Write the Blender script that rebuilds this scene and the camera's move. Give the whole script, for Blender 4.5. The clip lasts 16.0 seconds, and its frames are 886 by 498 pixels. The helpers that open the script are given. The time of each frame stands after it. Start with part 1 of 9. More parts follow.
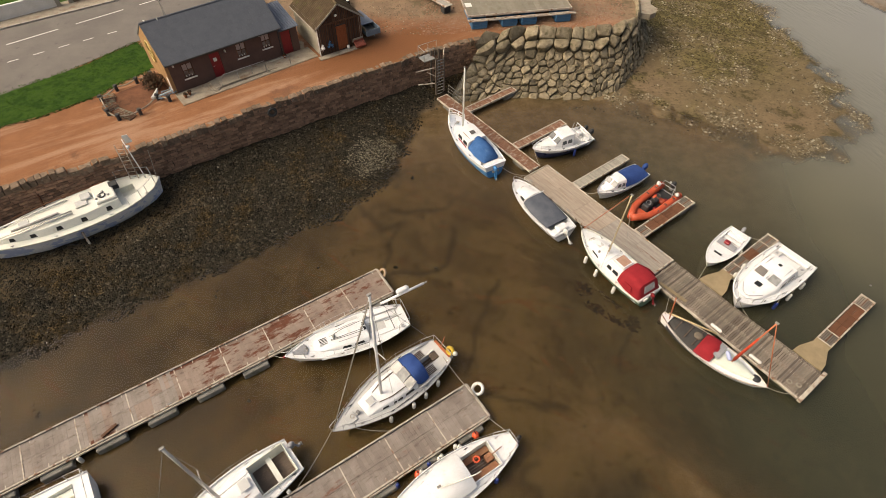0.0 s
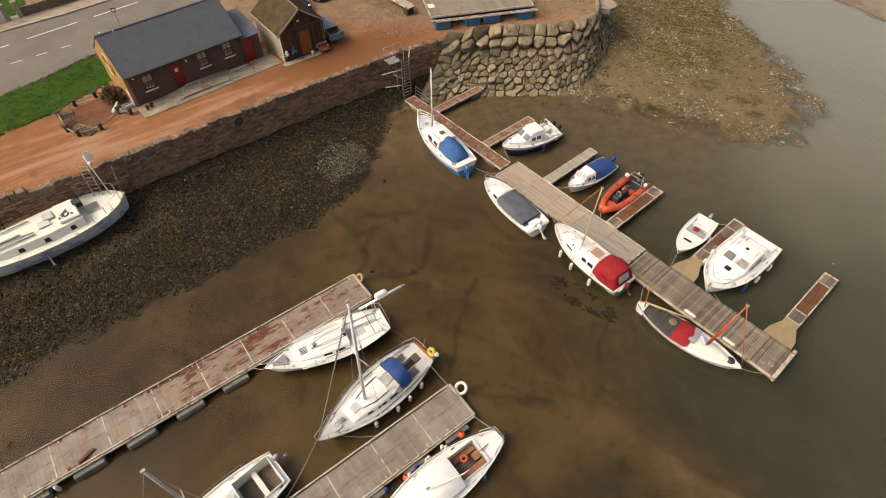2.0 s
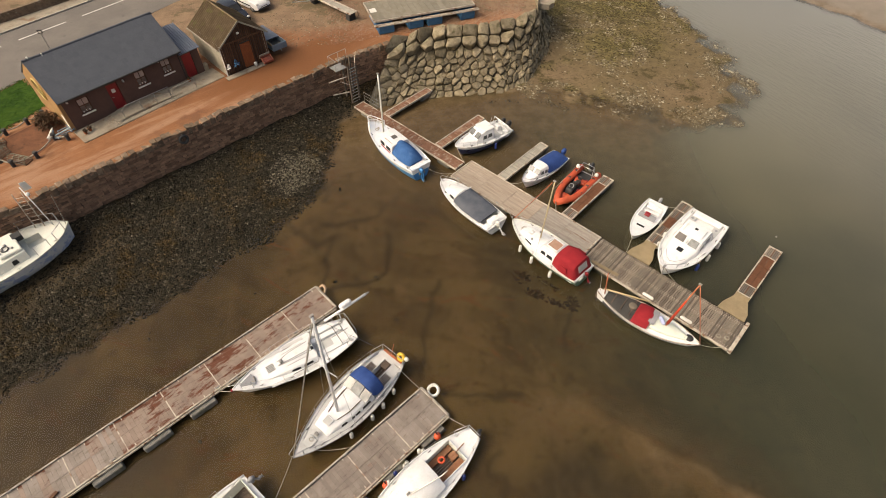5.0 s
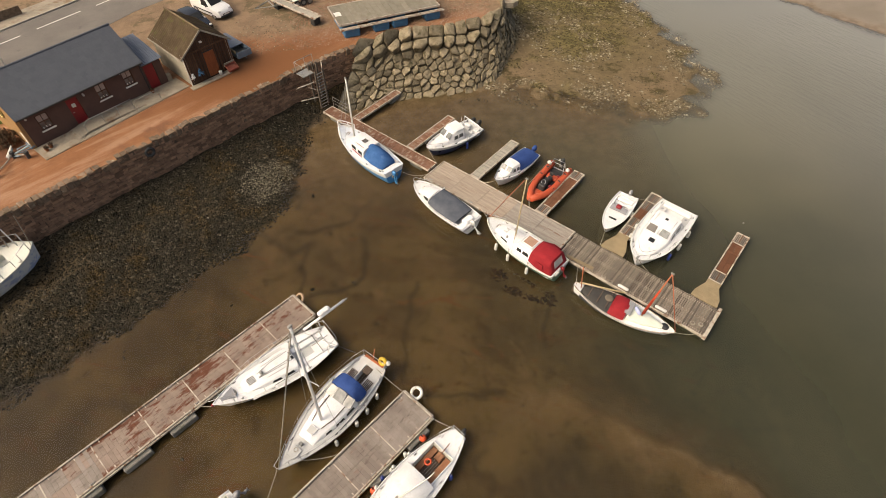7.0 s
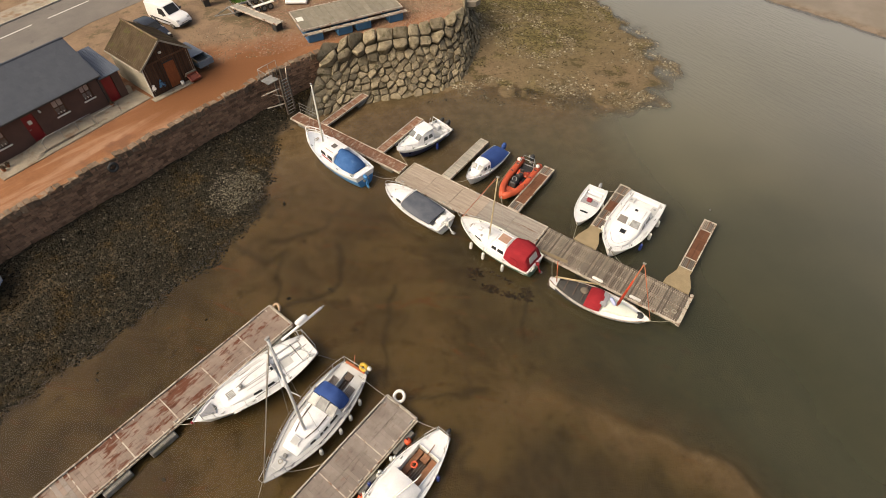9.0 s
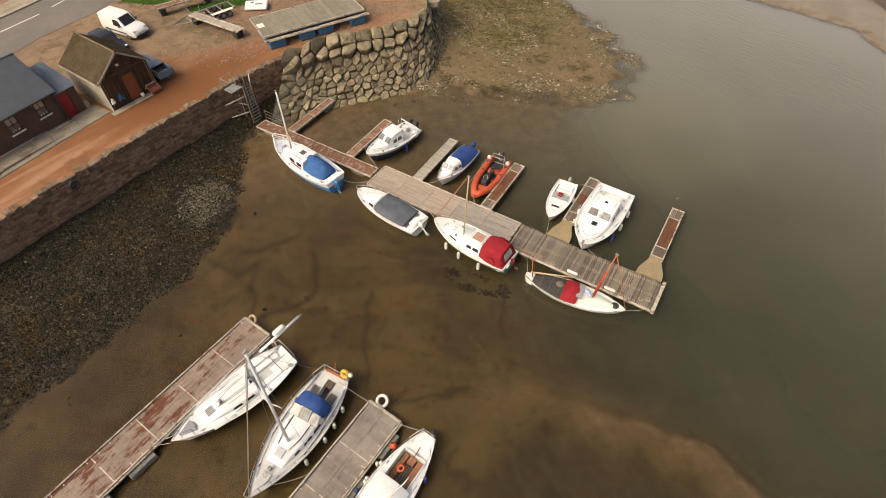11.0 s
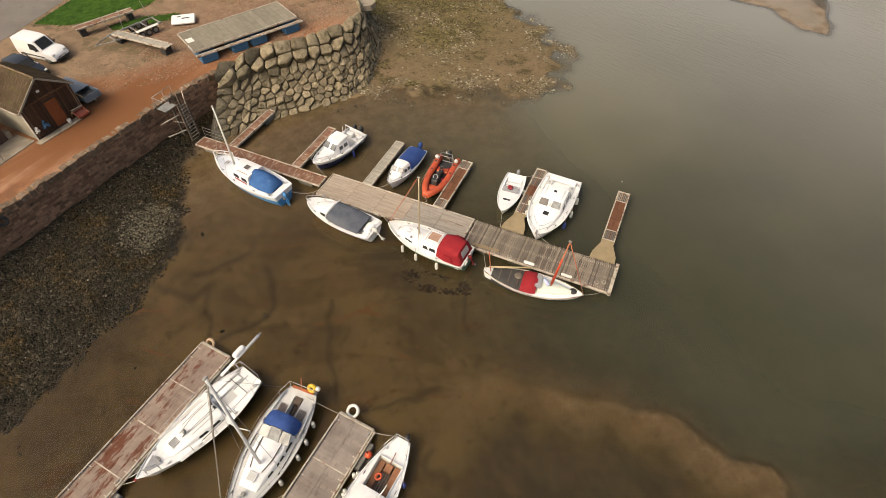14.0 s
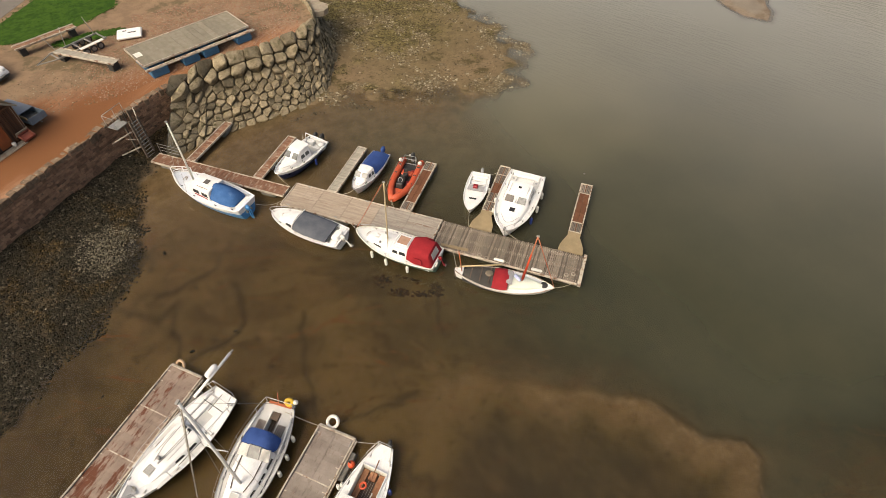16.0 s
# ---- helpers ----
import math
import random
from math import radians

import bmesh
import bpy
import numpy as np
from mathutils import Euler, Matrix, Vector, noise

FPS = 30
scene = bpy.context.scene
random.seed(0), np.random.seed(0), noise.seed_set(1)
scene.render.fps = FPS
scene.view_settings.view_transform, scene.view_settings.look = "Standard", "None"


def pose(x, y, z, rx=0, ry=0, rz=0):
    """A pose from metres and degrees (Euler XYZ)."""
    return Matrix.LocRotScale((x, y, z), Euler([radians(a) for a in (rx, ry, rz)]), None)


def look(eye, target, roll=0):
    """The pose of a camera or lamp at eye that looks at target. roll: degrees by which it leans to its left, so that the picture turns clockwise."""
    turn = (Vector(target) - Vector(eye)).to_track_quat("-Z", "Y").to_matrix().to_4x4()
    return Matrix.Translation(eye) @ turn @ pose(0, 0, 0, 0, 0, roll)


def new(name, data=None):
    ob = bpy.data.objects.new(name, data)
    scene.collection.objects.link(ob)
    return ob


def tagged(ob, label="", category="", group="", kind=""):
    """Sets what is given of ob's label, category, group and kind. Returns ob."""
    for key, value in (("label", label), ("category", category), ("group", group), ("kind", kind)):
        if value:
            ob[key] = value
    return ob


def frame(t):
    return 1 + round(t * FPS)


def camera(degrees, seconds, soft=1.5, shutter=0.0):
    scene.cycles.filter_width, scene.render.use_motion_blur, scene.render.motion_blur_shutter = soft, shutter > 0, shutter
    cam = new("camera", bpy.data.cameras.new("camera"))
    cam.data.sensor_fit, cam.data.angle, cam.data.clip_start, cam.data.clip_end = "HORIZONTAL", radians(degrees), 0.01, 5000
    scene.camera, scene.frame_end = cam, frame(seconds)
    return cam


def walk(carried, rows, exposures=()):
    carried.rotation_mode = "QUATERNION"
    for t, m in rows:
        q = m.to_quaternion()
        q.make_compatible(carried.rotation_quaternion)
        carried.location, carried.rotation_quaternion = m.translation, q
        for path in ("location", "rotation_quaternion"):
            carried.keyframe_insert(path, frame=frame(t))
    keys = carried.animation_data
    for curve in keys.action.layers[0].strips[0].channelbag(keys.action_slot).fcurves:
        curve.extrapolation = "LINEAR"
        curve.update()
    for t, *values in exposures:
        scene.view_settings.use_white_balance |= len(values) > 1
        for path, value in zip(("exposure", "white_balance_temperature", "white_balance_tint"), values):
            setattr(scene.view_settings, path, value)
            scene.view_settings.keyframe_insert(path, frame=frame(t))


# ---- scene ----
# The drone hovers over the basin and turns slowly to its right, its camera tipped down by a constant angle.
cam = camera(78.83, 16.0, soft=0.6)
# seconds, x, y, z, turn about z, tilt from level
PATH = [
    (0.0, 0.003, -0.007, 26.175, -0.03, -49.67),
    (0.5, -0.018, -0.001, 26.188, -0.94, -49.69),
    (1.0, -0.029, 0.004, 26.206, -1.93, -49.69),
    (1.5, -0.032, 0.008, 26.228, -2.98, -49.68),
    (2.0, -0.028, 0.013, 26.254, -4.06, -49.67),
    (2.5, -0.018, 0.018, 26.283, -5.17, -49.67),
    (3.0, -0.004, 0.023, 26.316, -6.24, -49.66),
    (3.5, 0.013, 0.029, 26.351, -7.29, -49.66),
    (4.0, 0.032, 0.036, 26.389, -8.29, -49.66),
    (6.5, 0.137, 0.080, 26.586, -12.94, -49.75),
    (7.0, 0.156, 0.090, 26.623, -13.87, -49.77),
    (7.5, 0.174, 0.100, 26.659, -14.84, -49.80),
    (8.0, 0.190, 0.110, 26.692, -15.83, -49.82),
    (8.5, 0.205, 0.120, 26.722, -16.84, -49.85),
    (9.0, 0.218, 0.129, 26.749, -17.81, -49.86),
    (11.5, 0.262, 0.164, 26.834, -22.91, -49.89),
    (12.0, 0.267, 0.169, 26.841, -24.01, -49.89),
    (12.5, 0.272, 0.174, 26.846, -25.15, -49.88),
    (13.0, 0.277, 0.179, 26.850, -26.35, -49.87),
    (13.5, 0.281, 0.185, 26.853, -27.62, -49.87),
    (14.0, 0.285, 0.193, 26.856, -28.94, -49.86),
    (14.5, 0.290, 0.202, 26.861, -30.27, -49.85),
    (15.0, 0.295, 0.215, 26.870, -31.59, -49.83),
    (15.5, 0.300, 0.232, 26.883, -32.83, -49.82),
    (16.0, 0.306, 0.253, 26.904, -33.97, -49.79),
]
EXPOSURES = [(0.0, 0.29, 7050, 9), (6.5, 0.34, 7050, 9), (16.0, 0.36, 7000, 8)]
walk(cam, [(t, pose(x, y, z, 90 + tilt, 0, turn)) for t, x, y, z, turn, tilt in PATH], EXPOSURES)

# ---- light ----
world = bpy.data.worlds.new("sky")
scene.world = world
world.use_nodes = True
_nt = world.node_tree
_sky = _nt.nodes.new("ShaderNodeTexSky")
_sky.sky_type, _sky.sun_disc = "NISHITA", False
_sky.sun_elevation, _sky.sun_rotation = radians(46), radians(257)
_sky.air_density, _sky.dust_density, _sky.ozone_density = 1.0, 10.0, 0.3
_nt.links.new(_sky.outputs[0], _nt.nodes["Background"].inputs[0])
_nt.nodes["Background"].inputs[1].default_value = 0.15
_sun = bpy.data.lights.new("sun", "SUN")
_sun.energy, _sun.angle, _sun.color = 1.1, radians(40), (1.0, 0.96, 0.91)
sun = new("sun", _sun)
_az, _el = radians(257), radians(46)
sun.matrix_basis = look((60 * math.sin(_az) * math.cos(_el), 60 * math.cos(_az) * math.cos(_el), 60 * math.sin(_el)), (0, 0, 0))


# ---- materials ----
def node(nt, kind, **values):
    n = nt.nodes.new(kind)
    for k, v in values.items():
        n.inputs[k].default_value = v
    return n


def ramp(nt, fac, lo, hi):
    r = nt.nodes.new("ShaderNodeMapRange")
    r.interpolation_type = "SMOOTHSTEP"
    r.inputs[1].default_value, r.inputs[2].default_value = lo, hi
    nt.links.new(fac, r.inputs[0])
    return r.outputs[0]


def mixc(nt, fac, a, b, mode="MIX"):
    m = nt.nodes.new("ShaderNodeMix")
    m.data_type, m.blend_type = "RGBA", mode
    for sock, v in ((m.inputs[0], fac), (m.inputs[6], a), (m.inputs[7], b)):
        if isinstance(v, (int, float)):
            sock.default_value = v
        elif isinstance(v, tuple):
            sock.default_value = (*v, 1)
        else:
            nt.links.new(v, sock)
    return m.outputs[2]


def noise_at(nt, vec, scale, detail=4.0, rough=0.55, stretch=None, turn=0.0, swirl=0.0):
    if stretch:
        if turn:
            tn = nt.nodes.new("ShaderNodeMapping")
            tn.inputs["Rotation"].default_value = (0, 0, radians(turn))
            nt.links.new(vec, tn.inputs[0])
            vec = tn.outputs[0]
        mp = nt.nodes.new("ShaderNodeMapping")
        mp.inputs["Scale"].default_value = stretch
        nt.links.new(vec, mp.inputs[0])
        vec = mp.outputs[0]
    n = node(nt, "ShaderNodeTexNoise", Scale=scale, Detail=detail, Roughness=rough, Distortion=swirl)
    nt.links.new(vec, n.inputs["Vector"])
    return n.outputs[0]


def start(name, world_space=False):
    m = bpy.data.materials.new(name)
    m.use_nodes = True
    nt = m.node_tree
    b = nt.nodes["Principled BSDF"]
    tc = nt.nodes.new("ShaderNodeTexCoord")
    if world_space:
        g = nt.nodes.new("ShaderNodeNewGeometry")
        return m, nt, b, g.outputs["Position"], None
    info = nt.nodes.new("ShaderNodeObjectInfo")
    shift = nt.nodes.new("ShaderNodeVectorMath")
    shift.operation = "MULTIPLY_ADD"
    nt.links.new(info.outputs["Random"], shift.inputs[0])
    shift.inputs[1].default_value = (37.0, 53.0, 71.0)
    nt.links.new(tc.outputs["Object"], shift.inputs[2])
    return m, nt, b, shift.outputs[0], info.outputs["Random"]


def bumped(nt, b, height, strength, distance=0.02):
    n = node(nt, "ShaderNodeBump", Strength=strength, Distance=distance)
    nt.links.new(height, n.inputs["Height"])
    nt.links.new(n.outputs[0], b.inputs["Normal"])


def mat(name, c1, c2=None, rough=0.6, metal=0.0, scale=1.5, grain=30.0, bump=0.15, stain=None, stain_at=(0.58, 0.7), stain_scale=1.2,
        vary=0.0, stretch=None, spec=None, dist=0.01, world_space=False, coat=0.0):
    """Two tones in large patches, fine grain over them, and stains of a third colour."""
    m, nt, b, vec, rnd = start(name, world_space)
    c2 = c2 or tuple(v * 0.8 for v in c1)
    big = noise_at(nt, vec, scale, 5, 0.6, stretch)
    fine = noise_at(nt, vec, grain, 4, 0.65, stretch)
    col = mixc(nt, ramp(nt, big, 0.3, 0.7), c1, c2)
    col = mixc(nt, ramp(nt, fine, 0.25, 0.75), col, mixc(nt, 1.0, col, (0.78, 0.78, 0.78), "MULTIPLY"))
    if stain:
        col = mixc(nt, ramp(nt, noise_at(nt, vec, stain_scale, 6, 0.65, stretch), *stain_at), col, stain)
    if vary and rnd is not None:
        v = nt.nodes.new("ShaderNodeMapRange")
        v.inputs[3].default_value, v.inputs[4].default_value = 1 - vary, 1 + vary
        nt.links.new(rnd, v.inputs[0])
        h = node(nt, "ShaderNodeHueSaturation")
        nt.links.new(v.outputs[0], h.inputs["Value"])
        nt.links.new(col, h.inputs["Color"])
        col = h.outputs[0]
    nt.links.new(col, b.inputs["Base Color"])
    b.inputs["Metallic"].default_value = metal
    b.inputs["Specular IOR Level"].default_value = (0.5 if rough < 0.65 else 0.18) if spec is None else spec
    b.inputs["Coat Weight"].default_value = coat
    r = nt.nodes.new("ShaderNodeMapRange")
    r.inputs[3].default_value, r.inputs[4].default_value = max(0.03, rough - 0.12), min(1, rough + 0.12)
    nt.links.new(big, r.inputs[0])
    nt.links.new(r.outputs[0], b.inputs["Roughness"])
    if bump:
        bumped(nt, b, fine, bump, dist)
    return m


def deck_mat(name, c1, c2, rust, rust_at):
    """Weathered jetty planking: each plank its own tone, rust stains in streaks that run along the jetty over many planks."""
    m, nt, b, vec, rnd = start(name)
    pos = nt.nodes.new("ShaderNodeNewGeometry").outputs["Position"]
    col = mixc(nt, ramp(nt, noise_at(nt, pos, 0.7, 5, 0.6), 0.35, 0.65), c1, c2)
    col = mixc(nt, ramp(nt, noise_at(nt, pos, 1.0, 7, 0.72, (0.45, 1.3, 1), -33.2), *rust_at), col, rust)
    col = mixc(nt, ramp(nt, noise_at(nt, pos, 5.0, 5, 0.7, (0.4, 1.3, 1), -33.2), 0.52, 0.72), col, mixc(nt, 1.0, col, (0.66, 0.62, 0.58), "MULTIPLY"))
    fine = noise_at(nt, vec, 40, 4, 0.65, (3.0, 0.5, 1))
    col = mixc(nt, ramp(nt, fine, 0.25, 0.75), col, mixc(nt, 1.0, col, (0.8, 0.8, 0.8), "MULTIPLY"))
    v = nt.nodes.new("ShaderNodeMapRange")
    v.inputs[3].default_value, v.inputs[4].default_value = 0.92, 1.08
    nt.links.new(rnd, v.inputs[0])
    h = node(nt, "ShaderNodeHueSaturation")
    nt.links.new(v.outputs[0], h.inputs["Value"])
    nt.links.new(col, h.inputs["Color"])
    nt.links.new(h.outputs[0], b.inputs["Base Color"])
    b.inputs["Roughness"].default_value = 0.8
    b.inputs["Specular IOR Level"].default_value = 0.18
    bumped(nt, b, fine, 0.25, 0.01)
    return m


GELCOAT = mat("gelcoat_white", (0.77, 0.775, 0.775), (0.70, 0.70, 0.69), 0.35, bump=0.03, scale=2.5, stain=(0.50, 0.47, 0.39), stain_at=(0.58, 0.80), stain_scale=2.2)
DECKWHITE = mat("deck_white", (0.73, 0.74, 0.74), (0.65, 0.655, 0.65), 0.6, grain=60, stain=(0.50, 0.47, 0.40), stain_at=(0.58, 0.8))
DECKPALE = mat("deck_pale_nonslip", (0.60, 0.60, 0.585), (0.52, 0.52, 0.50), 0.75, grain=70, scale=2.5, stain=(0.42, 0.39, 0.33), stain_at=(0.58, 0.8))
CREAM = mat("deck_cream", (0.74, 0.73, 0.64), (0.68, 0.69, 0.62), 0.6, stain=(0.45, 0.38, 0.25), stain_at=(0.6, 0.8))
DECKGREY = mat("deck_grey_nonslip", (0.56, 0.56, 0.54), (0.48, 0.48, 0.46), 0.8, grain=80)
OLDPAINT = mat("old_blue_paint", (0.84, 0.84, 0.81), (0.74, 0.76, 0.78), 0.7, scale=1.4, stain=(0.40, 0.46, 0.62), stain_at=(0.50, 0.53), stain_scale=1.3, stretch=(0.6, 1, 1.1))
BLUEHULL = mat("hull_blue", (0.04, 0.19, 0.45), (0.06, 0.24, 0.5), 0.35, bump=0.04)
NAVY = mat("hull_navy", (0.012, 0.02, 0.07), (0.02, 0.03, 0.09), 0.3, bump=0.03)
GREENHULL = mat("hull_green", (0.10, 0.19, 0.13), (0.14, 0.22, 0.15), 0.5, stain=(0.2, 0.2, 0.12))
ANTIFOUL = mat("antifouling_dark", (0.06, 0.05, 0.035), (0.10, 0.08, 0.05), 0.8, grain=20, bump=0.4)
BLUECANVAS = mat("canvas_blue", (0.025, 0.058, 0.19), (0.035, 0.075, 0.24), 0.85, scale=2, grain=90, stain=(0.10, 0.17, 0.38), stain_at=(0.6, 0.85))
BLUECANVAS2 = mat("canvas_faded_blue", (0.03, 0.095, 0.25), (0.05, 0.13, 0.31), 0.85, scale=2, grain=90, stain=(0.12, 0.2, 0.36), stain_at=(0.6, 0.8))
REDCANVAS = mat("canvas_red", (0.22, 0.014, 0.02), (0.28, 0.02, 0.026), 0.85, scale=2, grain=90)
GREYCANVAS = mat("canvas_grey", (0.075, 0.085, 0.105), (0.11, 0.12, 0.14), 0.85, scale=1.5, grain=90)
CLEAR = mat("clear_vinyl", (0.30, 0.30, 0.30), (0.40, 0.39, 0.385), 0.25, bump=0.02)
ORANGE = mat("rubber_orange", (0.50, 0.085, 0.030), (0.42, 0.066, 0.024), 0.55, bump=0.05, stain=(0.30, 0.08, 0.05), stain_at=(0.55, 0.75))
BLACK = mat("rubber_black", (0.02, 0.02, 0.02), (0.035, 0.035, 0.035), 0.6)
GLASS = mat("window_dark", (0.02, 0.022, 0.024), (0.03, 0.03, 0.03), 0.12, bump=0.0, spec=0.25)
SMOKE = mat("hatch_acrylic", (0.09, 0.083, 0.08), (0.13, 0.115, 0.105), 0.2, bump=0.0, spec=0.25)
STEEL = mat("stainless", (0.55, 0.55, 0.54), (0.45, 0.45, 0.44), 0.3, 0.9, bump=0.02)
ALU = mat("aluminium_mast", (0.70, 0.68, 0.64), (0.6, 0.58, 0.54), 0.45, 0.5, bump=0.03)
GALV = mat("galvanised", (0.36, 0.36, 0.34), (0.26, 0.25, 0.23), 0.6, 0.5, stain=(0.22, 0.11, 0.05), stain_at=(0.6, 0.75))
WOODPALE = mat("spar_pine", (0.55, 0.44, 0.25), (0.48, 0.37, 0.2), 0.5, stretch=(6, 6, 1))
WOODORANGE = mat("spar_orange", (0.45, 0.13, 0.05), (0.36, 0.10, 0.04), 0.5)
TEAK = mat("teak", (0.22, 0.10, 0.055), (0.29, 0.15, 0.085), 0.7, scale=4, grain=60, vary=0.15)
TEAKDARK = mat("teak_wet", (0.075, 0.05, 0.035), (0.11, 0.075, 0.05), 0.6, scale=4, grain=60, vary=0.15)
ROPE = mat("rope", (0.40, 0.36, 0.29), (0.27, 0.24, 0.19), 0.9)
FENDER = mat("fender_white", (0.72, 0.71, 0.66), (0.6, 0.59, 0.54), 0.5, bump=0.02)
FENDERBLUE = mat("fender_blue", (0.02, 0.04, 0.2), None, 0.5)
BUOYORANGE = mat("buoy_orange", (0.65, 0.09, 0.03), (0.55, 0.08, 0.03), 0.45, bump=0.03)
YELLOW = mat("buoy_yellow", (0.62, 0.42, 0.03), (0.55, 0.36, 0.03), 0.45, bump=0.03)
MOTORGREY = mat("motor_grey", (0.30, 0.30, 0.31), (0.24, 0.24, 0.25), 0.4, bump=0.03)
RED = mat("paint_red", (0.24, 0.010, 0.014), (0.20, 0.008, 0.012), 0.45)
PLY = mat("plywood_tan", (0.30, 0.235, 0.14), (0.24, 0.185, 0.11), 0.75, grain=40, stain=(0.2, 0.14, 0.08), stain_at=(0.6, 0.8))
SLAT = mat("deck_slat_weathered", (0.150, 0.122, 0.094), (0.236, 0.198, 0.160), 0.85, scale=4, grain=30, vary=0.38, stretch=(0.4, 4, 4), bump=0.4)
PLANKRED = mat("walkway_plank", (0.165, 0.078, 0.047), (0.23, 0.13, 0.085), 0.75, scale=2, grain=40, vary=0.12, bump=0.3, stain=(0.32, 0.255, 0.20), stain_at=(0.48, 0.70), stain_scale=1.6)
PANEL = mat("deck_panel", (0.37, 0.310, 0.248), (0.275, 0.222, 0.172), 0.8, scale=2.2, grain=40, vary=0.1, stretch=(0.3, 3.5, 1), stain=(0.17, 0.09, 0.05), stain_at=(0.6, 0.78), bump=0.25)
PANELGREY = mat("deck_panel_grey", (0.34, 0.305, 0.262), (0.25, 0.217, 0.182), 0.8, scale=2.0, grain=40, vary=0.08, stretch=(0.3, 3.5, 1), stain=(0.15, 0.09, 0.06), stain_at=(0.57, 0.72), bump=0.25)
PLANKGREY = deck_mat("jetty_plank_grey", (0.262, 0.228, 0.198), (0.196, 0.164, 0.140), (0.170, 0.090, 0.060), (0.58, 0.72))
RUSTDECK = deck_mat("deck_rust_patched", (0.262, 0.205, 0.168), (0.205, 0.156, 0.126), (0.115, 0.044, 0.024), (0.50, 0.58))
RUST = mat("rusty_grating", (0.115, 0.05, 0.026), (0.15, 0.07, 0.04), 0.85, scale=3, grain=50, vary=0.2, bump=0.3)
FRAMEWOOD = mat("pontoon_edge", (0.52, 0.47, 0.39), (0.36, 0.31, 0.25), 0.8, scale=3, stain=(0.17, 0.095, 0.06), stain_at=(0.52, 0.64), stain_scale=2.6)
FLOATGREY = mat("float_concrete", (0.22, 0.21, 0.19), (0.15, 0.145, 0.13), 0.85, stain=(0.07, 0.07, 0.04), stain_at=(0.5, 0.7))
FLOATBLUE = mat("float_blue", (0.03, 0.11, 0.22), (0.04, 0.14, 0.27), 0.6, stain=(0.12, 0.16, 0.2), stain_at=(0.6, 0.8))
STONE = mat("sandstone_block", (0.315, 0.190, 0.124), (0.200, 0.128, 0.088), 0.9, scale=4, grain=25, vary=0.38, bump=0.6, dist=0.02, stain=(0.07, 0.06, 0.048), stain_at=(0.54, 0.74), stain_scale=1.5)
COPING = mat("coping_stone", (0.215, 0.155, 0.110), (0.135, 0.098, 0.068), 0.9, scale=4, grain=25, vary=0.3, bump=0.6, dist=0.02, stain=(0.26, 0.245, 0.19), stain_at=(0.58, 0.70), stain_scale=3)
MORTAR = mat("wall_core", (0.04, 0.032, 0.024), (0.028, 0.023, 0.018), 0.95, world_space=True, scale=1.5, grain=12, bump=0.5)
BOULDER = mat("boulder", (0.262, 0.220, 0.148), (0.158, 0.129, 0.082), 0.9, scale=1.6, grain=6, vary=0.34, bump=0.9, dist=0.05, stain=(0.095, 0.083, 0.045), stain_at=(0.53, 0.66), stain_scale=1.9)
CONCRETE = mat("concrete", (0.33, 0.285, 0.22), (0.25, 0.215, 0.165), 0.9, scale=1.5, grain=20, stain=(0.19, 0.125, 0.08), stain_at=(0.52, 0.7), world_space=True)
SLATE = mat("slate", (0.088, 0.097, 0.115), (0.098, 0.107, 0.125), 0.7, scale=3, grain=30, vary=0.05, bump=0.2)
RENDER = mat("render_brown", (0.125, 0.075, 0.06), (0.105, 0.064, 0.052), 0.9, scale=1, grain=50, bump=0.2)
OCHRE = mat("render_ochre", (0.36, 0.22, 0.10), (0.30, 0.18, 0.08), 0.9, scale=1, grain=50, bump=0.2)
WHITE = mat("paint_white", (0.75, 0.73, 0.68), (0.68, 0.66, 0.6), 0.5, bump=0.05)
SCREEN = mat("windscreen_grey", (0.17, 0.18, 0.18), (0.09, 0.095, 0.095), 0.15, bump=0.0, scale=3.0)
PANE = mat("pane", (0.20, 0.19, 0.18), (0.09, 0.085, 0.08), 0.06, bump=0.0, scale=2.5, coat=0.5)
DARKWOOD = mat("board_dark_stain", (0.075, 0.040, 0.025), (0.125, 0.066, 0.038), 0.8, scale=4, grain=40, vary=0.3, stretch=(3, 3, 0.5), bump=0.3)
REDWOOD = mat("door_redwood", (0.28, 0.095, 0.035), (0.22, 0.07, 0.03), 0.7, scale=3, grain=40, stretch=(3, 3, 0.5))
MOSSROOF = mat("corrugated_mossy", (0.185, 0.135, 0.082), (0.125, 0.088, 0.055), 0.9, scale=1.5, grain=20, stain=(0.15, 0.135, 0.055), stain_at=(0.54, 0.68), bump=0.4, vary=0.15)
ROOFBLUE = mat("sheet_roof_blue_grey", (0.11, 0.13, 0.17), (0.09, 0.11, 0.14), 0.5, bump=0.1)
WALLGREY = mat("roughcast_grey", (0.36, 0.33, 0.26), (0.30, 0.27, 0.21), 0.9, grain=60, bump=0.4)
CARWHITE = mat("car_white", (0.80, 0.80, 0.79), (0.78, 0.78, 0.77), 0.15, bump=0.0, coat=0.6)
CARBLACK = mat("car_black", (0.012, 0.013, 0.016), (0.016, 0.017, 0.02), 0.15, bump=0.0, coat=0.6)
SKIP = mat("trailer_grey_blue", (0.15, 0.20, 0.25), (0.12, 0.16, 0.2), 0.6)
ASPHALT = mat("asphalt", (0.180, 0.162, 0.143), (0.145, 0.132, 0.118), 0.9, scale=0.35, grain=25, bump=0.3, stain=(0.11, 0.10, 0.09), stain_at=(0.6, 0.7), world_space=True)
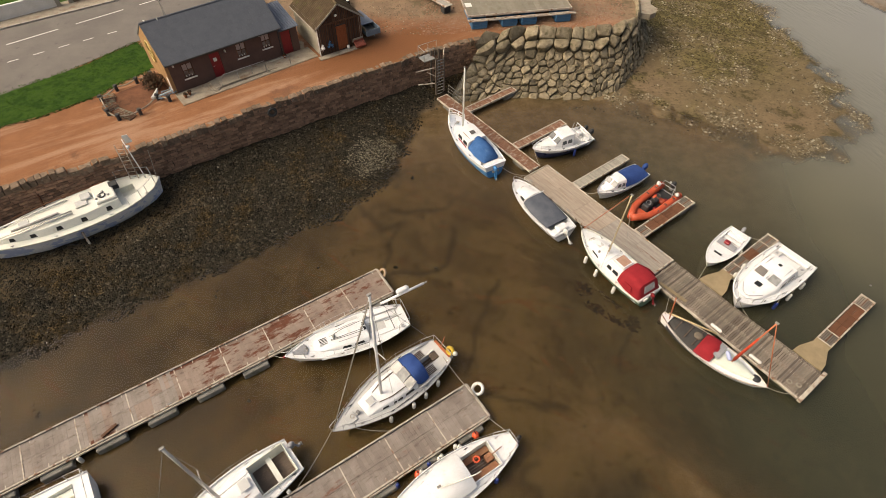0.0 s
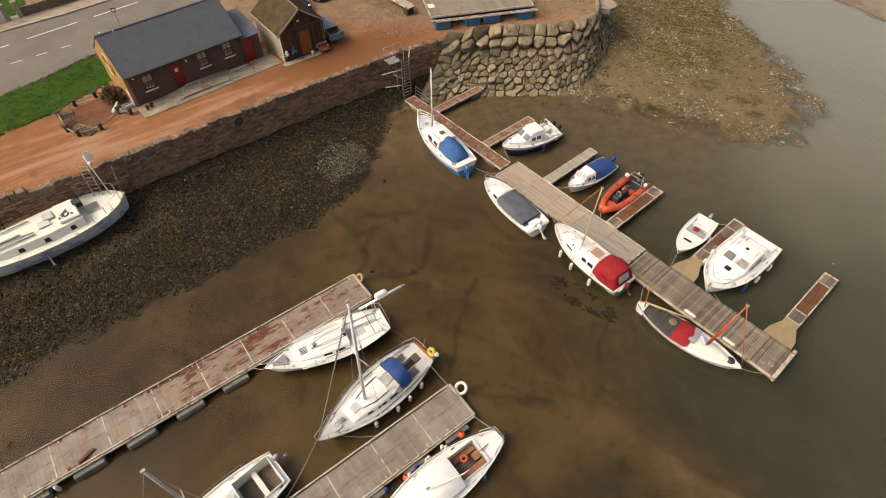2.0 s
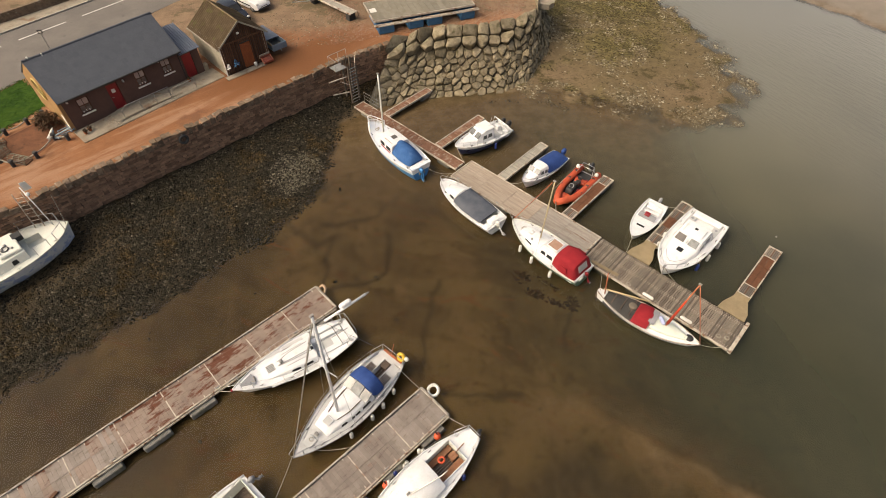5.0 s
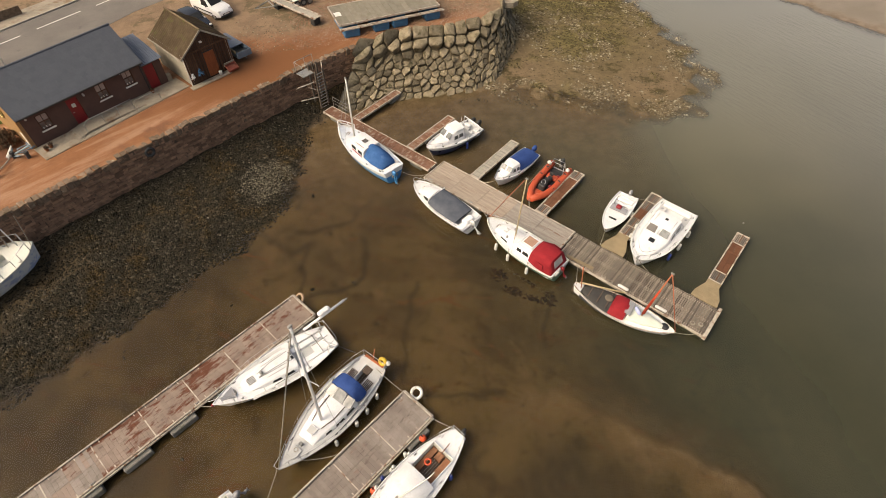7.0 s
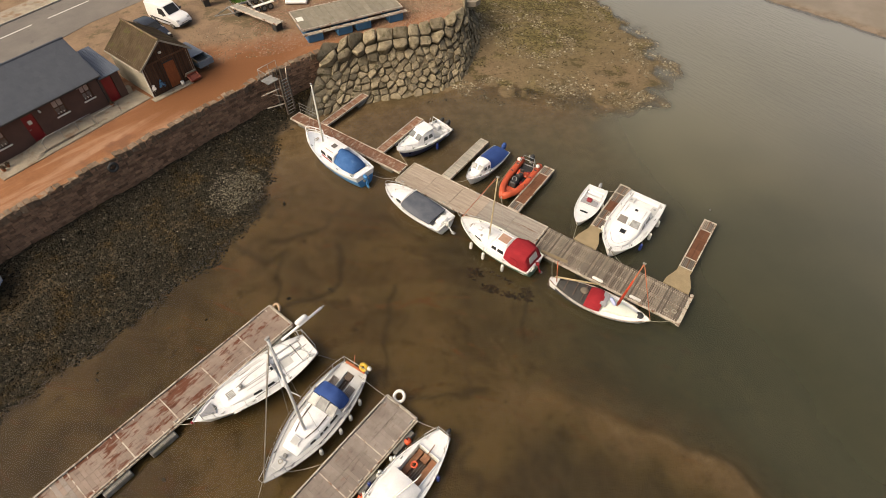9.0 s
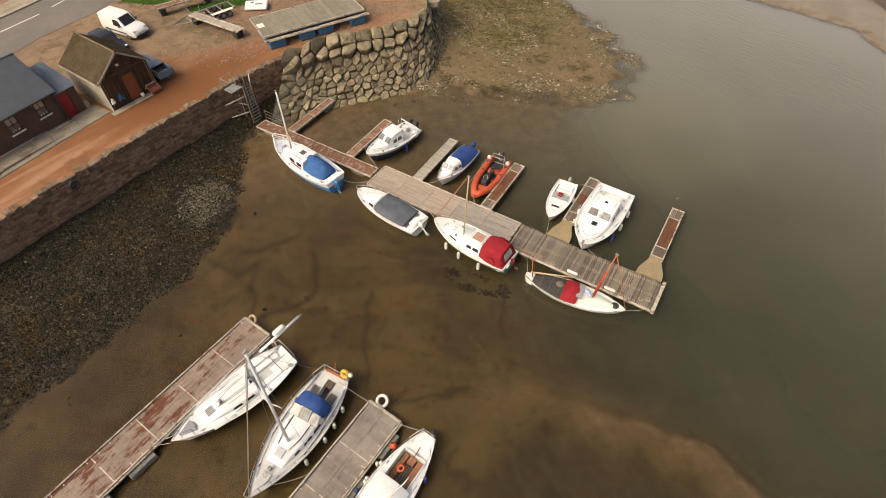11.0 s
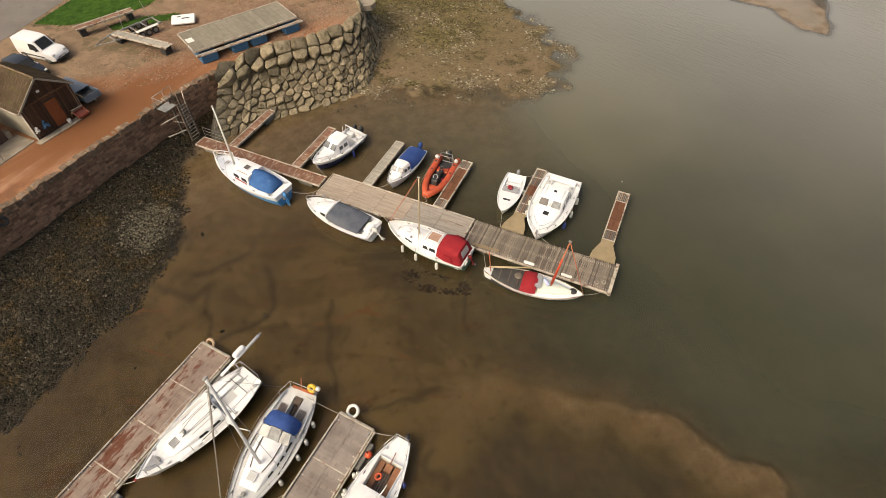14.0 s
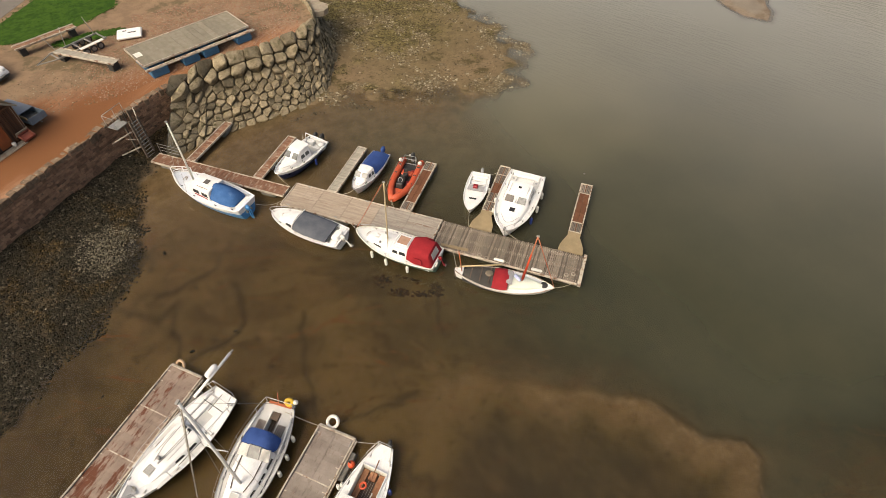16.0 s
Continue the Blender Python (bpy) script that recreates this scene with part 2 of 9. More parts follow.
LINE = mat("road_paint", (0.72, 0.70, 0.65), (0.6, 0.58, 0.54), 0.8, world_space=True)
LEAF = mat("shrub_leaf", (0.05, 0.035, 0.02), (0.09, 0.055, 0.03), 0.8, vary=0.2)


# ---- building helpers ----
def thing(name, label, category, group="", m=None, kind=""):
    ob = new(name)
    ob.empty_display_size = 0.2
    if m is not None:
        ob.matrix_basis = m
    return tagged(ob, label, category, group, kind)


def finish(bm, smooth=False):
    bmesh.ops.recalc_face_normals(bm, faces=bm.faces)
    for f in bm.faces:
        f.smooth = smooth


def part(name, bm, material, parent=None, label="", smooth=False, m=None, sharp=None):
    """Links a bmesh as one mesh object under a thing or a part."""
    finish(bm, smooth)
    if sharp:
        lim = radians(sharp)
        for e in bm.edges:
            if len(e.link_faces) == 2 and e.calc_face_angle(0) > lim:
                e.smooth = False
    me = bpy.data.meshes.new(name)
    bm.to_mesh(me)
    bm.free()
    me.materials.append(material)
    ob = new(name, me)
    if parent is not None:
        ob.parent = parent
    if m is not None:
        ob.matrix_basis = m
    if label:
        ob["label"] = label
    return ob


def piece(name, me, parent, m):
    ob = new(name, me)
    ob.parent = parent
    ob.matrix_basis = m
    return ob


def mesh_of(bm, name, material, smooth=False):
    finish(bm, smooth)
    me = bpy.data.meshes.new(name)
    bm.to_mesh(me)
    bm.free()
    me.materials.append(material)
    return me


def box(bm, x0, x1, y0, y1, z0, z1, m=None, bevel=0.0):
    mm = Matrix.Translation(((x0 + x1) / 2, (y0 + y1) / 2, (z0 + z1) / 2)) @ Matrix.Diagonal((x1 - x0, y1 - y0, z1 - z0, 1))
    g = bmesh.ops.create_cube(bm, size=1, matrix=(m @ mm) if m is not None else mm)
    if bevel:
        vs = set(g["verts"])
        es = [e for e in bm.edges if e.verts[0] in vs and e.verts[1] in vs]
        bmesh.ops.bevel(bm, geom=es, offset=bevel, segments=1, affect="EDGES")
    return bm


def new_box(*a, **k):
    return box(bmesh.new(), *a, **k)


def tube(bm, pts, r, seg=8, r2=None, cap=True):
    """A tube along points; r2: the radius at its end."""
    pts = [Vector(p) for p in pts]
    rings, n = [], len(pts)
    up = Vector((0, 0, 1))
    for i, p in enumerate(pts):
        d = (pts[min(i + 1, n - 1)] - pts[max(i - 1, 0)]).normalized()
        a = d.cross(up) if abs(d.z) < 0.95 else d.cross(Vector((0, 1, 0)))
        a.normalize()
        b = d.cross(a)
        rr = r if r2 is None else r + (r2 - r) * i / (n - 1)
        rings.append([bm.verts.new(p + rr * (math.cos(t) * a + math.sin(t) * b)) for t in (2 * math.pi * k / seg for k in range(seg))])
    for i in range(n - 1):
        for k in range(seg):
            bm.faces.new((rings[i][k], rings[i][(k + 1) % seg], rings[i + 1][(k + 1) % seg], rings[i + 1][k]))
    if cap:
        bm.faces.new(rings[0])
        bm.faces.new(rings[-1])
    return bm


def new_tube(*a, **k):
    return tube(bmesh.new(), *a, **k)


def sagging(a, b, sag=0.2, n=8):
    a, b = Vector(a), Vector(b)
    return [a.lerp(b, i / n) - Vector((0, 0, sag * 4 * (i / n) * (1 - i / n))) for i in range(n + 1)]


def prism(bm, poly, z0, z1):
    """An upright prism over a polygon (x, y)."""
    lo = [bm.verts.new((x, y, z0)) for x, y in poly]
    hi = [bm.verts.new((x, y, z1)) for x, y in poly]
    bm.faces.new(lo)
    bm.faces.new(hi)
    for i in range(len(poly)):
        j = (i + 1) % len(poly)
        bm.faces.new((lo[i], lo[j], hi[j], hi[i]))
    return bm


def skin(bm, rows, close=False, caps=False):
    """A surface through rows of points."""
    vs = [[bm.verts.new(p) for p in row] for row in rows]
    n = len(vs[0])
    for i in range(len(vs) - 1):
        for k in range(n if close else n - 1):
            q = (vs[i][k], vs[i][(k + 1) % n], vs[i + 1][(k + 1) % n], vs[i + 1][k])
            bm.faces.new(q)
    if caps:
        bm.faces.new(vs[0])
        bm.faces.new(vs[-1])
    return bm


def capsule(bm, p, q, r, seg=10):
    p, q = Vector(p), Vector(q)
    d = (q - p).normalized()
    pts, rad = [], []
    for a in (-88, -60, -30, 0):
        pts.append(p + d * r * math.sin(radians(a))), rad.append(r * math.cos(radians(a)))
    for a in (0, 30, 60, 88):
        pts.append(q + d * r * math.sin(radians(a))), rad.append(r * math.cos(radians(a)))
    a = d.cross(Vector((0, 0, 1))) if abs(d.z) < 0.9 else d.cross(Vector((1, 0, 0)))
    a.normalize()
    b = d.cross(a)
    rows = [[c + rr * (math.cos(t) * a + math.sin(t) * b) for t in (2 * math.pi * k / seg for k in range(seg))] for c, rr in zip(pts, rad)]
    return skin(bm, rows, close=True, caps=True)


def ball(bm, c, r, sub=2, squash=1.0):
    bmesh.ops.create_icosphere(bm, subdivisions=sub, radius=1, matrix=Matrix.Translation(c) @ Matrix.Diagonal((r, r, r * squash, 1)))
    return bm


def ring(bm, c, big, small, m=None, n=20, seg=8):
    m = m or Matrix()
    rows = []
    for i in range(n + 1):
        a = 2 * math.pi * i / n
        o = Vector((math.cos(a), math.sin(a), 0))
        rows.append([m @ (Vector(c) + o * (big + small * math.cos(b)) + Vector((0, 0, small * math.sin(b)))) for b in (2 * math.pi * k / seg for k in range(seg))])
    return skin(bm, rows, close=True)


def along(line, d):
    """The point d metres along a line of (x, y) points, and its direction."""
    for (ax, ay), (bx, by) in zip(line, line[1:]):
        n = math.hypot(bx - ax, by - ay)
        if d <= n or (bx, by) == line[-1]:
            return Vector((ax + (bx - ax) * d / n, ay + (by - ay) * d / n, 0)), Vector(((bx - ax) / n, (by - ay) / n, 0))
        d -= n


# ---- the lie of the land ----
QUAY = 3.5
WALL_LINE = [(-75.0, -8.1), (-26.7, 23.4), (-1.55, 39.75), (2.6, 41.75), (5.2, 42.3)]
WEED_EDGE = [(-75, -25), (-45, -4), (-23.6, 13.7), (-17.9, 17.7), (-10.9, 22.2), (-7.0, 24.9), (-3.8, 28.5), (-2.35, 33), (-1.7, 36.6), (0.6, 38.4)]
WEED = WEED_EDGE + [(4.0, 43.0), (-1.6, 41.0), (-26.7, 24.6), (-75, -6.5)]
BEACH = [(3, 39.6), (12.5, 38.8), (15.9, 38.0), (18.5, 35.7), (22.7, 33.5), (26.4, 31.6), (29.2, 31.7), (32.8, 35.4), (34, 41), (33.3, 46.7), (32.5, 54), (36, 66), (48, 95), (-20, 120), (-20, 60), (3, 44)]
FARBANK = [(57.2, 25.2), (55.2, 27.6), (55.8, 30.0), (56.2, 32.4), (52.0, 40), (46.5, 50), (43.5, 55.5), (44, 75), (90, 75), (75, 40), (62, 28.5), (60, 26.3)]
BAR = [(1.5, 6.8), (4.6, 9.4), (7.4, 11.2), (9.2, 10.6), (10.9, 9.3), (11.8, 8.2), (14.25, 6.4), (14.6, 5.6), (15.7, 5.0), (16.4, 4.0), (16.65, 3.0), (17.0, 2.0), (17.1, 1.4), (17.9, 0.9), (18.6, 0.1), (18.4, -0.8), (17.0, -2.1), (13, -14), (-6, -14), (-4, 2)]
SHOAL = [(17.6, -3.6), (19.5, -1.8), (21.3, -0.9), (23.0, -1.3), (24.5, -2.3), (29, -4.5), (36, -14), (14, -14)]
GULLIES = [
    (0.20, 0.9, [(-3.6, 25.7), (-2.3, 25.5), (-0.8, 25.6), (0.3, 26.0), (1.6, 27.4)]),
    (0.16, 0.9, [(0.6, 24.0), (0.55, 22.8), (0.35, 21.1), (-0.4, 20.4), (-1.4, 20.3), (-2.2, 20.4), (-3.1, 20.5)]),
    (0.10, 0.8, [(-2.9, 24.6), (-3.3, 22.6), (-3.7, 20.7)]),
    (0.14, 0.7, [(3.3, 19.6), (2.2, 17.0), (1.6, 14.9), (1.2, 13.4)]),
    (0.22, 0.8, [(6.4, 11.6), (4.7, 11.8), (3.4, 12.05), (2.2, 12.35)]),
    (0.12, 0.7, [(10.7, 16.4), (10.0, 14.8), (9.5, 13.8)]),
    (0.16, 0.7, [(4.45, 8.9), (3.85, 8.35), (3.65, 7.85), (4.2, 7.5), (4.1, 6.6)]),
    (0.45, 0.8, [(-20.9, 10.6), (-19.3, 11.3), (-17.7, 12.0), (-16.7, 13.0), (-17.5, 14.1)]),
    (0.30, 0.6, [(-14.6, 15.8), (-12.8, 15.4), (-11.3, 16.5), (-10.4, 17.0)]),
    (0.25, 0.7, [(-6.1, 26.5), (-4.1, 24.0), (-2.9, 24.6)]),
    (0.20, 0.8, [(-3.3, 28.0), (-2.6, 30.1), (-0.4, 30.5), (2.0, 30.0)]),
    (0.5, 0.5, [(9.0, 20.5), (7.0, 22.0), (4.5, 25.0), (2.5, 28.5)]),
    (0.4, 0.5, [(-11.5, 9.0), (-9.8, 10.8), (-8.6, 12.0)]),
]


def inside(poly, X, Y):
    """Distance to the edge of a polygon, positive inside it."""
    poly = np.array(poly, float)
    best = np.full(X.shape, 1e9)
    within = np.zeros(X.shape, bool)
    for (ax, ay), (bx, by) in zip(poly, np.roll(poly, -1, 0)):
        dx, dy = bx - ax, by - ay
        t = np.clip(((X - ax) * dx + (Y - ay) * dy) / (dx * dx + dy * dy), 0, 1)
        best = np.minimum(best, np.hypot(X - ax - t * dx, Y - ay - t * dy))
        if ay != by:
            within ^= ((ay > Y) != (by > Y)) & (X < (bx - ax) * (Y - ay) / (by - ay) + ax)
    return np.where(within, best, -best)


def soft(a, lo, hi):
    t = np.clip((a - lo) / (hi - lo), 0, 1)
    return t * t * (3 - 2 * t)


def rough_field(X, Y, size, k=0):
    return np.array([noise.noise((x / size, y / size, k * 7.7)) for x, y in zip(X.ravel(), Y.ravel())]).reshape(X.shape)


def gully(X, Y):
    """How deep in one of the drainage gullies and drag marks of the mud, 0 to 1."""
    jx, jy = X + 0.35 * rough_field(X, Y, 1.3, 41), Y + 0.35 * rough_field(X, Y, 1.3, 42)
    best = np.zeros(X.shape)
    for wide, deep, line in GULLIES:
        d = np.full(X.shape, 1e9)
        for (ax, ay), (bx, by) in zip(line, line[1:]):
            dx, dy = bx - ax, by - ay
            t = np.clip(((jx - ax) * dx + (jy - ay) * dy) / (dx * dx + dy * dy), 0, 1)
            d = np.minimum(d, np.hypot(jx - ax - t * dx, jy - ay - t * dy))
        best = np.maximum(best, deep * np.exp(-(d / wide) ** 2))
    return best


def bed(X, Y):
    """Height of the harbour bed."""
    n1, n2 = rough_field(X, Y, 2.2), rough_field(X, Y, 0.7, 1)
    h = -0.035 - 1.5 * soft(X + 0.1 * (20 - Y), 9, 30) - 0.10 * soft(X, 2, 12) + 0.03 * n1
    d = inside(BAR, X, Y) + 0.35 * n1
    h = h + (np.maximum(h, -0.12 + 0.05 * n1 + 0.075 * soft(d, -0.3, 0.2) * (1 - soft(d, 0.6, 2.2))) - h) * (0.62 * soft(d, -3.4, 0.1) + 0.38 * soft(d, -0.5, 0.25))
    d = inside(SHOAL, X, Y) + 0.8 * n1
    h = h + (np.maximum(h, -0.30 + 0.04 * n1) - h) * soft(d, -3.5, 2.5)
    d = inside(WEED, X, Y) + 0.5 * n1 + 0.25 * n2
    h = np.where(d > -1.5, np.maximum(h, -0.12 + 0.85 * soft(d, -1.5, 7) + (0.10 * n1 + 0.07 * n2) * soft(d, 0, 1)), h)
    h = np.where(inside(WEED, X, Y) > 0, h + 0.8 * soft(inside(WALL_LINE + [(-10, 90), (-90, 60)], X, Y), -3.2, -0.2), h)
    d0 = inside(BEACH, X, Y)
    shelf = -0.12 - 0.40 * soft(-d0, 0, 13) - 1.2 * soft(-d0, 11, 23)
    h = np.where(d0 > -24, 0.5 * (h + shelf + np.sqrt((h - shelf) ** 2 + 0.02)) - 0.02, h)
    d = inside(BEACH, X, Y) + 1.3 * n1 + 0.4 * n2
    h = np.where(d > -4.5, np.maximum(h, -0.40 + 0.385 * soft(d, -4.5, 0) + 0.03 * np.clip(d, 0, 30) + (0.03 * n1 + 0.025 * n2) * soft(d, -2, 1)), h)
    d = inside(FARBANK, X, Y) + 0.6 * n1
    h = np.where(d > -4, np.maximum(h, -0.5 + 0.47 * soft(d, -4, 0.5) + 0.04 * np.clip(d, 0, 8)), h)
    return h


def sheet(name, xs, ys, height, material, smooth=True):
    X, Y = np.meshgrid(xs, ys)
    Z = height(X, Y)
    nx, ny = len(xs), len(ys)
    i = np.arange(nx * ny).reshape(ny, nx)
    quads = np.stack([i[:-1, :-1], i[:-1, 1:], i[1:, 1:], i[1:, :-1]], -1).reshape(-1, 4)
    me = bpy.data.meshes.new(name)
    me.from_pydata(np.stack([X.ravel(), Y.ravel(), Z.ravel()], 1).tolist(), [], quads.tolist())
    me.polygons.foreach_set("use_smooth", np.full(len(quads), smooth))
    me.materials.append(material)
    return new(name, me), X, Y, Z


FAR = np.array([60, 75, 100, 160, 300, 700, 2000.0])


def spaced(lo, hi, step):
    return np.concatenate([lo - FAR[::-1] + 40, np.arange(lo, hi, step), hi + FAR - 40])


def bare(X, Y, n):
    """Where the foreshore has no weed: the hollow along the old yacht."""
    return soft(inside([(-50, 0), (-27, 16.5), (-21.5, 20.2), (-18.0, 22.3), (-14.8, 25.3), (-16.5, 28.5), (-20, 27.5), (-50, 8)], X, Y) + 1.3 * n, 0.0, 1.2)


def olive_at(X, Y):
    """Where yellow-green weed covers the spit: its root, and a patch in the middle."""
    n = rough_field(X, Y, 2.4, 14)
    return np.clip(soft(Y + 0.25 * (X - 24) + 4 * n, 45, 52) * 0.75 + 0.95 * np.exp(-((X - 25) ** 2 / 16 + (Y - 44) ** 2 / 7)) + 0.5 * soft(n, 0.25, 0.5), 0, 1)


def pink_at(X, Y):
    """Smooth sandy mud below the boulders."""
    return np.clip(np.exp(-((X - 17.0) ** 2 / 10 + (Y - 41.0) ** 2 / 14)) + 0.8 * np.exp(-((X - 28) ** 2 / 14 + (Y - 35.5) ** 2 / 6)), 0, 1)


# bed: wet mud, with weed on the slope and shingle on the spit
def bed_material():
    m, nt, b, vec, _ = start("harbour_bed", True)
    at = node(nt, "ShaderNodeAttribute")
    at.attribute_name = "cover"
    sep = nt.nodes.new("ShaderNodeSeparateColor")
    nt.links.new(at.outputs["Color"], sep.inputs[0])
    big, mid, fine = noise_at(nt, vec, 0.16, 5), noise_at(nt, vec, 0.8, 6, 0.65), noise_at(nt, vec, 9, 5, 0.7)
    mud = mixc(nt, ramp(nt, big, 0.38, 0.62), (0.146, 0.103, 0.041), (0.100, 0.070, 0.029))
    mud = mixc(nt, ramp(nt, mid, 0.5, 0.75), mud, (0.082, 0.053, 0.021))
    drift = noise_at(nt, vec, 0.3, 8, 0.72, (1, 0.5, 1))
    mud = mixc(nt, ramp(nt, drift, 0.5, 0.66), mud, (0.158, 0.108, 0.048))
    mud = mixc(nt, ramp(nt, noise_at(nt, vec, 0.22, 8, 0.74, (0.6, 1, 1)), 0.56, 0.66), mud, (0.120, 0.062, 0.022))
    mud = mixc(nt, ramp(nt, noise_at(nt, vec, 0.45, 8, 0.78), 0.60, 0.67), mud, (0.062, 0.046, 0.024))
    tone = node(nt, "ShaderNodeAttribute")
    tone.attribute_name = "tone"
    tsep = nt.nodes.new("ShaderNodeSeparateColor")
    nt.links.new(tone.outputs["Color"], tsep.inputs[0])
    silty = mixc(nt, ramp(nt, noise_at(nt, vec, 0.9, 7, 0.7), 0.35, 0.65), (0.245, 0.180, 0.116), (0.160, 0.116, 0.068))
    sweep = noise_at(nt, vec, 0.16, 6, 0.62, (0.55, 1.7, 1), 35.0, 1.6)
    mud = mixc(nt, ramp(nt, sweep, 0.50, 0.58), mud, mixc(nt, 1.0, mud, (0.84, 0.81, 0.78), "MULTIPLY"))
    mud = mixc(nt, ramp(nt, noise_at(nt, vec, 0.34, 7, 0.7, (0.5, 1.6, 1), 35.0, 2.2), 0.57, 0.66), mud, (0.150, 0.076, 0.028))
    mark = node(nt, "ShaderNodeAttribute")
    mark.attribute_name = "gully"
    mud = mixc(nt, mark.outputs["Fac"], mud, mixc(nt, 0.35, (0.028, 0.021, 0.013), mud))
    blot = noise_at(nt, vec, 1.1, 8, 0.78, (0.55, 1.3, 1), -25.0, 0.8)
    mud = mixc(nt, ramp(nt, blot, 0.55, 0.64), mud, mixc(nt, 1.0, mud, (0.74, 0.71, 0.68), "MULTIPLY"))
    grit = noise_at(nt, vec, 2.4, 8, 0.8, (1, 0.7, 1))
    mud = mixc(nt, ramp(nt, grit, 0.57, 0.68), mud, mixc(nt, 1.0, mud, (0.62, 0.60, 0.58), "MULTIPLY"))
    mud = mixc(nt, ramp(nt, grit, 0.42, 0.34), mud, mixc(nt, 1.0, mud, (1.2, 1.18, 1.14), "MULTIPLY"))
    mud = mixc(nt, tone.outputs["Alpha"], mud, mixc(nt, 0.8, mud, mixc(nt, ramp(nt, drift, 0.42, 0.6), (0.050, 0.037, 0.021), (0.084, 0.060, 0.030))))
    mud = mixc(nt, ramp(nt, fine, 0.35, 0.75), mud, mixc(nt, 1.0, mud, (0.86, 0.86, 0.86), "MULTIPLY"))
    weed = mixc(nt, ramp(nt, mid, 0.35, 0.65), (0.020, 0.016, 0.010), (0.040, 0.030, 0.018))
    weed = mixc(nt, ramp(nt, noise_at(nt, vec, 0.55, 6, 0.7), 0.5, 0.68), weed, (0.066, 0.050, 0.030))
    clump = noise_at(nt, vec, 7.0, 8, 0.8)
    weed = mixc(nt, ramp(nt, clump, 0.47, 0.6), weed, (0.011, 0.010, 0.006))
    weed = mixc(nt, ramp(nt, noise_at(nt, vec, 11.0, 8, 0.82), 0.57, 0.68), weed, (0.080, 0.068, 0.042))
    shingle = mixc(nt, ramp(nt, mid, 0.3, 0.7), (0.150, 0.112, 0.060), (0.104, 0.079, 0.042))
    shingle = mixc(nt, tsep.outputs[2], shingle, mixc(nt, ramp(nt, mid, 0.4, 0.7), (0.165, 0.118, 0.070), (0.125, 0.090, 0.052)))
    olive = mixc(nt, ramp(nt, noise_at(nt, vec, 1.6, 6, 0.7), 0.4, 0.6), (0.165, 0.140, 0.050), (0.056, 0.050, 0.018))
    shingle = mixc(nt, tsep.outputs[0], shingle, olive)
    shingle = mixc(nt, ramp(nt, noise_at(nt, vec, 0.35, 7, 0.7), 0.53, 0.63), shingle, (0.062, 0.048, 0.020))
    shingle = mixc(nt, ramp(nt, noise_at(nt, vec, 5, 6, 0.78), 0.56, 0.68), shingle, (0.19, 0.15, 0.088))
    shingle = mixc(nt, ramp(nt, noise_at(nt, vec, 3.4, 6, 0.78), 0.54, 0.64), shingle, (0.050, 0.037, 0.018))
    sand = mixc(nt, ramp(nt, mid, 0.4, 0.6), (0.205, 0.160, 0.118), (0.135, 0.104, 0.070))
    sand = mixc(nt, tsep.outputs[2], sand, mixc(nt, ramp(nt, noise_at(nt, vec, 0.25, 5, 0.6), 0.35, 0.65), (0.215, 0.185, 0.152), (0.175, 0.150, 0.120)))
    mud = mixc(nt, tsep.outputs[1], mud, silty)
    col = mixc(nt, sep.outputs[0], mud, weed)
    col = mixc(nt, sep.outputs[1], col, shingle)
    col = mixc(nt, sep.outputs[2], col, sand)
    nt.links.new(col, b.inputs["Base Color"])
    b.inputs["Roughness"].default_value = 0.75
    b.inputs["Specular IOR Level"].default_value = 0.12
    rel = nt.nodes.new("ShaderNodeMath")
    rel.operation = "MULTIPLY_ADD"
    nt.links.new(clump, rel.inputs[0])
    nt.links.new(sep.outputs[0], rel.inputs[1])
    nt.links.new(fine, rel.inputs[2])
    bumped(nt, b, rel.outputs[0], 0.7, 0.06)
    return m


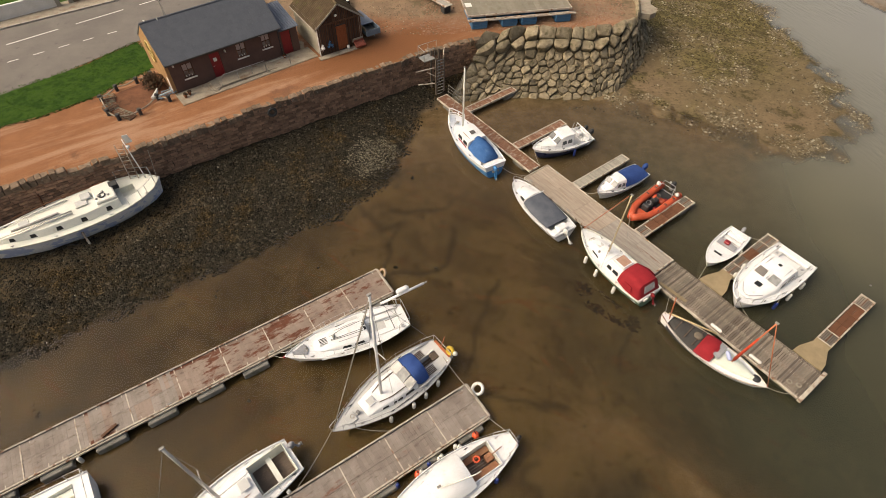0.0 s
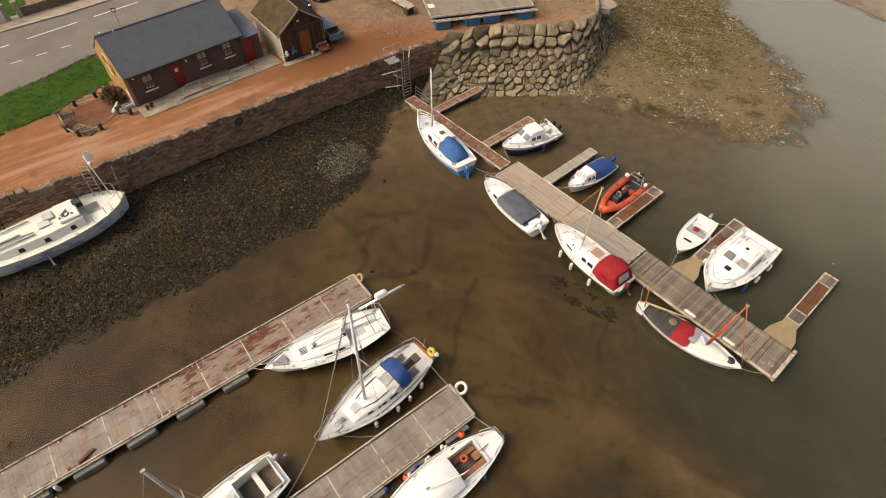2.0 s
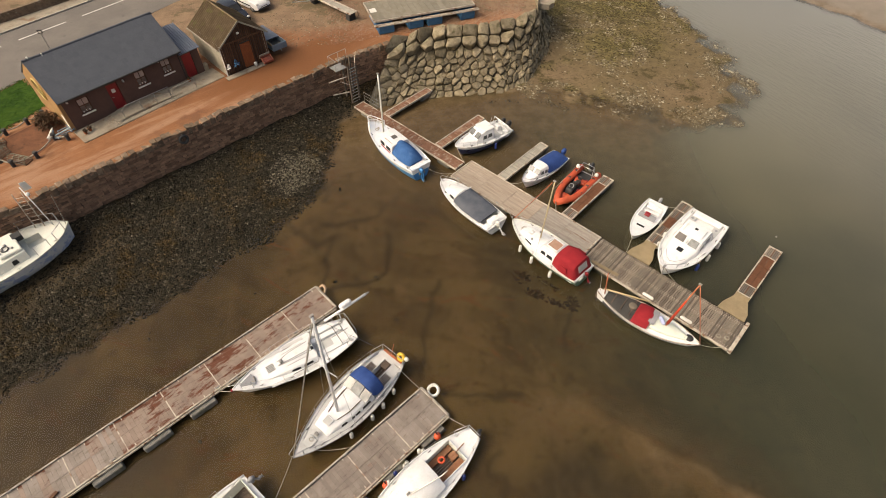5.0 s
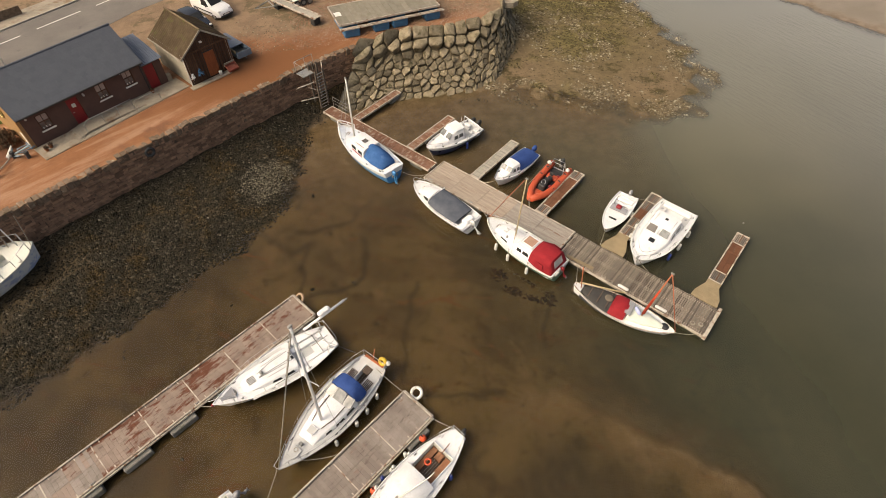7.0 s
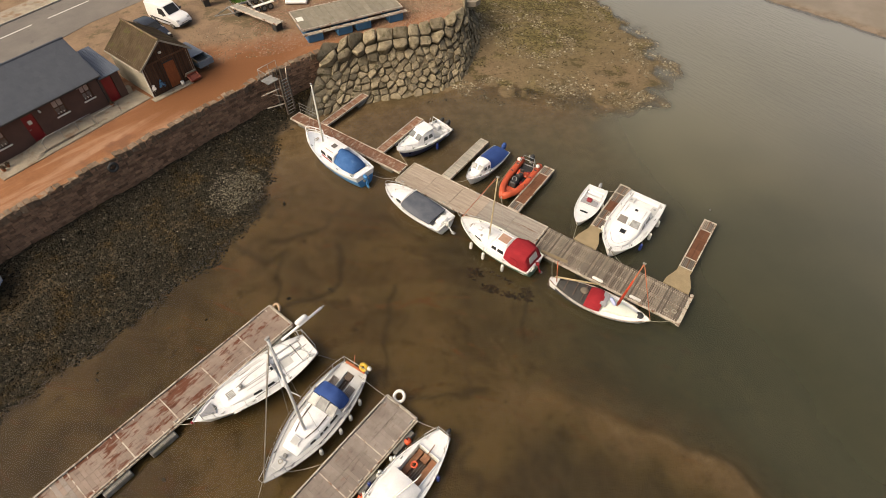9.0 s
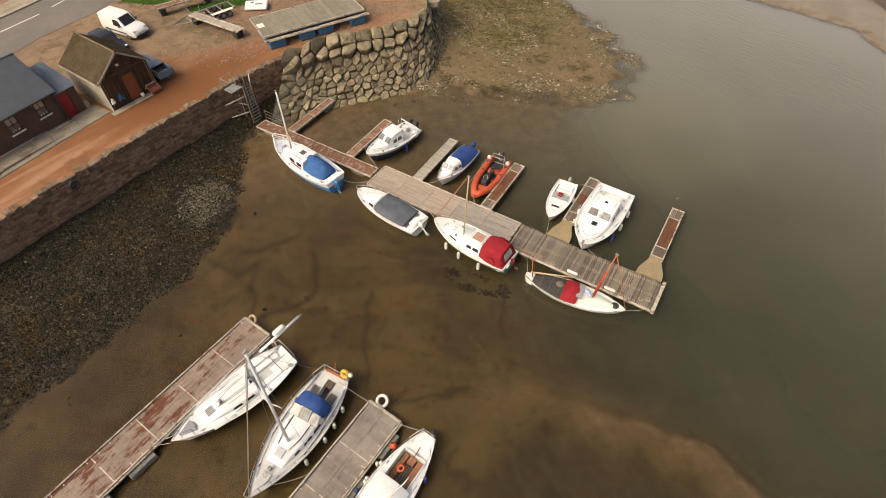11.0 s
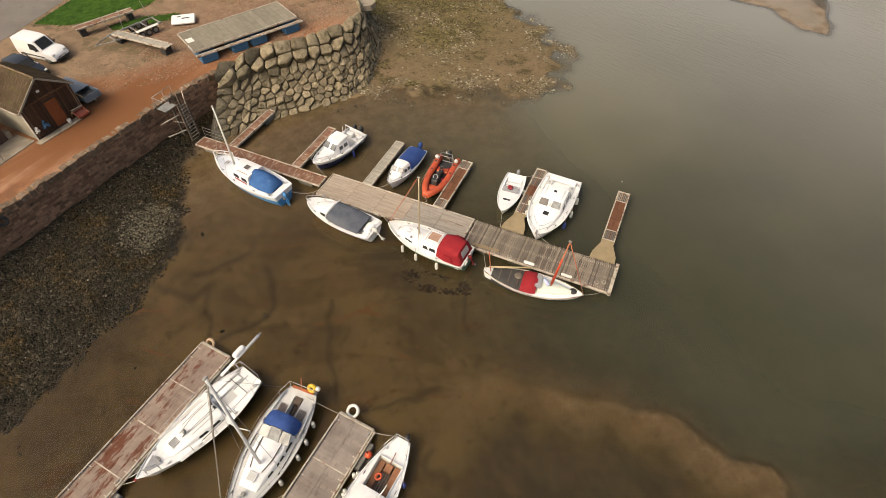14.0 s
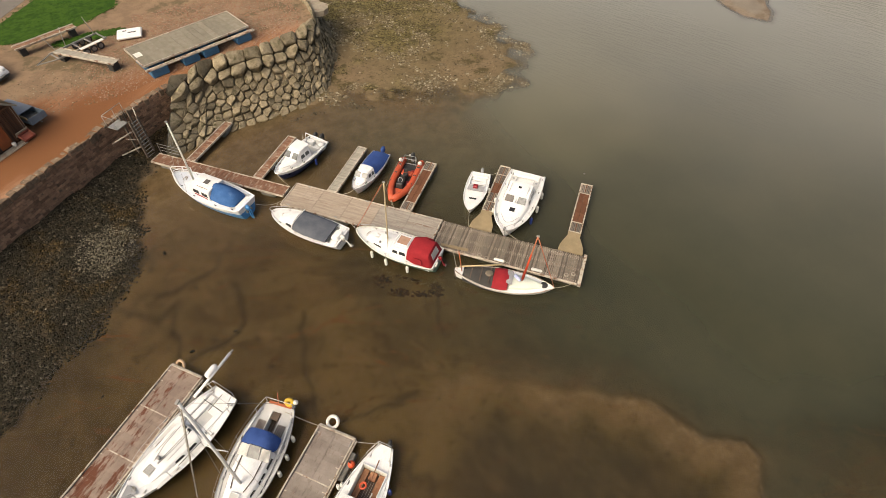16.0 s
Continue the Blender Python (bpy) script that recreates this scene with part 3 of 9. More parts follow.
def water_material():
    """Murky water: the deeper, the less of the bed shows through."""
    m, nt, b, vec, _ = start("harbour_water", True)
    out = nt.nodes["Material Output"]
    at = node(nt, "ShaderNodeAttribute")
    at.attribute_name = "depth"
    cloud = noise_at(nt, vec, 0.12, 5, 0.6)
    far_sheen = node(nt, "ShaderNodeAttribute")
    far_sheen.attribute_name = "far_sheen"
    murky = mixc(nt, ramp(nt, cloud, 0.3, 0.7), (0.047, 0.045, 0.026), (0.036, 0.037, 0.022))
    shore = node(nt, "ShaderNodeAttribute")
    shore.attribute_name = "shore"
    murky = mixc(nt, shore.outputs["Fac"], murky, (0.150, 0.134, 0.076))
    # Pale grey mixed in far out stands in for sky reflected off the water.
    nt.links.new(mixc(nt, far_sheen.outputs["Fac"], murky, (0.208, 0.204, 0.180)), b.inputs["Base Color"])
    b.inputs["Roughness"].default_value = 0.05
    b.inputs["IOR"].default_value = 1.33
    clear = nt.nodes.new("ShaderNodeBsdfTransparent")
    clear.inputs[0].default_value = (0.93, 0.90, 0.82, 1)
    gloss = node(nt, "ShaderNodeBsdfGlossy", Roughness=0.05)
    fres = node(nt, "ShaderNodeFresnel", IOR=1.33)
    film = nt.nodes.new("ShaderNodeMixShader")
    nt.links.new(fres.outputs[0], film.inputs[0])
    nt.links.new(clear.outputs[0], film.inputs[1])
    nt.links.new(gloss.outputs[0], film.inputs[2])
    murk = nt.nodes.new("ShaderNodeMixShader")
    nt.links.new(at.outputs["Fac"], murk.inputs[0])
    nt.links.new(film.outputs[0], murk.inputs[1])
    nt.links.new(b.outputs[0], murk.inputs[2])
    nt.links.new(murk.outputs[0], out.inputs["Surface"])
    wave = noise_at(nt, vec, 2.2, 3, 0.6, (1, 0.6, 1))
    ripple = noise_at(nt, vec, 1.5, 2, 0.5, (0.5, 2.0, 1), 72.0)
    calm = nt.nodes.new("ShaderNodeMath")
    calm.operation = "MULTIPLY"
    nt.links.new(ramp(nt, noise_at(nt, vec, 0.05, 3, 0.5), 0.42, 0.6), calm.inputs[0])
    nt.links.new(ramp(nt, far_sheen.outputs["Fac"], 0.22, 0.55), calm.inputs[1])
    swell = nt.nodes.new("ShaderNodeMath")
    swell.operation = "MULTIPLY_ADD"
    level = nt.nodes.new("ShaderNodeMath")
    level.operation = "SUBTRACT"
    nt.links.new(ripple, level.inputs[0])
    level.inputs[1].default_value = 0.5
    nt.links.new(level.outputs[0], swell.inputs[0])
    up = nt.nodes.new("ShaderNodeMath")
    up.operation = "MULTIPLY"
    nt.links.new(calm.outputs[0], up.inputs[0])
    up.inputs[1].default_value = 330.0
    nt.links.new(up.outputs[0], swell.inputs[1])
    nt.links.new(wave, swell.inputs[2])
    bn = node(nt, "ShaderNodeBump", Strength=0.14, Distance=0.008)
    nt.links.new(swell.outputs[0], bn.inputs["Height"])
    for sock in (b.inputs["Normal"], gloss.inputs["Normal"], fres.inputs["Normal"]):
        nt.links.new(bn.outputs[0], sock)
    return m


def graded(lo, a, b, hi, coarse, fine):
    """Grid lines, close together between a and b."""
    return np.concatenate([lo - FAR[::-1] + 40, np.arange(lo, a, coarse), np.arange(a, b, fine), np.arange(b, hi, coarse), hi + FAR - 40])


bed_ob, _X, _Y, _Z = sheet("ground", graded(-42, -22, 20, 62, 0.4, 0.18), graded(-14, -4, 31, 66, 0.4, 0.18), bed, bed_material())
tagged(bed_ob, "wet brown mud and shingle bed of a drained harbour", "ground", kind="structure")
_n1, _n2 = rough_field(_X, _Y, 1.6, 3), rough_field(_X, _Y, 0.5, 4)
bed_ob.data.attributes.new("gully", "FLOAT", "POINT").data.foreach_set("value", gully(_X, _Y).ravel())
_cover = np.zeros((_X.size, 4))
_cover[:, 0] = (soft(inside(WEED, _X, _Y) + 0.7 * _n1 + 0.5 * _n2, -0.3, 0.5) * (1 - 0.35 * bare(_X, _Y, _n1))).ravel()
_b = inside(BEACH, _X, _Y)
_cover[:, 1] = soft(_b + 1.6 * _n1 + 0.8 * _n2, -1.6, 0.8).ravel()
_cover[:, 2] = soft(inside(FARBANK, _X, _Y) + _n1, -5.0, -3.0).ravel()
bed_ob.data.color_attributes.new("cover", "FLOAT_COLOR", "POINT").data.foreach_set("color", _cover.ravel())
_tone = np.zeros((_X.size, 4))
_tone[:, 0] = olive_at(_X, _Y).ravel()
_r = inside(BAR, _X, _Y) + 0.45 * _n1 + 0.25 * _n2
_n5 = rough_field(_X, _Y, 3.0, 5)
_crest = soft(_r, -0.45, 0.1) * (1 - soft(_r, 0.2, 2.4 + 1.0 * _n5)) * (0.62 + 0.5 * _n5) * soft(_X, 3, 11)
_fringe = soft(_b + 2.0 * _n5, -18, -3.0) * (1 - soft(_b, -0.5, 1.5)) * 0.8
_crest = np.maximum(_crest, 1.15 * np.exp(-((_r - 0.15) / 0.4) ** 2) * soft(_X, 8, 13) * (0.85 + 0.5 * _n5))
_halo = 0.42 * soft(_r, -3.2, -0.2) * (1 - soft(_r, 0.0, 0.8)) * soft(_X, 6, 12) * soft(-_Y, -14, -8)
_tone[:, 1] = np.clip(np.maximum(np.maximum(_crest, _halo), _fringe), 0, 1).ravel()
_tone[:, 3] = np.clip(np.maximum(soft(-_X, 3, 15) * (0.66 + 0.6 * _n5), np.maximum(1.0 * soft(_r, 0.9, 3.5) * soft(_X, -2, 8), 0.65 * np.exp(-((_X - 3.0) ** 2 / 14 + (_Y - 28.5) ** 2 / 22)))), 0, 1).ravel()
_tone[:, 2] = np.maximum(pink_at(_X, _Y), soft(inside(FARBANK, _X, _Y) + 1.2 * _n1, 1.2, 2.6)).ravel()
bed_ob.data.color_attributes.new("tone", "FLOAT_COLOR", "POINT").data.foreach_set("color", _tone.ravel())

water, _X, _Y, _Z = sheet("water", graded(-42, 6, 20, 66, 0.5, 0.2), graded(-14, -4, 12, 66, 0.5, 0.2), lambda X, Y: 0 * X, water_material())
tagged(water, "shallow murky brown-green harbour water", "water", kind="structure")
_d = np.clip(-bed(_X, _Y), 0, 5)
_shore = soft(inside(BEACH, _X, _Y) + 2.5 * rough_field(_X, _Y, 4.0, 19), -17, -3) * soft(_X, 6, 14)
# Mask of the painted sky sheen, rising outshore; it also hides the bed there.
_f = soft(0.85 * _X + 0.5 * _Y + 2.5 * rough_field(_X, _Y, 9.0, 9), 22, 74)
water.data.attributes.new("far_sheen", "FLOAT", "POINT").data.foreach_set("value", np.clip(_f, 0, 1).ravel())
water.data.attributes.new("shore", "FLOAT", "POINT").data.foreach_set("value", (0.45 * _shore).ravel())
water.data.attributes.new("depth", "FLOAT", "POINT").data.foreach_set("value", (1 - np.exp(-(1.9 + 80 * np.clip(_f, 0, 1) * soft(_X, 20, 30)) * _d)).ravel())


# ---- quay and shore ----
def land_material():
    m, nt, b, vec, _ = start("quay_earth", True)
    big, mid, fine = noise_at(nt, vec, 0.12, 5), noise_at(nt, vec, 0.7, 6, 0.65), noise_at(nt, vec, 14, 5, 0.75)
    earth = mixc(nt, ramp(nt, mid, 0.3, 0.7), (0.250, 0.118, 0.056), (0.198, 0.090, 0.042))
    tracks = noise_at(nt, vec, 0.8, 7, 0.7, (0.12, 0.9, 1), -33.0, 0.5)
    earth = mixc(nt, ramp(nt, tracks, 0.44, 0.64), earth, (0.315, 0.185, 0.115))
    earth = mixc(nt, ramp(nt, noise_at(nt, vec, 0.28, 7, 0.7), 0.55, 0.68), earth, (0.17, 0.083, 0.046))
    pale = mixc(nt, ramp(nt, mid, 0.4, 0.6), (0.23, 0.16, 0.103), (0.18, 0.127, 0.083))
    pale = mixc(nt, ramp(nt, noise_at(nt, vec, 0.42, 7, 0.72), 0.52, 0.62), pale, (0.125, 0.098, 0.058))
    sep = nt.nodes.new("ShaderNodeSeparateXYZ")
    nt.links.new(vec, sep.inputs[0])
    d = nt.nodes.new("ShaderNodeMath")
    d.operation = "MULTIPLY_ADD"
    nt.links.new(big, d.inputs[0])
    d.inputs[1].default_value = 6.0
    nt.links.new(sep.outputs[1], d.inputs[2])
    col = mixc(nt, ramp(nt, d.outputs[0], 46.5, 49.5), earth, pale)
    damp = nt.nodes.new("ShaderNodeVectorMath")
    damp.operation = "DISTANCE"
    lie = nt.nodes.new("ShaderNodeMapping")
    lie.inputs["Rotation"].default_value = (0, 0, radians(-30))
    nt.links.new(vec, lie.inputs[0])
    flat = nt.nodes.new("ShaderNodeMapping")
    flat.inputs["Scale"].default_value = (0.42, 1.0, 0.0)
    nt.links.new(lie.outputs[0], flat.inputs[0])
    nt.links.new(flat.outputs[0], damp.inputs[0])
    middle = Matrix.Diagonal((0.42, 1.0, 0.0)) @ (Matrix.Rotation(radians(-30), 3, "Z") @ Vector((-4.5, 40.3, 0)))
    damp.inputs[1].default_value = middle
    edge = nt.nodes.new("ShaderNodeMath")
    edge.operation = "MULTIPLY_ADD"
    nt.links.new(mid, edge.inputs[0])
    edge.inputs[1].default_value = 2.5
    nt.links.new(damp.outputs["Value"], edge.inputs[2])
    col = mixc(nt, ramp(nt, edge.outputs[0], 5.2, 3.0), col, (0.172, 0.076, 0.033))
    col = mixc(nt, ramp(nt, fine, 0.3, 0.72), mixc(nt, 1.0, col, (1.12, 1.1, 1.08), "MULTIPLY"), mixc(nt, 1.0, col, (0.72, 0.7, 0.68), "MULTIPLY"))
    nt.links.new(col, b.inputs["Base Color"])
    b.inputs["Roughness"].default_value = 0.95
    b.inputs["Specular IOR Level"].default_value = 0.15
    bumped(nt, b, fine, 0.6, 0.03)
    return m


REVET_TOP = [(3.6, 42.3), (6.9, 43.3), (10.8, 43.2), (14.5, 43.8), (16.8, 45.4), (17.4, 48.3), (17.0, 53.0), (13.0, 62.0)]
REVET_FOOT = [(0.8, 38.1), (4.8, 39.0), (9.0, 38.8), (12.5, 38.6), (15.3, 40.4), (18.4, 44.9), (20.0, 49.5), (19.0, 55.0), (16.0, 63.0)]
LAND = WALL_LINE[:-1] + REVET_TOP + [(8, 90), (60, 400), (60, 2500), (-2500, 2500), (-2500, -1200)]
bm = bmesh.new()
prism(bm, LAND, 2.4, QUAY)
bmesh.ops.triangulate(bm, faces=[f for f in bm.faces if len(f.verts) > 4])
land = tagged(part("quay_ground", bm, land_material()), "flat quay of rutted red-brown earth and gravel", "ground", kind="structure")


def slab(name, poly, z, material, label, category, kind="structure", t=0.05):
    bm = prism(bmesh.new(), poly, QUAY - 0.02, z)
    bmesh.ops.triangulate(bm, faces=[f for f in bm.faces if len(f.verts) > 4])
    return tagged(part(name, bm, material), label, category, kind=kind)


ROAD_NEAR = [(-80, -16), (-31.9, 33.0), (-29.2, 36.6), (-25, 41.6), (-20.3, 47.4), (-15.3, 52.7), (-11.2, 55.7), (-7.9, 59.1), (-4, 63.6), (20, 92)]
ROAD_FAR = [(-90, 8), (-37.5, 43.3), (-29.8, 48.5), (-22, 55), (-15.6, 60.3), (-13.6, 62), (-8, 69), (10, 96)]
road = slab("road", ROAD_NEAR + ROAD_FAR[::-1], QUAY + 0.02, ASPHALT, "grey asphalt road with worn white centre dashes", "road")
PAVE_FAR = [(-91.5, 10), (-39, 45.1), (-31, 50.4), (-23, 57), (-17.0, 62), (-15, 64), (-9.5, 71), (8, 98)]
slab("pavement", ROAD_FAR + PAVE_FAR[::-1], QUAY + 0.13, CONCRETE, "pale concrete pavement beyond the road", "pavement")
KERB = mat("kerb_stone", (0.4, 0.37, 0.32), (0.32, 0.3, 0.26), 0.85)
kerb = tagged(new("kerb"), "grey concrete kerb along the far pavement", "kerb", kind="structure")
bm = bmesh.new()
box(bm, 0, 0.9, -0.075, 0.075, -0.02, 0.14, bevel=0.012)
kerb_me = mesh_of(bm, "kerb_stone", KERB)
for i in range(46):
    p, d = along(ROAD_FAR[1:7], 0.95 * i)
    piece("kerb_stone", kerb_me, kerb, Matrix.Translation((p.x, p.y, QUAY)) @ Matrix.Rotation(math.atan2(d.y, d.x), 4, "Z"))
CENTRE = [((a[0] + b[0]) / 2 - 0.2, (a[1] + b[1]) / 2 + 0.2) for a, b in zip(
    [(-31.8, 37.5), (-26.5, 43), (-20.3, 48.2), (-15.3, 53.2), (-9, 59.6)], [(-39.6, 43.4), (-32.2, 48.5), (-25, 54.5), (-16.5, 60.3), (-12, 65)])]
for i in range(6):
    p, d = along(CENTRE, 0.55 + 5.4 * i)
    q = Matrix.Translation((p.x, p.y, QUAY + 0.024)) @ Matrix.Rotation(math.atan2(d.y, d.x), 4, "Z")
    tagged(part("road_marking", new_box(0, 4.0, -0.06, 0.06, 0, 0.004), LINE, m=q), "worn white dash on the asphalt road", "road marking", "centre line dashes")
for i in range(5):
    p, d = along([(-34.0, 38.36), (-30.9, 40.65), (-27.2, 43.3)], 0.0 + 1.86 * i)
    q = Matrix.Translation((p.x, p.y, QUAY + 0.024)) @ Matrix.Rotation(math.atan2(d.y, d.x), 4, "Z")
    tagged(part("road_marking", new_box(0, 0.8, -0.04, 0.04, 0, 0.004), LINE, m=q), "short faded white dash at the lay-by", "road marking", "lay-by dashes")


def grass_material():
    m, nt, b, vec, _ = start("grass", True)
    col = mixc(nt, ramp(nt, noise_at(nt, vec, 1.3, 7, 0.75), 0.38, 0.62), (0.016, 0.046, 0.004), (0.036, 0.078, 0.008))
    isl = nt.nodes.new("ShaderNodeNewGeometry")
    col = mixc(nt, isl.outputs["Random Per Island"], col, mixc(nt, 1.0, col, (1.2, 1.15, 1.1), "MULTIPLY"))
    col = mixc(nt, ramp(nt, noise_at(nt, vec, 3, 5), 0.66, 0.8), col, (0.060, 0.085, 0.016))
    nt.links.new(col, b.inputs["Base Color"])
    b.inputs["Roughness"].default_value = 0.9
    b.inputs["Specular IOR Level"].default_value = 0.15
    return m


GRASS = grass_material()


def lawn(poly, count, tall=0.06):
    """A turf sheet with tufts of blades, uneven at its edge."""
    bm = bmesh.new()
    vs = [bm.verts.new((x, y, QUAY + 0.03)) for x, y in poly]
    bmesh.ops.triangulate(bm, faces=[bm.faces.new(vs)])
    xs, ys = [p[0] for p in poly], [p[1] for p in poly]
    X = np.random.uniform(min(xs), max(xs), count)
    Y = np.random.uniform(min(ys), max(ys), count)
    keep = inside(poly, X, Y) > -0.25
    verts, faces = [tuple(v.co) for v in bm.verts], [tuple(v.index for v in f.verts) for f in (bm.verts.index_update() or bm.faces)]
    bm.free()
    for x, y in zip(X[keep], Y[keep]):
        for _ in range(3):
            a, h, w = random.uniform(0, 6.28), tall * random.uniform(0.5, 1.4), random.uniform(0.04, 0.09)
            lean = Vector((random.uniform(-1, 1), random.uniform(-1, 1), 0)) * h * 2.4
            o, n = Vector((x + random.uniform(-0.1, 0.1), y + random.uniform(-0.1, 0.1), QUAY)), len(verts)
            s = Vector((math.cos(a), math.sin(a), 0)) * w
            verts += [tuple(o - s), tuple(o + s), tuple(o + lean + Vector((0, 0, h)))]
            faces.append((n, n + 1, n + 2))
    me = bpy.data.meshes.new("grass")
    me.from_pydata(verts, [], faces)
    me.materials.append(GRASS)
    return tagged(new("grass", me), "mown bright green grass verge beside the road", "grass", kind="stuff")


lawn([(-56, 8.5), (-31.7, 28.6), (-30.2, 30.2), (-27.9, 31.5), (-26.3, 32.9), (-25.2, 33.8), (-24.3, 35.4), (-23.1, 36.6), (-22.4, 37.6), (-22.9, 38.9), (-25.0, 41.4), (-27.7, 38.0), (-30.4, 35.6), (-32.4, 33.7), (-58, 6.6)], 60000, 0.07)
lawn([(-9.0, 57.2), (-6.6, 55.6), (-2.9, 54.9), (-0.5, 55.8), (2.6, 57.6), (3.5, 60.5), (0.5, 67), (-2.5, 64.0), (-5.5, 60.8)], 3500)
lawn([(-3.4, 53.4), (-0.6, 53.9), (2.6, 53.0), (2.2, 52.2), (-2.6, 52.6)], 500)


tagged(part("apron", prism(bmesh.new(), [(14.8, 50.8), (15.7, 48.6), (16.5, 47.2), (17.3, 46.5), (18.2, 46.2), (18.8, 46.6), (19.1, 47.3), (18.7, 48.1), (18.9, 49.0), (17.8, 51.5)], 3.0, QUAY - 0.02), CONCRETE), "rounded pale concrete apron at the head of the boulders", "apron", kind="structure")


# quay wall: core and joints here, its stones at the end of the file
def wall_frame(d):
    p, t = along(WALL_LINE, d)
    return p, t, Vector((t.y, -t.x, 0))


quay_wall = tagged(new("wall_quay"), "old red-brown sandstone quay wall with rough coping", "quay wall", kind="structure")
bm = bmesh.new()
inner = [(-75.6, -7.2), (-27.2, 24.2), (-1.9, 40.6), (2.4, 42.6), (5.2, 43.1)]
prism(bm, WALL_LINE + inner[::-1], -0.6, QUAY - 0.06)
part("core", bm, MORTAR, quay_wall, "dark mortar and rubble core")


# ---- pontoons ----
def frame_at(ox, oy, dx, dy, z=0.0):
    return Matrix.Translation((ox, oy, z)) @ Matrix.Rotation(math.atan2(dy, dx), 4, "Z")


PIER = frame_at(7.55, 29.77, 0.598, -0.8015)      # x along the pier outwards, y to its far side
JETTY_A = frame_at(-4.07, 20.20, -0.837, -0.547)  # x inshore along the jetty, y to its outer side
JETTY_B = frame_at(1.13, 12.66, -0.833, -0.553)
DECK = 0.5


def edge_frame(p, x0, x1, y0, y1, z, material=None, h=0.14, t=0.07):
    for a in ((x0, x1, y0, y0 + t), (x0, x1, y1 - t, y1), (x0, x0 + t, y0 + t + 0.003, y1 - t - 0.003), (x1 - t, x1, y0 + t + 0.003, y1 - t - 0.003)):
        part("edge_beam", new_box(a[0], a[1], a[2], a[3], z - h, z + 0.03, bevel=0.01), material or FRAMEWOOD, p)


def boards(p, name, material, x0, x1, y0, y1, z, pitch, gap=0.012, t=0.035, wob=0.004, seed=1):
    """Boards laid across, side by side along x; they share one mesh."""
    rnd = random.Random(seed)
    bm = new_box(-(pitch - gap) / 2, (pitch - gap) / 2, -(y1 - y0) / 2, (y1 - y0) / 2, -t, 0, bevel=0.006)
    me = mesh_of(bm, name, material)
    n = int(round((x1 - x0) / pitch))
    for i in range(n):
        piece(name, me, p, pose(x0 + (i + 0.5) * (x1 - x0) / n, (y0 + y1) / 2 + rnd.uniform(-wob, wob) * 3, z + rnd.uniform(-wob, wob), rnd.uniform(-.25, .25), rnd.uniform(-.5, .5), rnd.uniform(-.3, .3)))


def floats(p, xs, y0, y1, material, z0=-0.28, z1=0.34, w=1.6, over=0.0):
    for x in xs:
        part("float", new_box(x - w / 2, x + w / 2, y0 - over, y1 + over, z0, z1, bevel=0.05), material, p)


# the long pier: gangway, panelled deck, slatted deck
gangway = thing("gangway", "narrow red-brown planked walkway floating beside the wall ladder", "walkway", m=PIER)
boards(gangway, "plank", PLANKRED, -11.3, -0.25, -1.50, -0.58, DECK + 0.02, 0.145, seed=3)
edge_frame(gangway, -11.35, -0.2, -1.56, -0.52, DECK + 0.03, t=0.06)
floats(gangway, (-10.2, -7.4, -4.6, -1.6), -1.4, -0.7, FLOATGREY, w=1.2)

pier_a = thing("pontoon", "panelled floating pontoon with sun-bleached brown deck", "pontoon", "pier pontoons", PIER)
for k in range(5):
    x0 = 0.07 + 2.2 * k
    for j, (a, b) in enumerate(((-2.23, -1.14), (-1.13, -0.07))):
        part("deck_panel", new_box(x0 + 0.008, x0 + 2.192, a, b, DECK - 0.05, DECK + 0.003 * ((k + j) % 3), bevel=0.006), PANEL if k < 3 else PANELGREY, pier_a)
    for i in range(1, 4):
        part("batten", new_box(x0 + 0.55 * i - 0.02, x0 + 0.55 * i + 0.02, -2.2, -0.1, DECK + 0.006, DECK + 0.0105), PANEL if k < 3 else PANELGREY, pier_a)
edge_frame(pier_a, 0, 11.12, -2.3, 0, DECK + 0.02)
floats(pier_a, (1.2, 4.2, 7.2, 10.0), -2.15, -0.15, FLOATGREY)
part("corner_bracket", new_box(11.0, 11.1, -2.2, -0.1, DECK + 0.02, DECK + 0.09, bevel=0.02), FRAMEWOOD, pier_a)

pier_b = thing("pontoon", "grey weathered floating pontoon decked in cross slats", "pontoon", "pier pontoons", PIER)
boards(pier_b, "slat", SLAT, 11.2, 20.55, -2.26, -0.03, DECK, 0.125, gap=0.022, wob=0.006, seed=5)
for y in (-2.1, -1.15, -0.2):
    part("bearer", new_box(11.15, 20.6, y - 0.06, y + 0.06, DECK - 0.2, DECK - 0.042), FRAMEWOOD, pier_b)
part("end_beam", new_box(20.58, 20.78, -2.45, 0.12, DECK - 0.12, DECK + 0.06, bevel=0.02), FRAMEWOOD, pier_b)
part("kick_rail", new_box(11.3, 20.55, -2.38, -2.29, DECK - 0.12, DECK + 0.05, bevel=0.02), FRAMEWOOD, pier_b)
floats(pier_b, (12.3, 15.0, 17.6, 19.8), -2.1, -0.15, FLOATGREY)


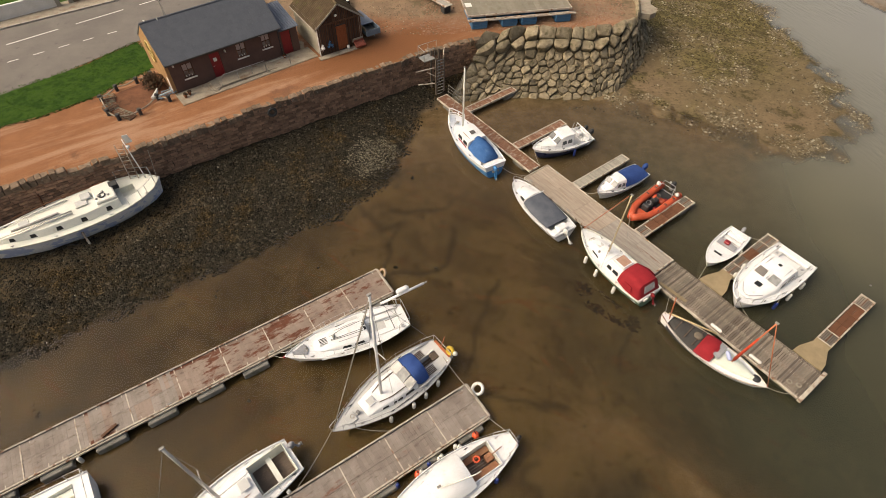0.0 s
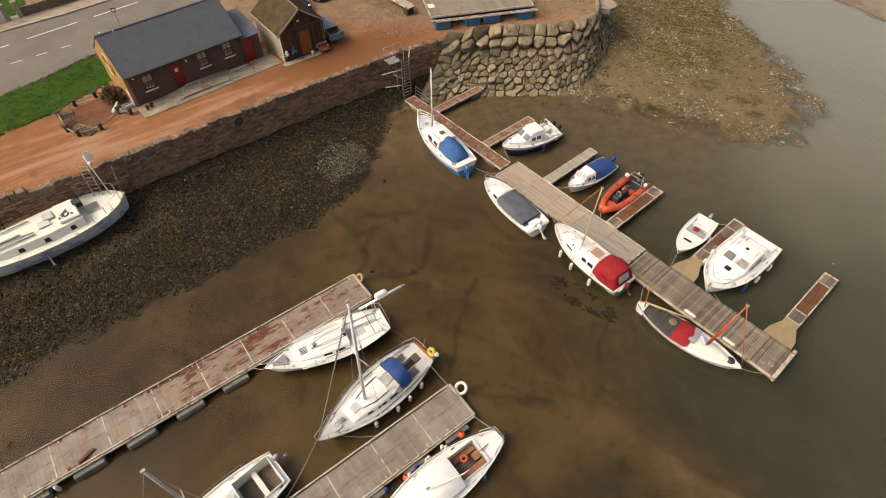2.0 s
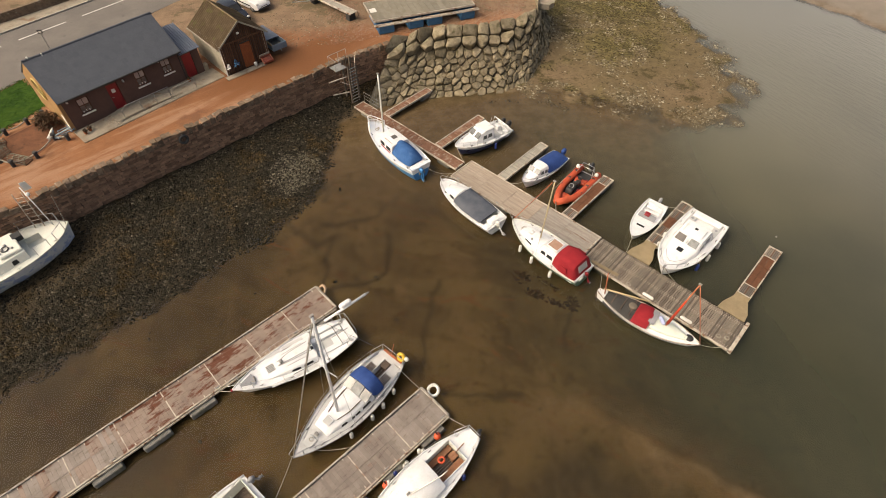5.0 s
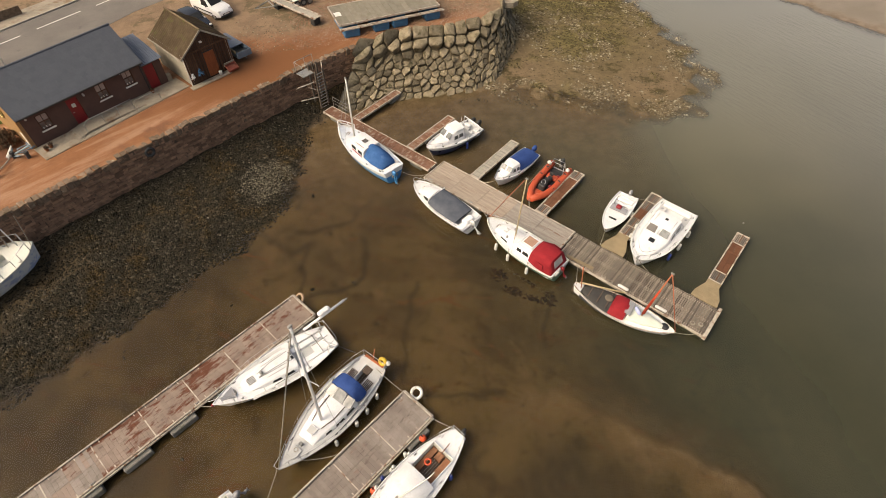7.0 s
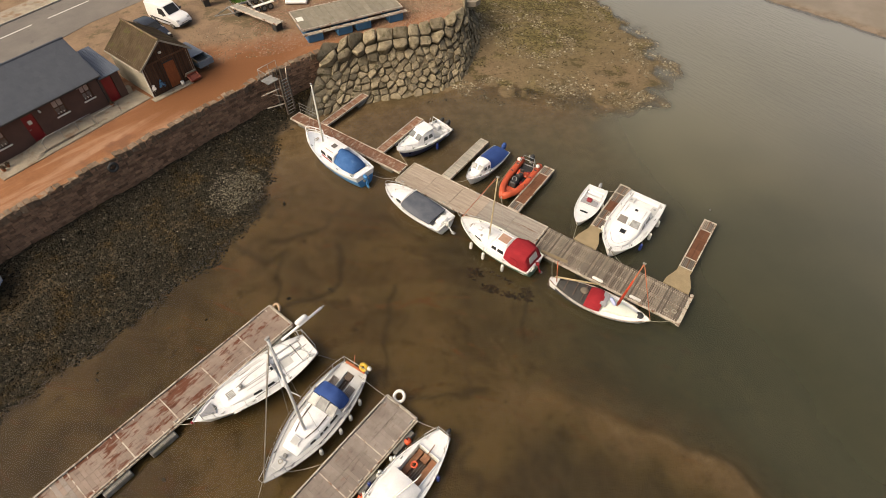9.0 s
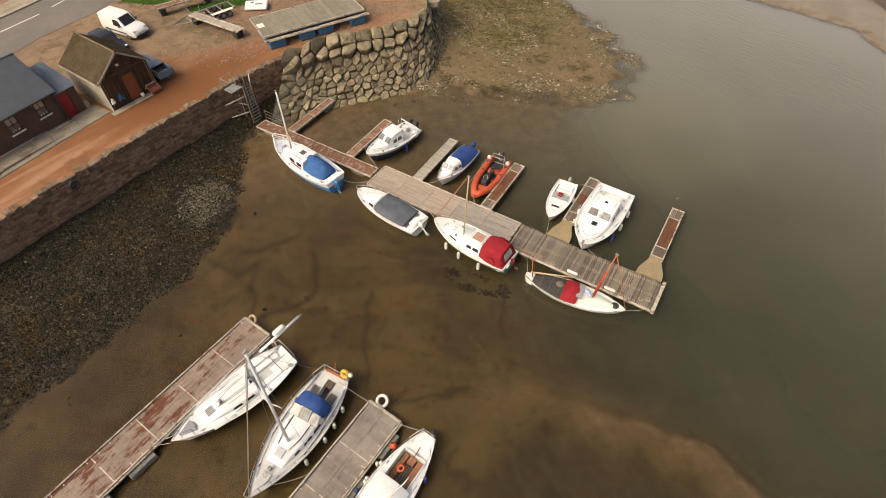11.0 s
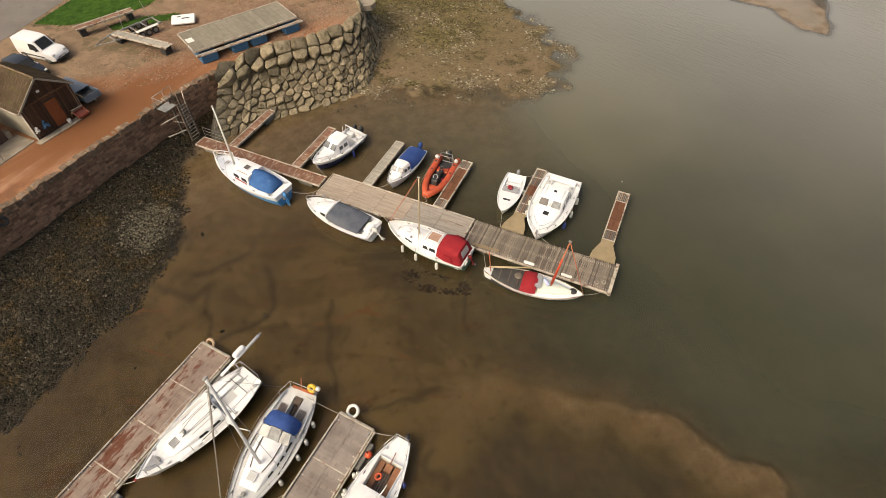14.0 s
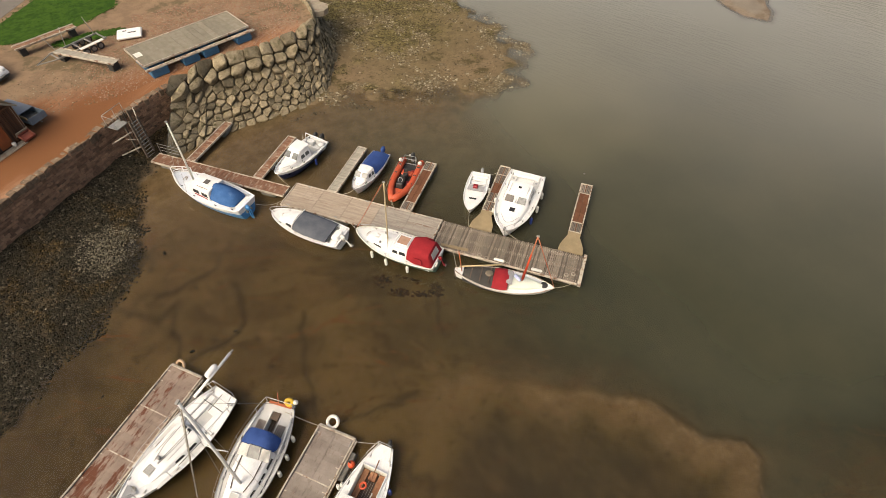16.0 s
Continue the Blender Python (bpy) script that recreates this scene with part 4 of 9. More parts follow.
def finger(x0, x1, y0, y1, deck, label, grey=False):
    f = thing("finger_pontoon", label, "pontoon", "finger pontoons", PIER)
    if deck is RUST:
        n = int(round((y1 - y0) / 0.9))
        w = (y1 - y0) / n
        for i in range(n):
            xm = (x0 + x1) / 2
            pale = (i in (0, n - 1)) or (grey and i != n // 2)
            for a, b in ((x0 + 0.1, xm - 0.03), (xm + 0.03, x1 - 0.1)):
                part("grating", new_box(a, b, y0 + i * w + 0.02, y0 + (i + 1) * w - 0.02, DECK - 0.06, DECK - 0.03), SLAT if pale else RUST, f)
                if pale:
                    for q in (0.33, 0.67):
                        part("slot", new_box(a + (b - a) * q - 0.02, a + (b - a) * q + 0.02, y0 + i * w + 0.06, y0 + (i + 1) * w - 0.06, DECK - 0.04, DECK - 0.026), BLACK, f, "dark slot in the grating")
            part("cross_bar", new_box(x0 + 0.07, x1 - 0.07, y0 + (i + 1) * w - 0.025, y0 + (i + 1) * w + 0.025, DECK - 0.05, DECK + 0.004), FRAMEWOOD if i in (0, n - 2) else RUST, f)
    else:
        n = int(round((y1 - y0) / 0.14))
        me = mesh_of(new_box(x0 + 0.07, x1 - 0.07, -0.063, 0.063, -0.03, 0, bevel=0.005), "plank", deck)
        for i in range(n):
            piece("plank", me, f, pose(0, y0 + (i + 0.5) * (y1 - y0) / n, DECK + random.uniform(-0.003, 0.003)))
    if deck is RUST:
        part("centre_bar", new_box((x0 + x1) / 2 - 0.025, (x0 + x1) / 2 + 0.025, y0 + 0.05, y1 - 0.05, DECK - 0.05, DECK + 0.001), RUST, f)
    edge_frame(f, x0, x1, y0, y1, DECK + 0.01, t=0.08)
    part("float", new_box(x0 + 0.08, x1 - 0.08, y1 - 1.3, y1 - 0.1, -0.25, DECK - 0.16, bevel=0.04), FLOATGREY, f)
    return f


finger(-9.0, -8.28, -0.48, 4.50, PLANKRED, "slim finger pontoon with red-brown planks below the rocks")
finger(-3.30, -2.55, -0.48, 4.55, PLANKRED, "slim finger pontoon with rusty brown planks")
FINGERGREY = mat("finger_slats", (0.34, 0.32, 0.27), (0.27, 0.25, 0.21), 0.85, scale=3, grain=40, vary=0.15, stretch=(0.4, 4, 4))
finger(2.42, 3.18, 0.03, 5.20, FINGERGREY, "slim finger pontoon with bleached grey planks")
finger(7.95, 8.80, 0.03, 5.25, RUST, "slim finger pontoon with rusty grating beside the orange inflatable")
for x0, x1, y1, lab in ((13.28, 14.08, 6.65, "finger pontoon with plywood root and slatted grating"), (19.24, 20.08, 6.70, "finger pontoon with plywood root and rusty grating")):
    f = finger(x0, x1, 1.80, y1, RUST, lab, grey=x0 < 15)
    part("root_plate", prism(bmesh.new(), [(x0 - 0.35, 0.03), (x1 + 0.4, 0.03), (x1 + 0.35, 0.55), (x1 - 0.02, 1.45), (x1, 1.79), (x0, 1.79), (x0 + 0.02, 1.45), (x0 - 0.3, 0.55)], DECK - 0.06, DECK + 0.035), PLY, f, "flared plywood root plate")


def jetty(m, length, label, rust, seed):
    """A broad jetty: sections of two rows of planks between pale edge beams."""
    j = thing("jetty", label, "pontoon", "broad jetties", m)
    rnd = random.Random(seed)
    w, sec = 2.08, 2.42
    n = int(length / sec)
    me = {k: mesh_of(new_box(0.0015, 0.1985, -0.499, 0.499, -0.04, 0, bevel=0.003), "plank", k) for k in (RUSTDECK, PLANKGREY)}
    for s in range(n):
        for i in range(12):
            for y in (0.535, 1.545):
                k = RUSTDECK if s < rust or (rust > 4 and rnd.random() < 0.55 - 0.25 * (s - rust)) else PLANKGREY
                piece("plank", me[k], j, pose(0.02 + s * sec + i * 0.2, y, DECK + rnd.uniform(-0.004, 0.004), rnd.uniform(-0.3, 0.3)))
        part("section_bar", new_box(s * sec - 0.03, s * sec + 0.03, 0.06, w - 0.06, DECK - 0.05, DECK + 0.02), FRAMEWOOD, j)
        part("float", new_box(s * sec + 0.5, s * sec + 1.9, -0.1, w + 0.32, -0.3, DECK - 0.17, bevel=0.04), FLOATGREY, j)
    plate_me = mesh_of(new_box(-0.025, 0.025, -0.09, 0.09, 0, 0.012, bevel=0.003), "edge_plate", FRAMEWOOD)
    for i in range(int(n * sec / 0.6)):
        for y in (0.16, w - 0.16):
            if rnd.random() < 0.8:
                piece("edge_plate", plate_me, j, pose(0.32 + 0.6 * i, y + rnd.uniform(-0.02, 0.02), DECK + 0.006, 0, 0, rnd.uniform(-4, 4)))
    hose = [(0.4 + 0.8 * i, 0.10 + 0.02 * (i % 3), DECK + 0.045) for i in range(int(n * sec / 0.8))]
    part("water_hose", new_tube(hose, 0.018, 6), BLACK, j, "black water hose along the edge", smooth=True)
    edge_frame(j, -0.05, n * sec, 0, w, DECK + 0.02, t=0.08)
    part("rubbing_strake", new_box(-0.04, n * sec, w + 0.01, w + 0.09, DECK - 0.14, DECK - 0.02, bevel=0.02), FRAMEWOOD, j)
    part("end_fascia", new_box(-0.13, -0.06, 0.02, w - 0.02, DECK - 0.2, DECK + 0.0, bevel=0.02), FRAMEWOOD, j)
    return j


jetty_a = jetty(JETTY_A, 29.1, "broad grey jetty with rust-stained planks", 5, 2)
jetty_b = jetty(JETTY_B, 17.0, "broad weathered grey-brown plank jetty", 0, 4)


# ---- boats ----
# A boat's own frame: x forward from amidships, y to port, z up from the waterline.
class Hull:
    def __init__(self, L, B, free=0.75, draft=0.35, stern=0.75, wide=0.42, full=2.3, sheer=0.35, rise=0.08, rake=0.5, round_=0.4, stern_rake=0.0, blunt=0.85, canoe=False):
        self.blunt, self.canoe = blunt, canoe
        self.L, self.B, self.free, self.draft, self.stern, self.wide, self.full = L, B, free, draft, stern, wide, full * 1.15
        self.sheer, self.rise, self.rake, self.round, self.stern_rake = sheer, rise, rake, round_, stern_rake

    def half(self, u):
        w = self.wide
        if u >= w:
            f = (1 - ((u - w) / (1 - w)) ** self.full) ** self.blunt
        elif self.canoe:
            f = (1 - ((w - u) / w) ** 2.6) ** 0.62
        else:
            f = self.stern + (1 - self.stern) * (1 - ((w - u) / w) ** 2)
        return max(0.015, self.B / 2 * f)

    def top(self, u):
        w = self.wide
        return self.free + (self.sheer * ((u - w) / (1 - w)) ** 2 if u > w else self.rise * ((w - u) / w) ** 2)

    def keel(self, u):
        return -self.draft * (1 - (abs(u - 0.45) / 0.55) ** 3.0) + (0.10 * self.free * u ** 8)

    def x(self, u, v=1.0):
        L = self.L - self.rake
        return -self.L / 2 + L * u + self.rake * v * u ** 5 - self.stern_rake * v * (1 - u) ** 6

    def at(self, u, z, side):
        """The skin's point at a station and height."""
        zk, zs = self.keel(u), self.top(u)
        v = min(1, max(0, (z - zk) / (zs - zk)))
        y = self.half(u) * (v ** self.round * 0.9 + 0.1 * v)
        return Vector((self.x(u, v), side * y, zk + (zs - zk) * v))

    def u_of(self, x):
        lo, hi = 0.0, 1.0
        for _ in range(30):
            mid = (lo + hi) / 2
            if self.x(mid) < x:
                lo = mid
            else:
                hi = mid
        return lo


STATIONS = [0, .06, .14, .24, .34, .44, .54, .63, .71, .78, .84, .89, .93, .965, .985, 1.0]


def plating(h, lo, hi, n=5, close_stern=True, out=0.0):
    """The hull's skin between two heights, given as functions of the station."""
    bm = bmesh.new()
    rows = []
    for u in STATIONS:
        a, b = lo(u), hi(u)
        zs = [a + (b - a) * k / n for k in range(n + 1)]
        port = [h.at(u, z, 1) + Vector((0, out, 0)) for z in zs]
        star = [h.at(u, z, -1) - Vector((0, out, 0)) for z in zs]
        rows.append((port, star))
    skin(bm, [r[0] for r in rows])
    skin(bm, [r[1] for r in rows])
    if close_stern:
        skin(bm, [rows[0][0], rows[0][1]])
    bmesh.ops.remove_doubles(bm, verts=bm.verts, dist=0.002)
    return bm


def hull_parts(boat, h, bands, rail=None, rail_r=0.035):
    """bands: (name, material, lower height above the waterline or None for the keel, upper height below the sheer or None)."""
    for name, material, lo, hi, label in bands:
        f_lo = (lambda u: h.keel(u)) if lo is None else (lo if callable(lo) else (lambda u, lo=lo: max(lo, h.keel(u))))
        f_hi = (lambda u: h.top(u)) if hi is None else (hi if callable(hi) else (lambda u, hi=hi: h.top(u) - hi))
        part(name, plating(h, f_lo, f_hi), material, boat, label, smooth=True, sharp=40)
    if rail:
        pts = [h.at(u, h.top(u), 1) for u in STATIONS] + [h.at(u, h.top(u), -1) for u in STATIONS[::-1]]
        part("rubbing_strake", new_tube(pts, rail_r, 6), rail, boat, smooth=True)


def deck_part(boat, h, material, well=None, drop=0.05, camber=0.05, name="deck"):
    """The deck, with an opening (x0, x1, half width) left for the cockpit."""
    us = sorted(set(STATIONS + ([h.u_of(well[0]), h.u_of(well[1])] if well else [])))
    ua, ub = (h.u_of(well[0]), h.u_of(well[1])) if well else (2, 3)
    bm = bmesh.new()
    rows = []
    for u in us:
        b, z = h.half(u) * 0.985, h.top(u) - drop
        w = min(well[2], b * 0.86) if well else b * 0.5
        row = [Vector((h.x(u), y, z + camber * (1 - (y / max(b, .01)) ** 2) * min(1, b))) for y in (-b, -w, -w / 2, 0, w / 2, w, b)]
        rows.append([bm.verts.new(p) for p in row])
    for i in range(len(us) - 1):
        mid = (us[i] + us[i + 1]) / 2
        for k in range(6):
            if ua < mid < ub and 1 <= k <= 4:
                continue
            bm.faces.new((rows[i][k], rows[i][k + 1], rows[i + 1][k + 1], rows[i + 1][k]))
    return part(name, bm, material, boat, smooth=True, sharp=35)


def well_part(boat, h, well, depth, material, sole=None, seats=True, seat_mat=None, seat_h=0.38, seat_w=0.4):
    x0, x1, w0 = well
    bm = bmesh.new()
    n = 6
    rim_p, rim_s = [], []
    for k in range(n + 1):
        x = x0 + (x1 - x0) * k / n
        u = h.u_of(x)
        w = min(w0, h.half(u) * 0.985 * 0.86)
        z = h.top(u) + 0.02
        rim_p.append(Vector((x, w, z)))
        rim_s.append(Vector((x, -w, z)))
    loop = rim_p + rim_s[::-1]
    zf = h.top(h.u_of((x0 + x1) / 2)) - depth
    lo = [Vector((p.x, p.y * 0.96, zf)) for p in loop]
    up = [bm.verts.new(p) for p in loop]
    dn = [bm.verts.new(p) for p in lo]
    for i in range(len(loop)):
        j = (i + 1) % len(loop)
        bm.faces.new((up[i], up[j], dn[j], dn[i]))
    bm.faces.new(dn)
    part("cockpit", bm, material, boat)
    w = min(w0, h.half(h.u_of(x0)) * 0.86) * 0.93
    if sole:
        nb = max(3, int((2 * (w - (seat_w if seats else 0))) / 0.12))
        ww = 2 * (w - (seat_w if seats else 0.02))
        for i in range(nb):
            y = -ww / 2 + ww * (i + 0.5) / nb
            part("sole_board", new_box(x0 + 0.06, x1 - 0.06, y - ww / nb * 0.44, y + ww / nb * 0.44, zf + 0.01, zf + 0.035), sole, boat)
    if seats:
        for s in (1, -1):
            part("seat", new_box(x0 + 0.04, x1 - 0.04, min(s * w, s * (w - seat_w)), max(s * w, s * (w - seat_w)), zf + 0.004, zf + seat_h, bevel=0.02), seat_mat or material, boat)
    return zf


def trunk(boat, h, prof, inset, material, width=9.0, tumble=0.10, camber=0.08, name="cabin", label=""):
    """A cabin. prof: (x, height over the deck). Returns a function that gives points on its side and top."""
    rows = []
    for x, hh in prof:
        u = h.u_of(x)
        w = max(0.03, min(width, h.half(u) - inset))
        z = h.top(u) - 0.06
        t = max(0.02, w - tumble * min(1, hh / 0.35))
        rows.append([Vector((x, w, z)), Vector((x, t + 0.03, z + hh * 0.78)), Vector((x, t - 0.04, z + hh)), Vector((x, t * 0.5, z + hh + camber * 0.75)), Vector((x, 0, z + hh + camber)),
                     Vector((x, -t * 0.5, z + hh + camber * 0.75)), Vector((x, -t + 0.04, z + hh)), Vector((x, -t - 0.03, z + hh * 0.78)), Vector((x, -w, z))])
    bm = bmesh.new()
    skin(bm, rows, caps=True)
    part(name, bm, material, boat, label, smooth=True, sharp=38)

    def spot(x, side, f):
        """A point on the side, f of the way up, or on the top (f > 1: towards the middle)."""
        i = next((k for k in range(len(prof) - 1) if min(prof[k][0], prof[k + 1][0]) <= x <= max(prof[k][0], prof[k + 1][0])), len(prof) - 2)
        t = (x - prof[i][0]) / (prof[i + 1][0] - prof[i][0])
        a = [p.lerp(q, t) for p, q in zip(rows[i], rows[i + 1])]
        if side < 0:
            a = a[::-1]
        if f <= 1:
            return a[0].lerp(a[1], f)
        return a[2].lerp(a[4], min(1, f - 1)) if f < 2 else a[4]
    return spot


def plate(corners, t=0.012, up=None):
    """A thin pane through its corners, proud of the surface it lies on."""
    bm = bmesh.new()
    cs = [Vector(c) for c in corners]
    n = (cs[1] - cs[0]).cross(cs[-1] - cs[0]).normalized()
    if up is not None and n.dot(up) < 0:
        n = -n
    lo, hi = [bm.verts.new(c - n * t) for c in cs], [bm.verts.new(c + n * t) for c in cs]
    bm.faces.new(lo), bm.faces.new(hi)
    for i in range(len(cs)):
        j = (i + 1) % len(cs)
        bm.faces.new((lo[i], lo[j], hi[j], hi[i]))
    return bm


def side_windows(boat, spot, spans, f0=0.25, f1=0.8, material=None, sides=(1, -1)):
    for a, b in spans:
        for s in sides:
            c = [spot(a, s, f0), spot(b, s, f0), spot(b - 0.04 * (1 if b > a else -1), s, f1), spot(a + 0.04 * (1 if b > a else -1), s, f1)]
            part("window", plate(c, 0.014, Vector((0, s, 0.3))), material or GLASS, boat)


def hatch(boat, x, y, z, lx, ly, material=None, tilt=0, rim=None):
    hb = part("hatch", new_box(-lx / 2, lx / 2, -ly / 2, ly / 2, 0, 0.05, bevel=0.012), rim or GELCOAT, boat, m=pose(x, y, z, 0, tilt, 0))
    part("pane", new_box(-lx / 2 + 0.05, lx / 2 - 0.05, -ly / 2 + 0.05, ly / 2 - 0.05, 0.045, 0.058), material or SMOKE, hb)


def rails(boat, h, x_from=None, pulpit=True, pushpit=True, stanchions=(), hgt=0.55, r=0.018, material=None):
    material = material or STEEL

    def edge(x, s, up=0.0, ins=0.05):
        u = h.u_of(x)
        return Vector((x, s * max(0, h.half(u) - ins), h.top(u) + up))
    if pulpit:
        xb = h.L / 2
        a = xb - 0.95
        top = [edge(a, 1, hgt), edge(a + 0.45, 1, hgt), Vector((xb + 0.08, 0.10, h.top(1) + hgt)), Vector((xb + 0.08, -0.10, h.top(1) + hgt)), edge(a + 0.45, -1, hgt), edge(a, -1, hgt)]
        bm = new_tube(top, r, 6)
        for s in (1, -1):
            tube(bm, [edge(a, s, -0.02), edge(a, s, hgt)], r, 6)
            tube(bm, [edge(a + 0.5, s, -0.02), edge(a + 0.5, s, hgt)], r, 6)
        part("pulpit", bm, material, boat, smooth=True)
    if pushpit:
        x0 = -h.L / 2 + 0.08
        top = [edge(x0 + 0.7, 1, hgt), edge(x0, 1, hgt), edge(x0, -1, hgt), edge(x0 + 0.7, -1, hgt)]
        bm = new_tube(top, r, 6)
        for s in (1, -1):
            for x in (x0 + 0.7, x0 + 0.02):
                tube(bm, [edge(x, s, -0.02), edge(x, s, hgt)], r, 6)
        part("pushpit", bm, material, boat, smooth=True)
    for s in (1, -1):
        for x in stanchions:
            part("stanchion", new_tube([edge(x, s, -0.02), edge(x, s, hgt)], r * 0.8, 5), material, boat)
        if stanchions:
            ends = ([-h.L / 2 + 0.78] if pushpit else []) + sorted(stanchions) + ([h.L / 2 - 0.95] if pulpit else [])
            part("lifeline", new_tube([edge(x, s, hgt - 0.02) for x in ends], 0.007, 4), material, boat)


def fittings(boat, h, seed, inset=0.14, xs=None):
    """Cleats along the gunwale, a coil of line and small deck hardware."""
    rnd = random.Random(seed)
    spots = xs or [h.L * f for f in (-0.42, -0.2, 0.08, 0.3)]
    for s in (1, -1):
        for x in spots:
            x += rnd.uniform(-0.12, 0.12)
            u = h.u_of(x)
            y, z = s * max(0.05, h.half(u) - inset), h.top(u) - 0.04
            bm = capsule(bmesh.new(), (x - 0.09, y, z + 0.07), (x + 0.09, y, z + 0.07), 0.02, 6)
            box(bm, x - 0.04, x + 0.04, y - 0.02, y + 0.02, z - 0.02, z + 0.06)
            part("deck_cleat", bm, rnd.choice((STEEL, GALV, BLACK)), boat)
    u = h.u_of(h.L * 0.34)
    z = h.top(u) + 0.03
    bm = bmesh.new()
    for k in range(3):
        ring(bm, (h.L * 0.34, rnd.uniform(-0.1, 0.1), z + 0.02 * k), 0.13 - 0.02 * k, 0.014, None, 12, 5)
    part("line_coil", bm, ROPE, boat, smooth=True)


def mast(boat, x, z, height, material=None, r=0.06, rake=0.0, heel=0.0, spreaders=(), boom=0.0, boom_z=0.6, stays=()):
    """rake: degrees aft; heel: degrees to port. stays: points that wires run down to."""
    d = Vector((-math.sin(radians(rake)), math.sin(radians(heel)), math.cos(radians(rake)))).normalized()
    o = Vector((x, 0, z))
    top = o + d * height
    mm = part("mast", new_tube([o, o + d * height * 0.5, top], r, 10, r * 0.75), material or ALU, boat, smooth=True)
    for f in spreaders:
        c = o + d * height * f
        part("spreader", new_tube([c + Vector((-.08, 0.55, 0)), c, c + Vector((-.08, -0.55, 0))], 0.022, 6), material or ALU, boat)
    part("masthead", new_box(-0.09, 0.09, -0.05, 0.05, -0.02, 0.06, bevel=0.01), GALV, boat, m=Matrix.Translation(top))
    if boom:
        part("boom", new_tube([o + d * boom_z, o + d * boom_z + Vector((-boom, 0, 0.05))], r * 0.7, 8), material or ALU, boat, smooth=True)
    for q in stays:
        part("stay", new_tube([top - d * 0.05, Vector(q)], 0.008, 5), GALV, boat)
    return o, d, top


def outboard(boat, x, y, z, material=None, s=1.0, tilt=0, label=""):
    o = part("outboard_motor", new_box(-0.1 * s, 0.08 * s, -0.12 * s, 0.12 * s, -0.15 * s, 0.05 * s, bevel=0.02), GALV, boat, label, m=pose(x, y, z, 0, tilt, 0))
    bm = bmesh.new()
    rows = []
    for zz, a, b in ((0.04, 0.13, 0.11), (0.10, 0.20, 0.15), (0.28, 0.23, 0.16), (0.40, 0.19, 0.14), (0.46, 0.08, 0.06)):
        rows.append([Vector((-0.16 * s + a * s * math.cos(t) * 1.15, b * s * math.sin(t), zz * s)) for t in (2 * math.pi * k / 12 for k in range(12))])
    skin(bm, rows, close=True, caps=True)
    part("cowl", bm, material or MOTORGREY, o, smooth=True, sharp=50)
    bm = new_box(-0.22 * s, -0.10 * s, -0.045 * s, 0.045 * s, -0.75 * s, 0.05 * s, bevel=0.02)
    box(bm, -0.34 * s, -0.06 * s, -0.07 * s, 0.07 * s, -0.62 * s, -0.60 * s)
    capsule(bm, (-0.30 * s, 0, -0.78 * s), (-0.06 * s, 0, -0.78 * s), 0.06 * s, 8)
    part("leg", bm, material or MOTORGREY, o)
    bm = bmesh.new()
    for k in range(3):
        a = k * 2.094
        box(bm, -0.02 * s, 0.02 * s, -0.04 * s, 0.04 * s, 0.03 * s, 0.15 * s, m=Matrix.Translation((-0.36 * s, 0, -0.78 * s)) @ Matrix.Rotation(a, 4, "X"))
    part("propeller", bm, GALV, o)
    return o


def fender(x, y, z, material=None, length=0.42, r=0.1, label="white inflated fender hanging on a boat's side", m=None, drop=0.4):
    f = thing("fender", label, "fender", "fenders", m @ Matrix.Translation((x, y, z)))
    part("body", capsule(bmesh.new(), (0, 0, -length / 2), (0, 0, length / 2), r), material or FENDER, f, smooth=True)
    part("cord", new_tube([(0, 0, length / 2 + r * 0.9), (0, -0.02 * math.copysign(1, y), length / 2 + r + drop)], 0.012, 5), ROPE, f)
    return f


def boat_at(name, label, bow, stern, category="boat", heel=0.0, trim=0.0, z=0.0, group="moored boats"):
    """heel: degrees by which it leans to starboard."""
    dx, dy = bow[0] - stern[0], bow[1] - stern[1]
    m = Matrix.Translation(((bow[0] + stern[0]) / 2, (bow[1] + stern[1]) / 2, z)) @ Matrix.Rotation(math.atan2(dy, dx), 4, "Z") @ pose(0, 0, 0, heel, trim, 0)
    return thing(name, label, category, group, m), math.hypot(dx, dy), m


def hood(boat, xs, w, z0, peak, material, name="canopy", label="", n=10, sag=0.03, boxy=2.6):
    """A stretched cover: x stations, half width, lower edge and ridge height per station (lists or numbers)."""
    rows = []
    for i, x in enumerate(xs):
        ww = w[i] if isinstance(w, (list, tuple)) else w
        zz = z0[i] if isinstance(z0, (list, tuple)) else z0
        pk = peak[i] if isinstance(peak, (list, tuple)) else peak
        row = []
        for k in range(n + 1):
            t = -1 + 2 * k / n
            y = ww * (math.copysign(abs(t) ** 0.8, t))
            zc = zz + (pk - zz) * (1 - abs(t) ** boxy) - sag * math.sin(math.pi * abs(t)) * (1 if i % 2 else 0.2) + 0.012 * math.sin(9 * t + 5 * i)
            row.append(Vector((x, y, zc)))
        rows.append(row)
    bm = skin(bmesh.new(), rows)
    for end in (rows[0], rows[-1]):
        base = [Vector((p.x, p.y, min(end[0].z, p.z))) for p in end]
        skin(bm, [end, base])
    bmesh.ops.remove_doubles(bm, verts=bm.verts, dist=0.001)
    return part(name, bm, material, boat, label, smooth=True, sharp=50), rows


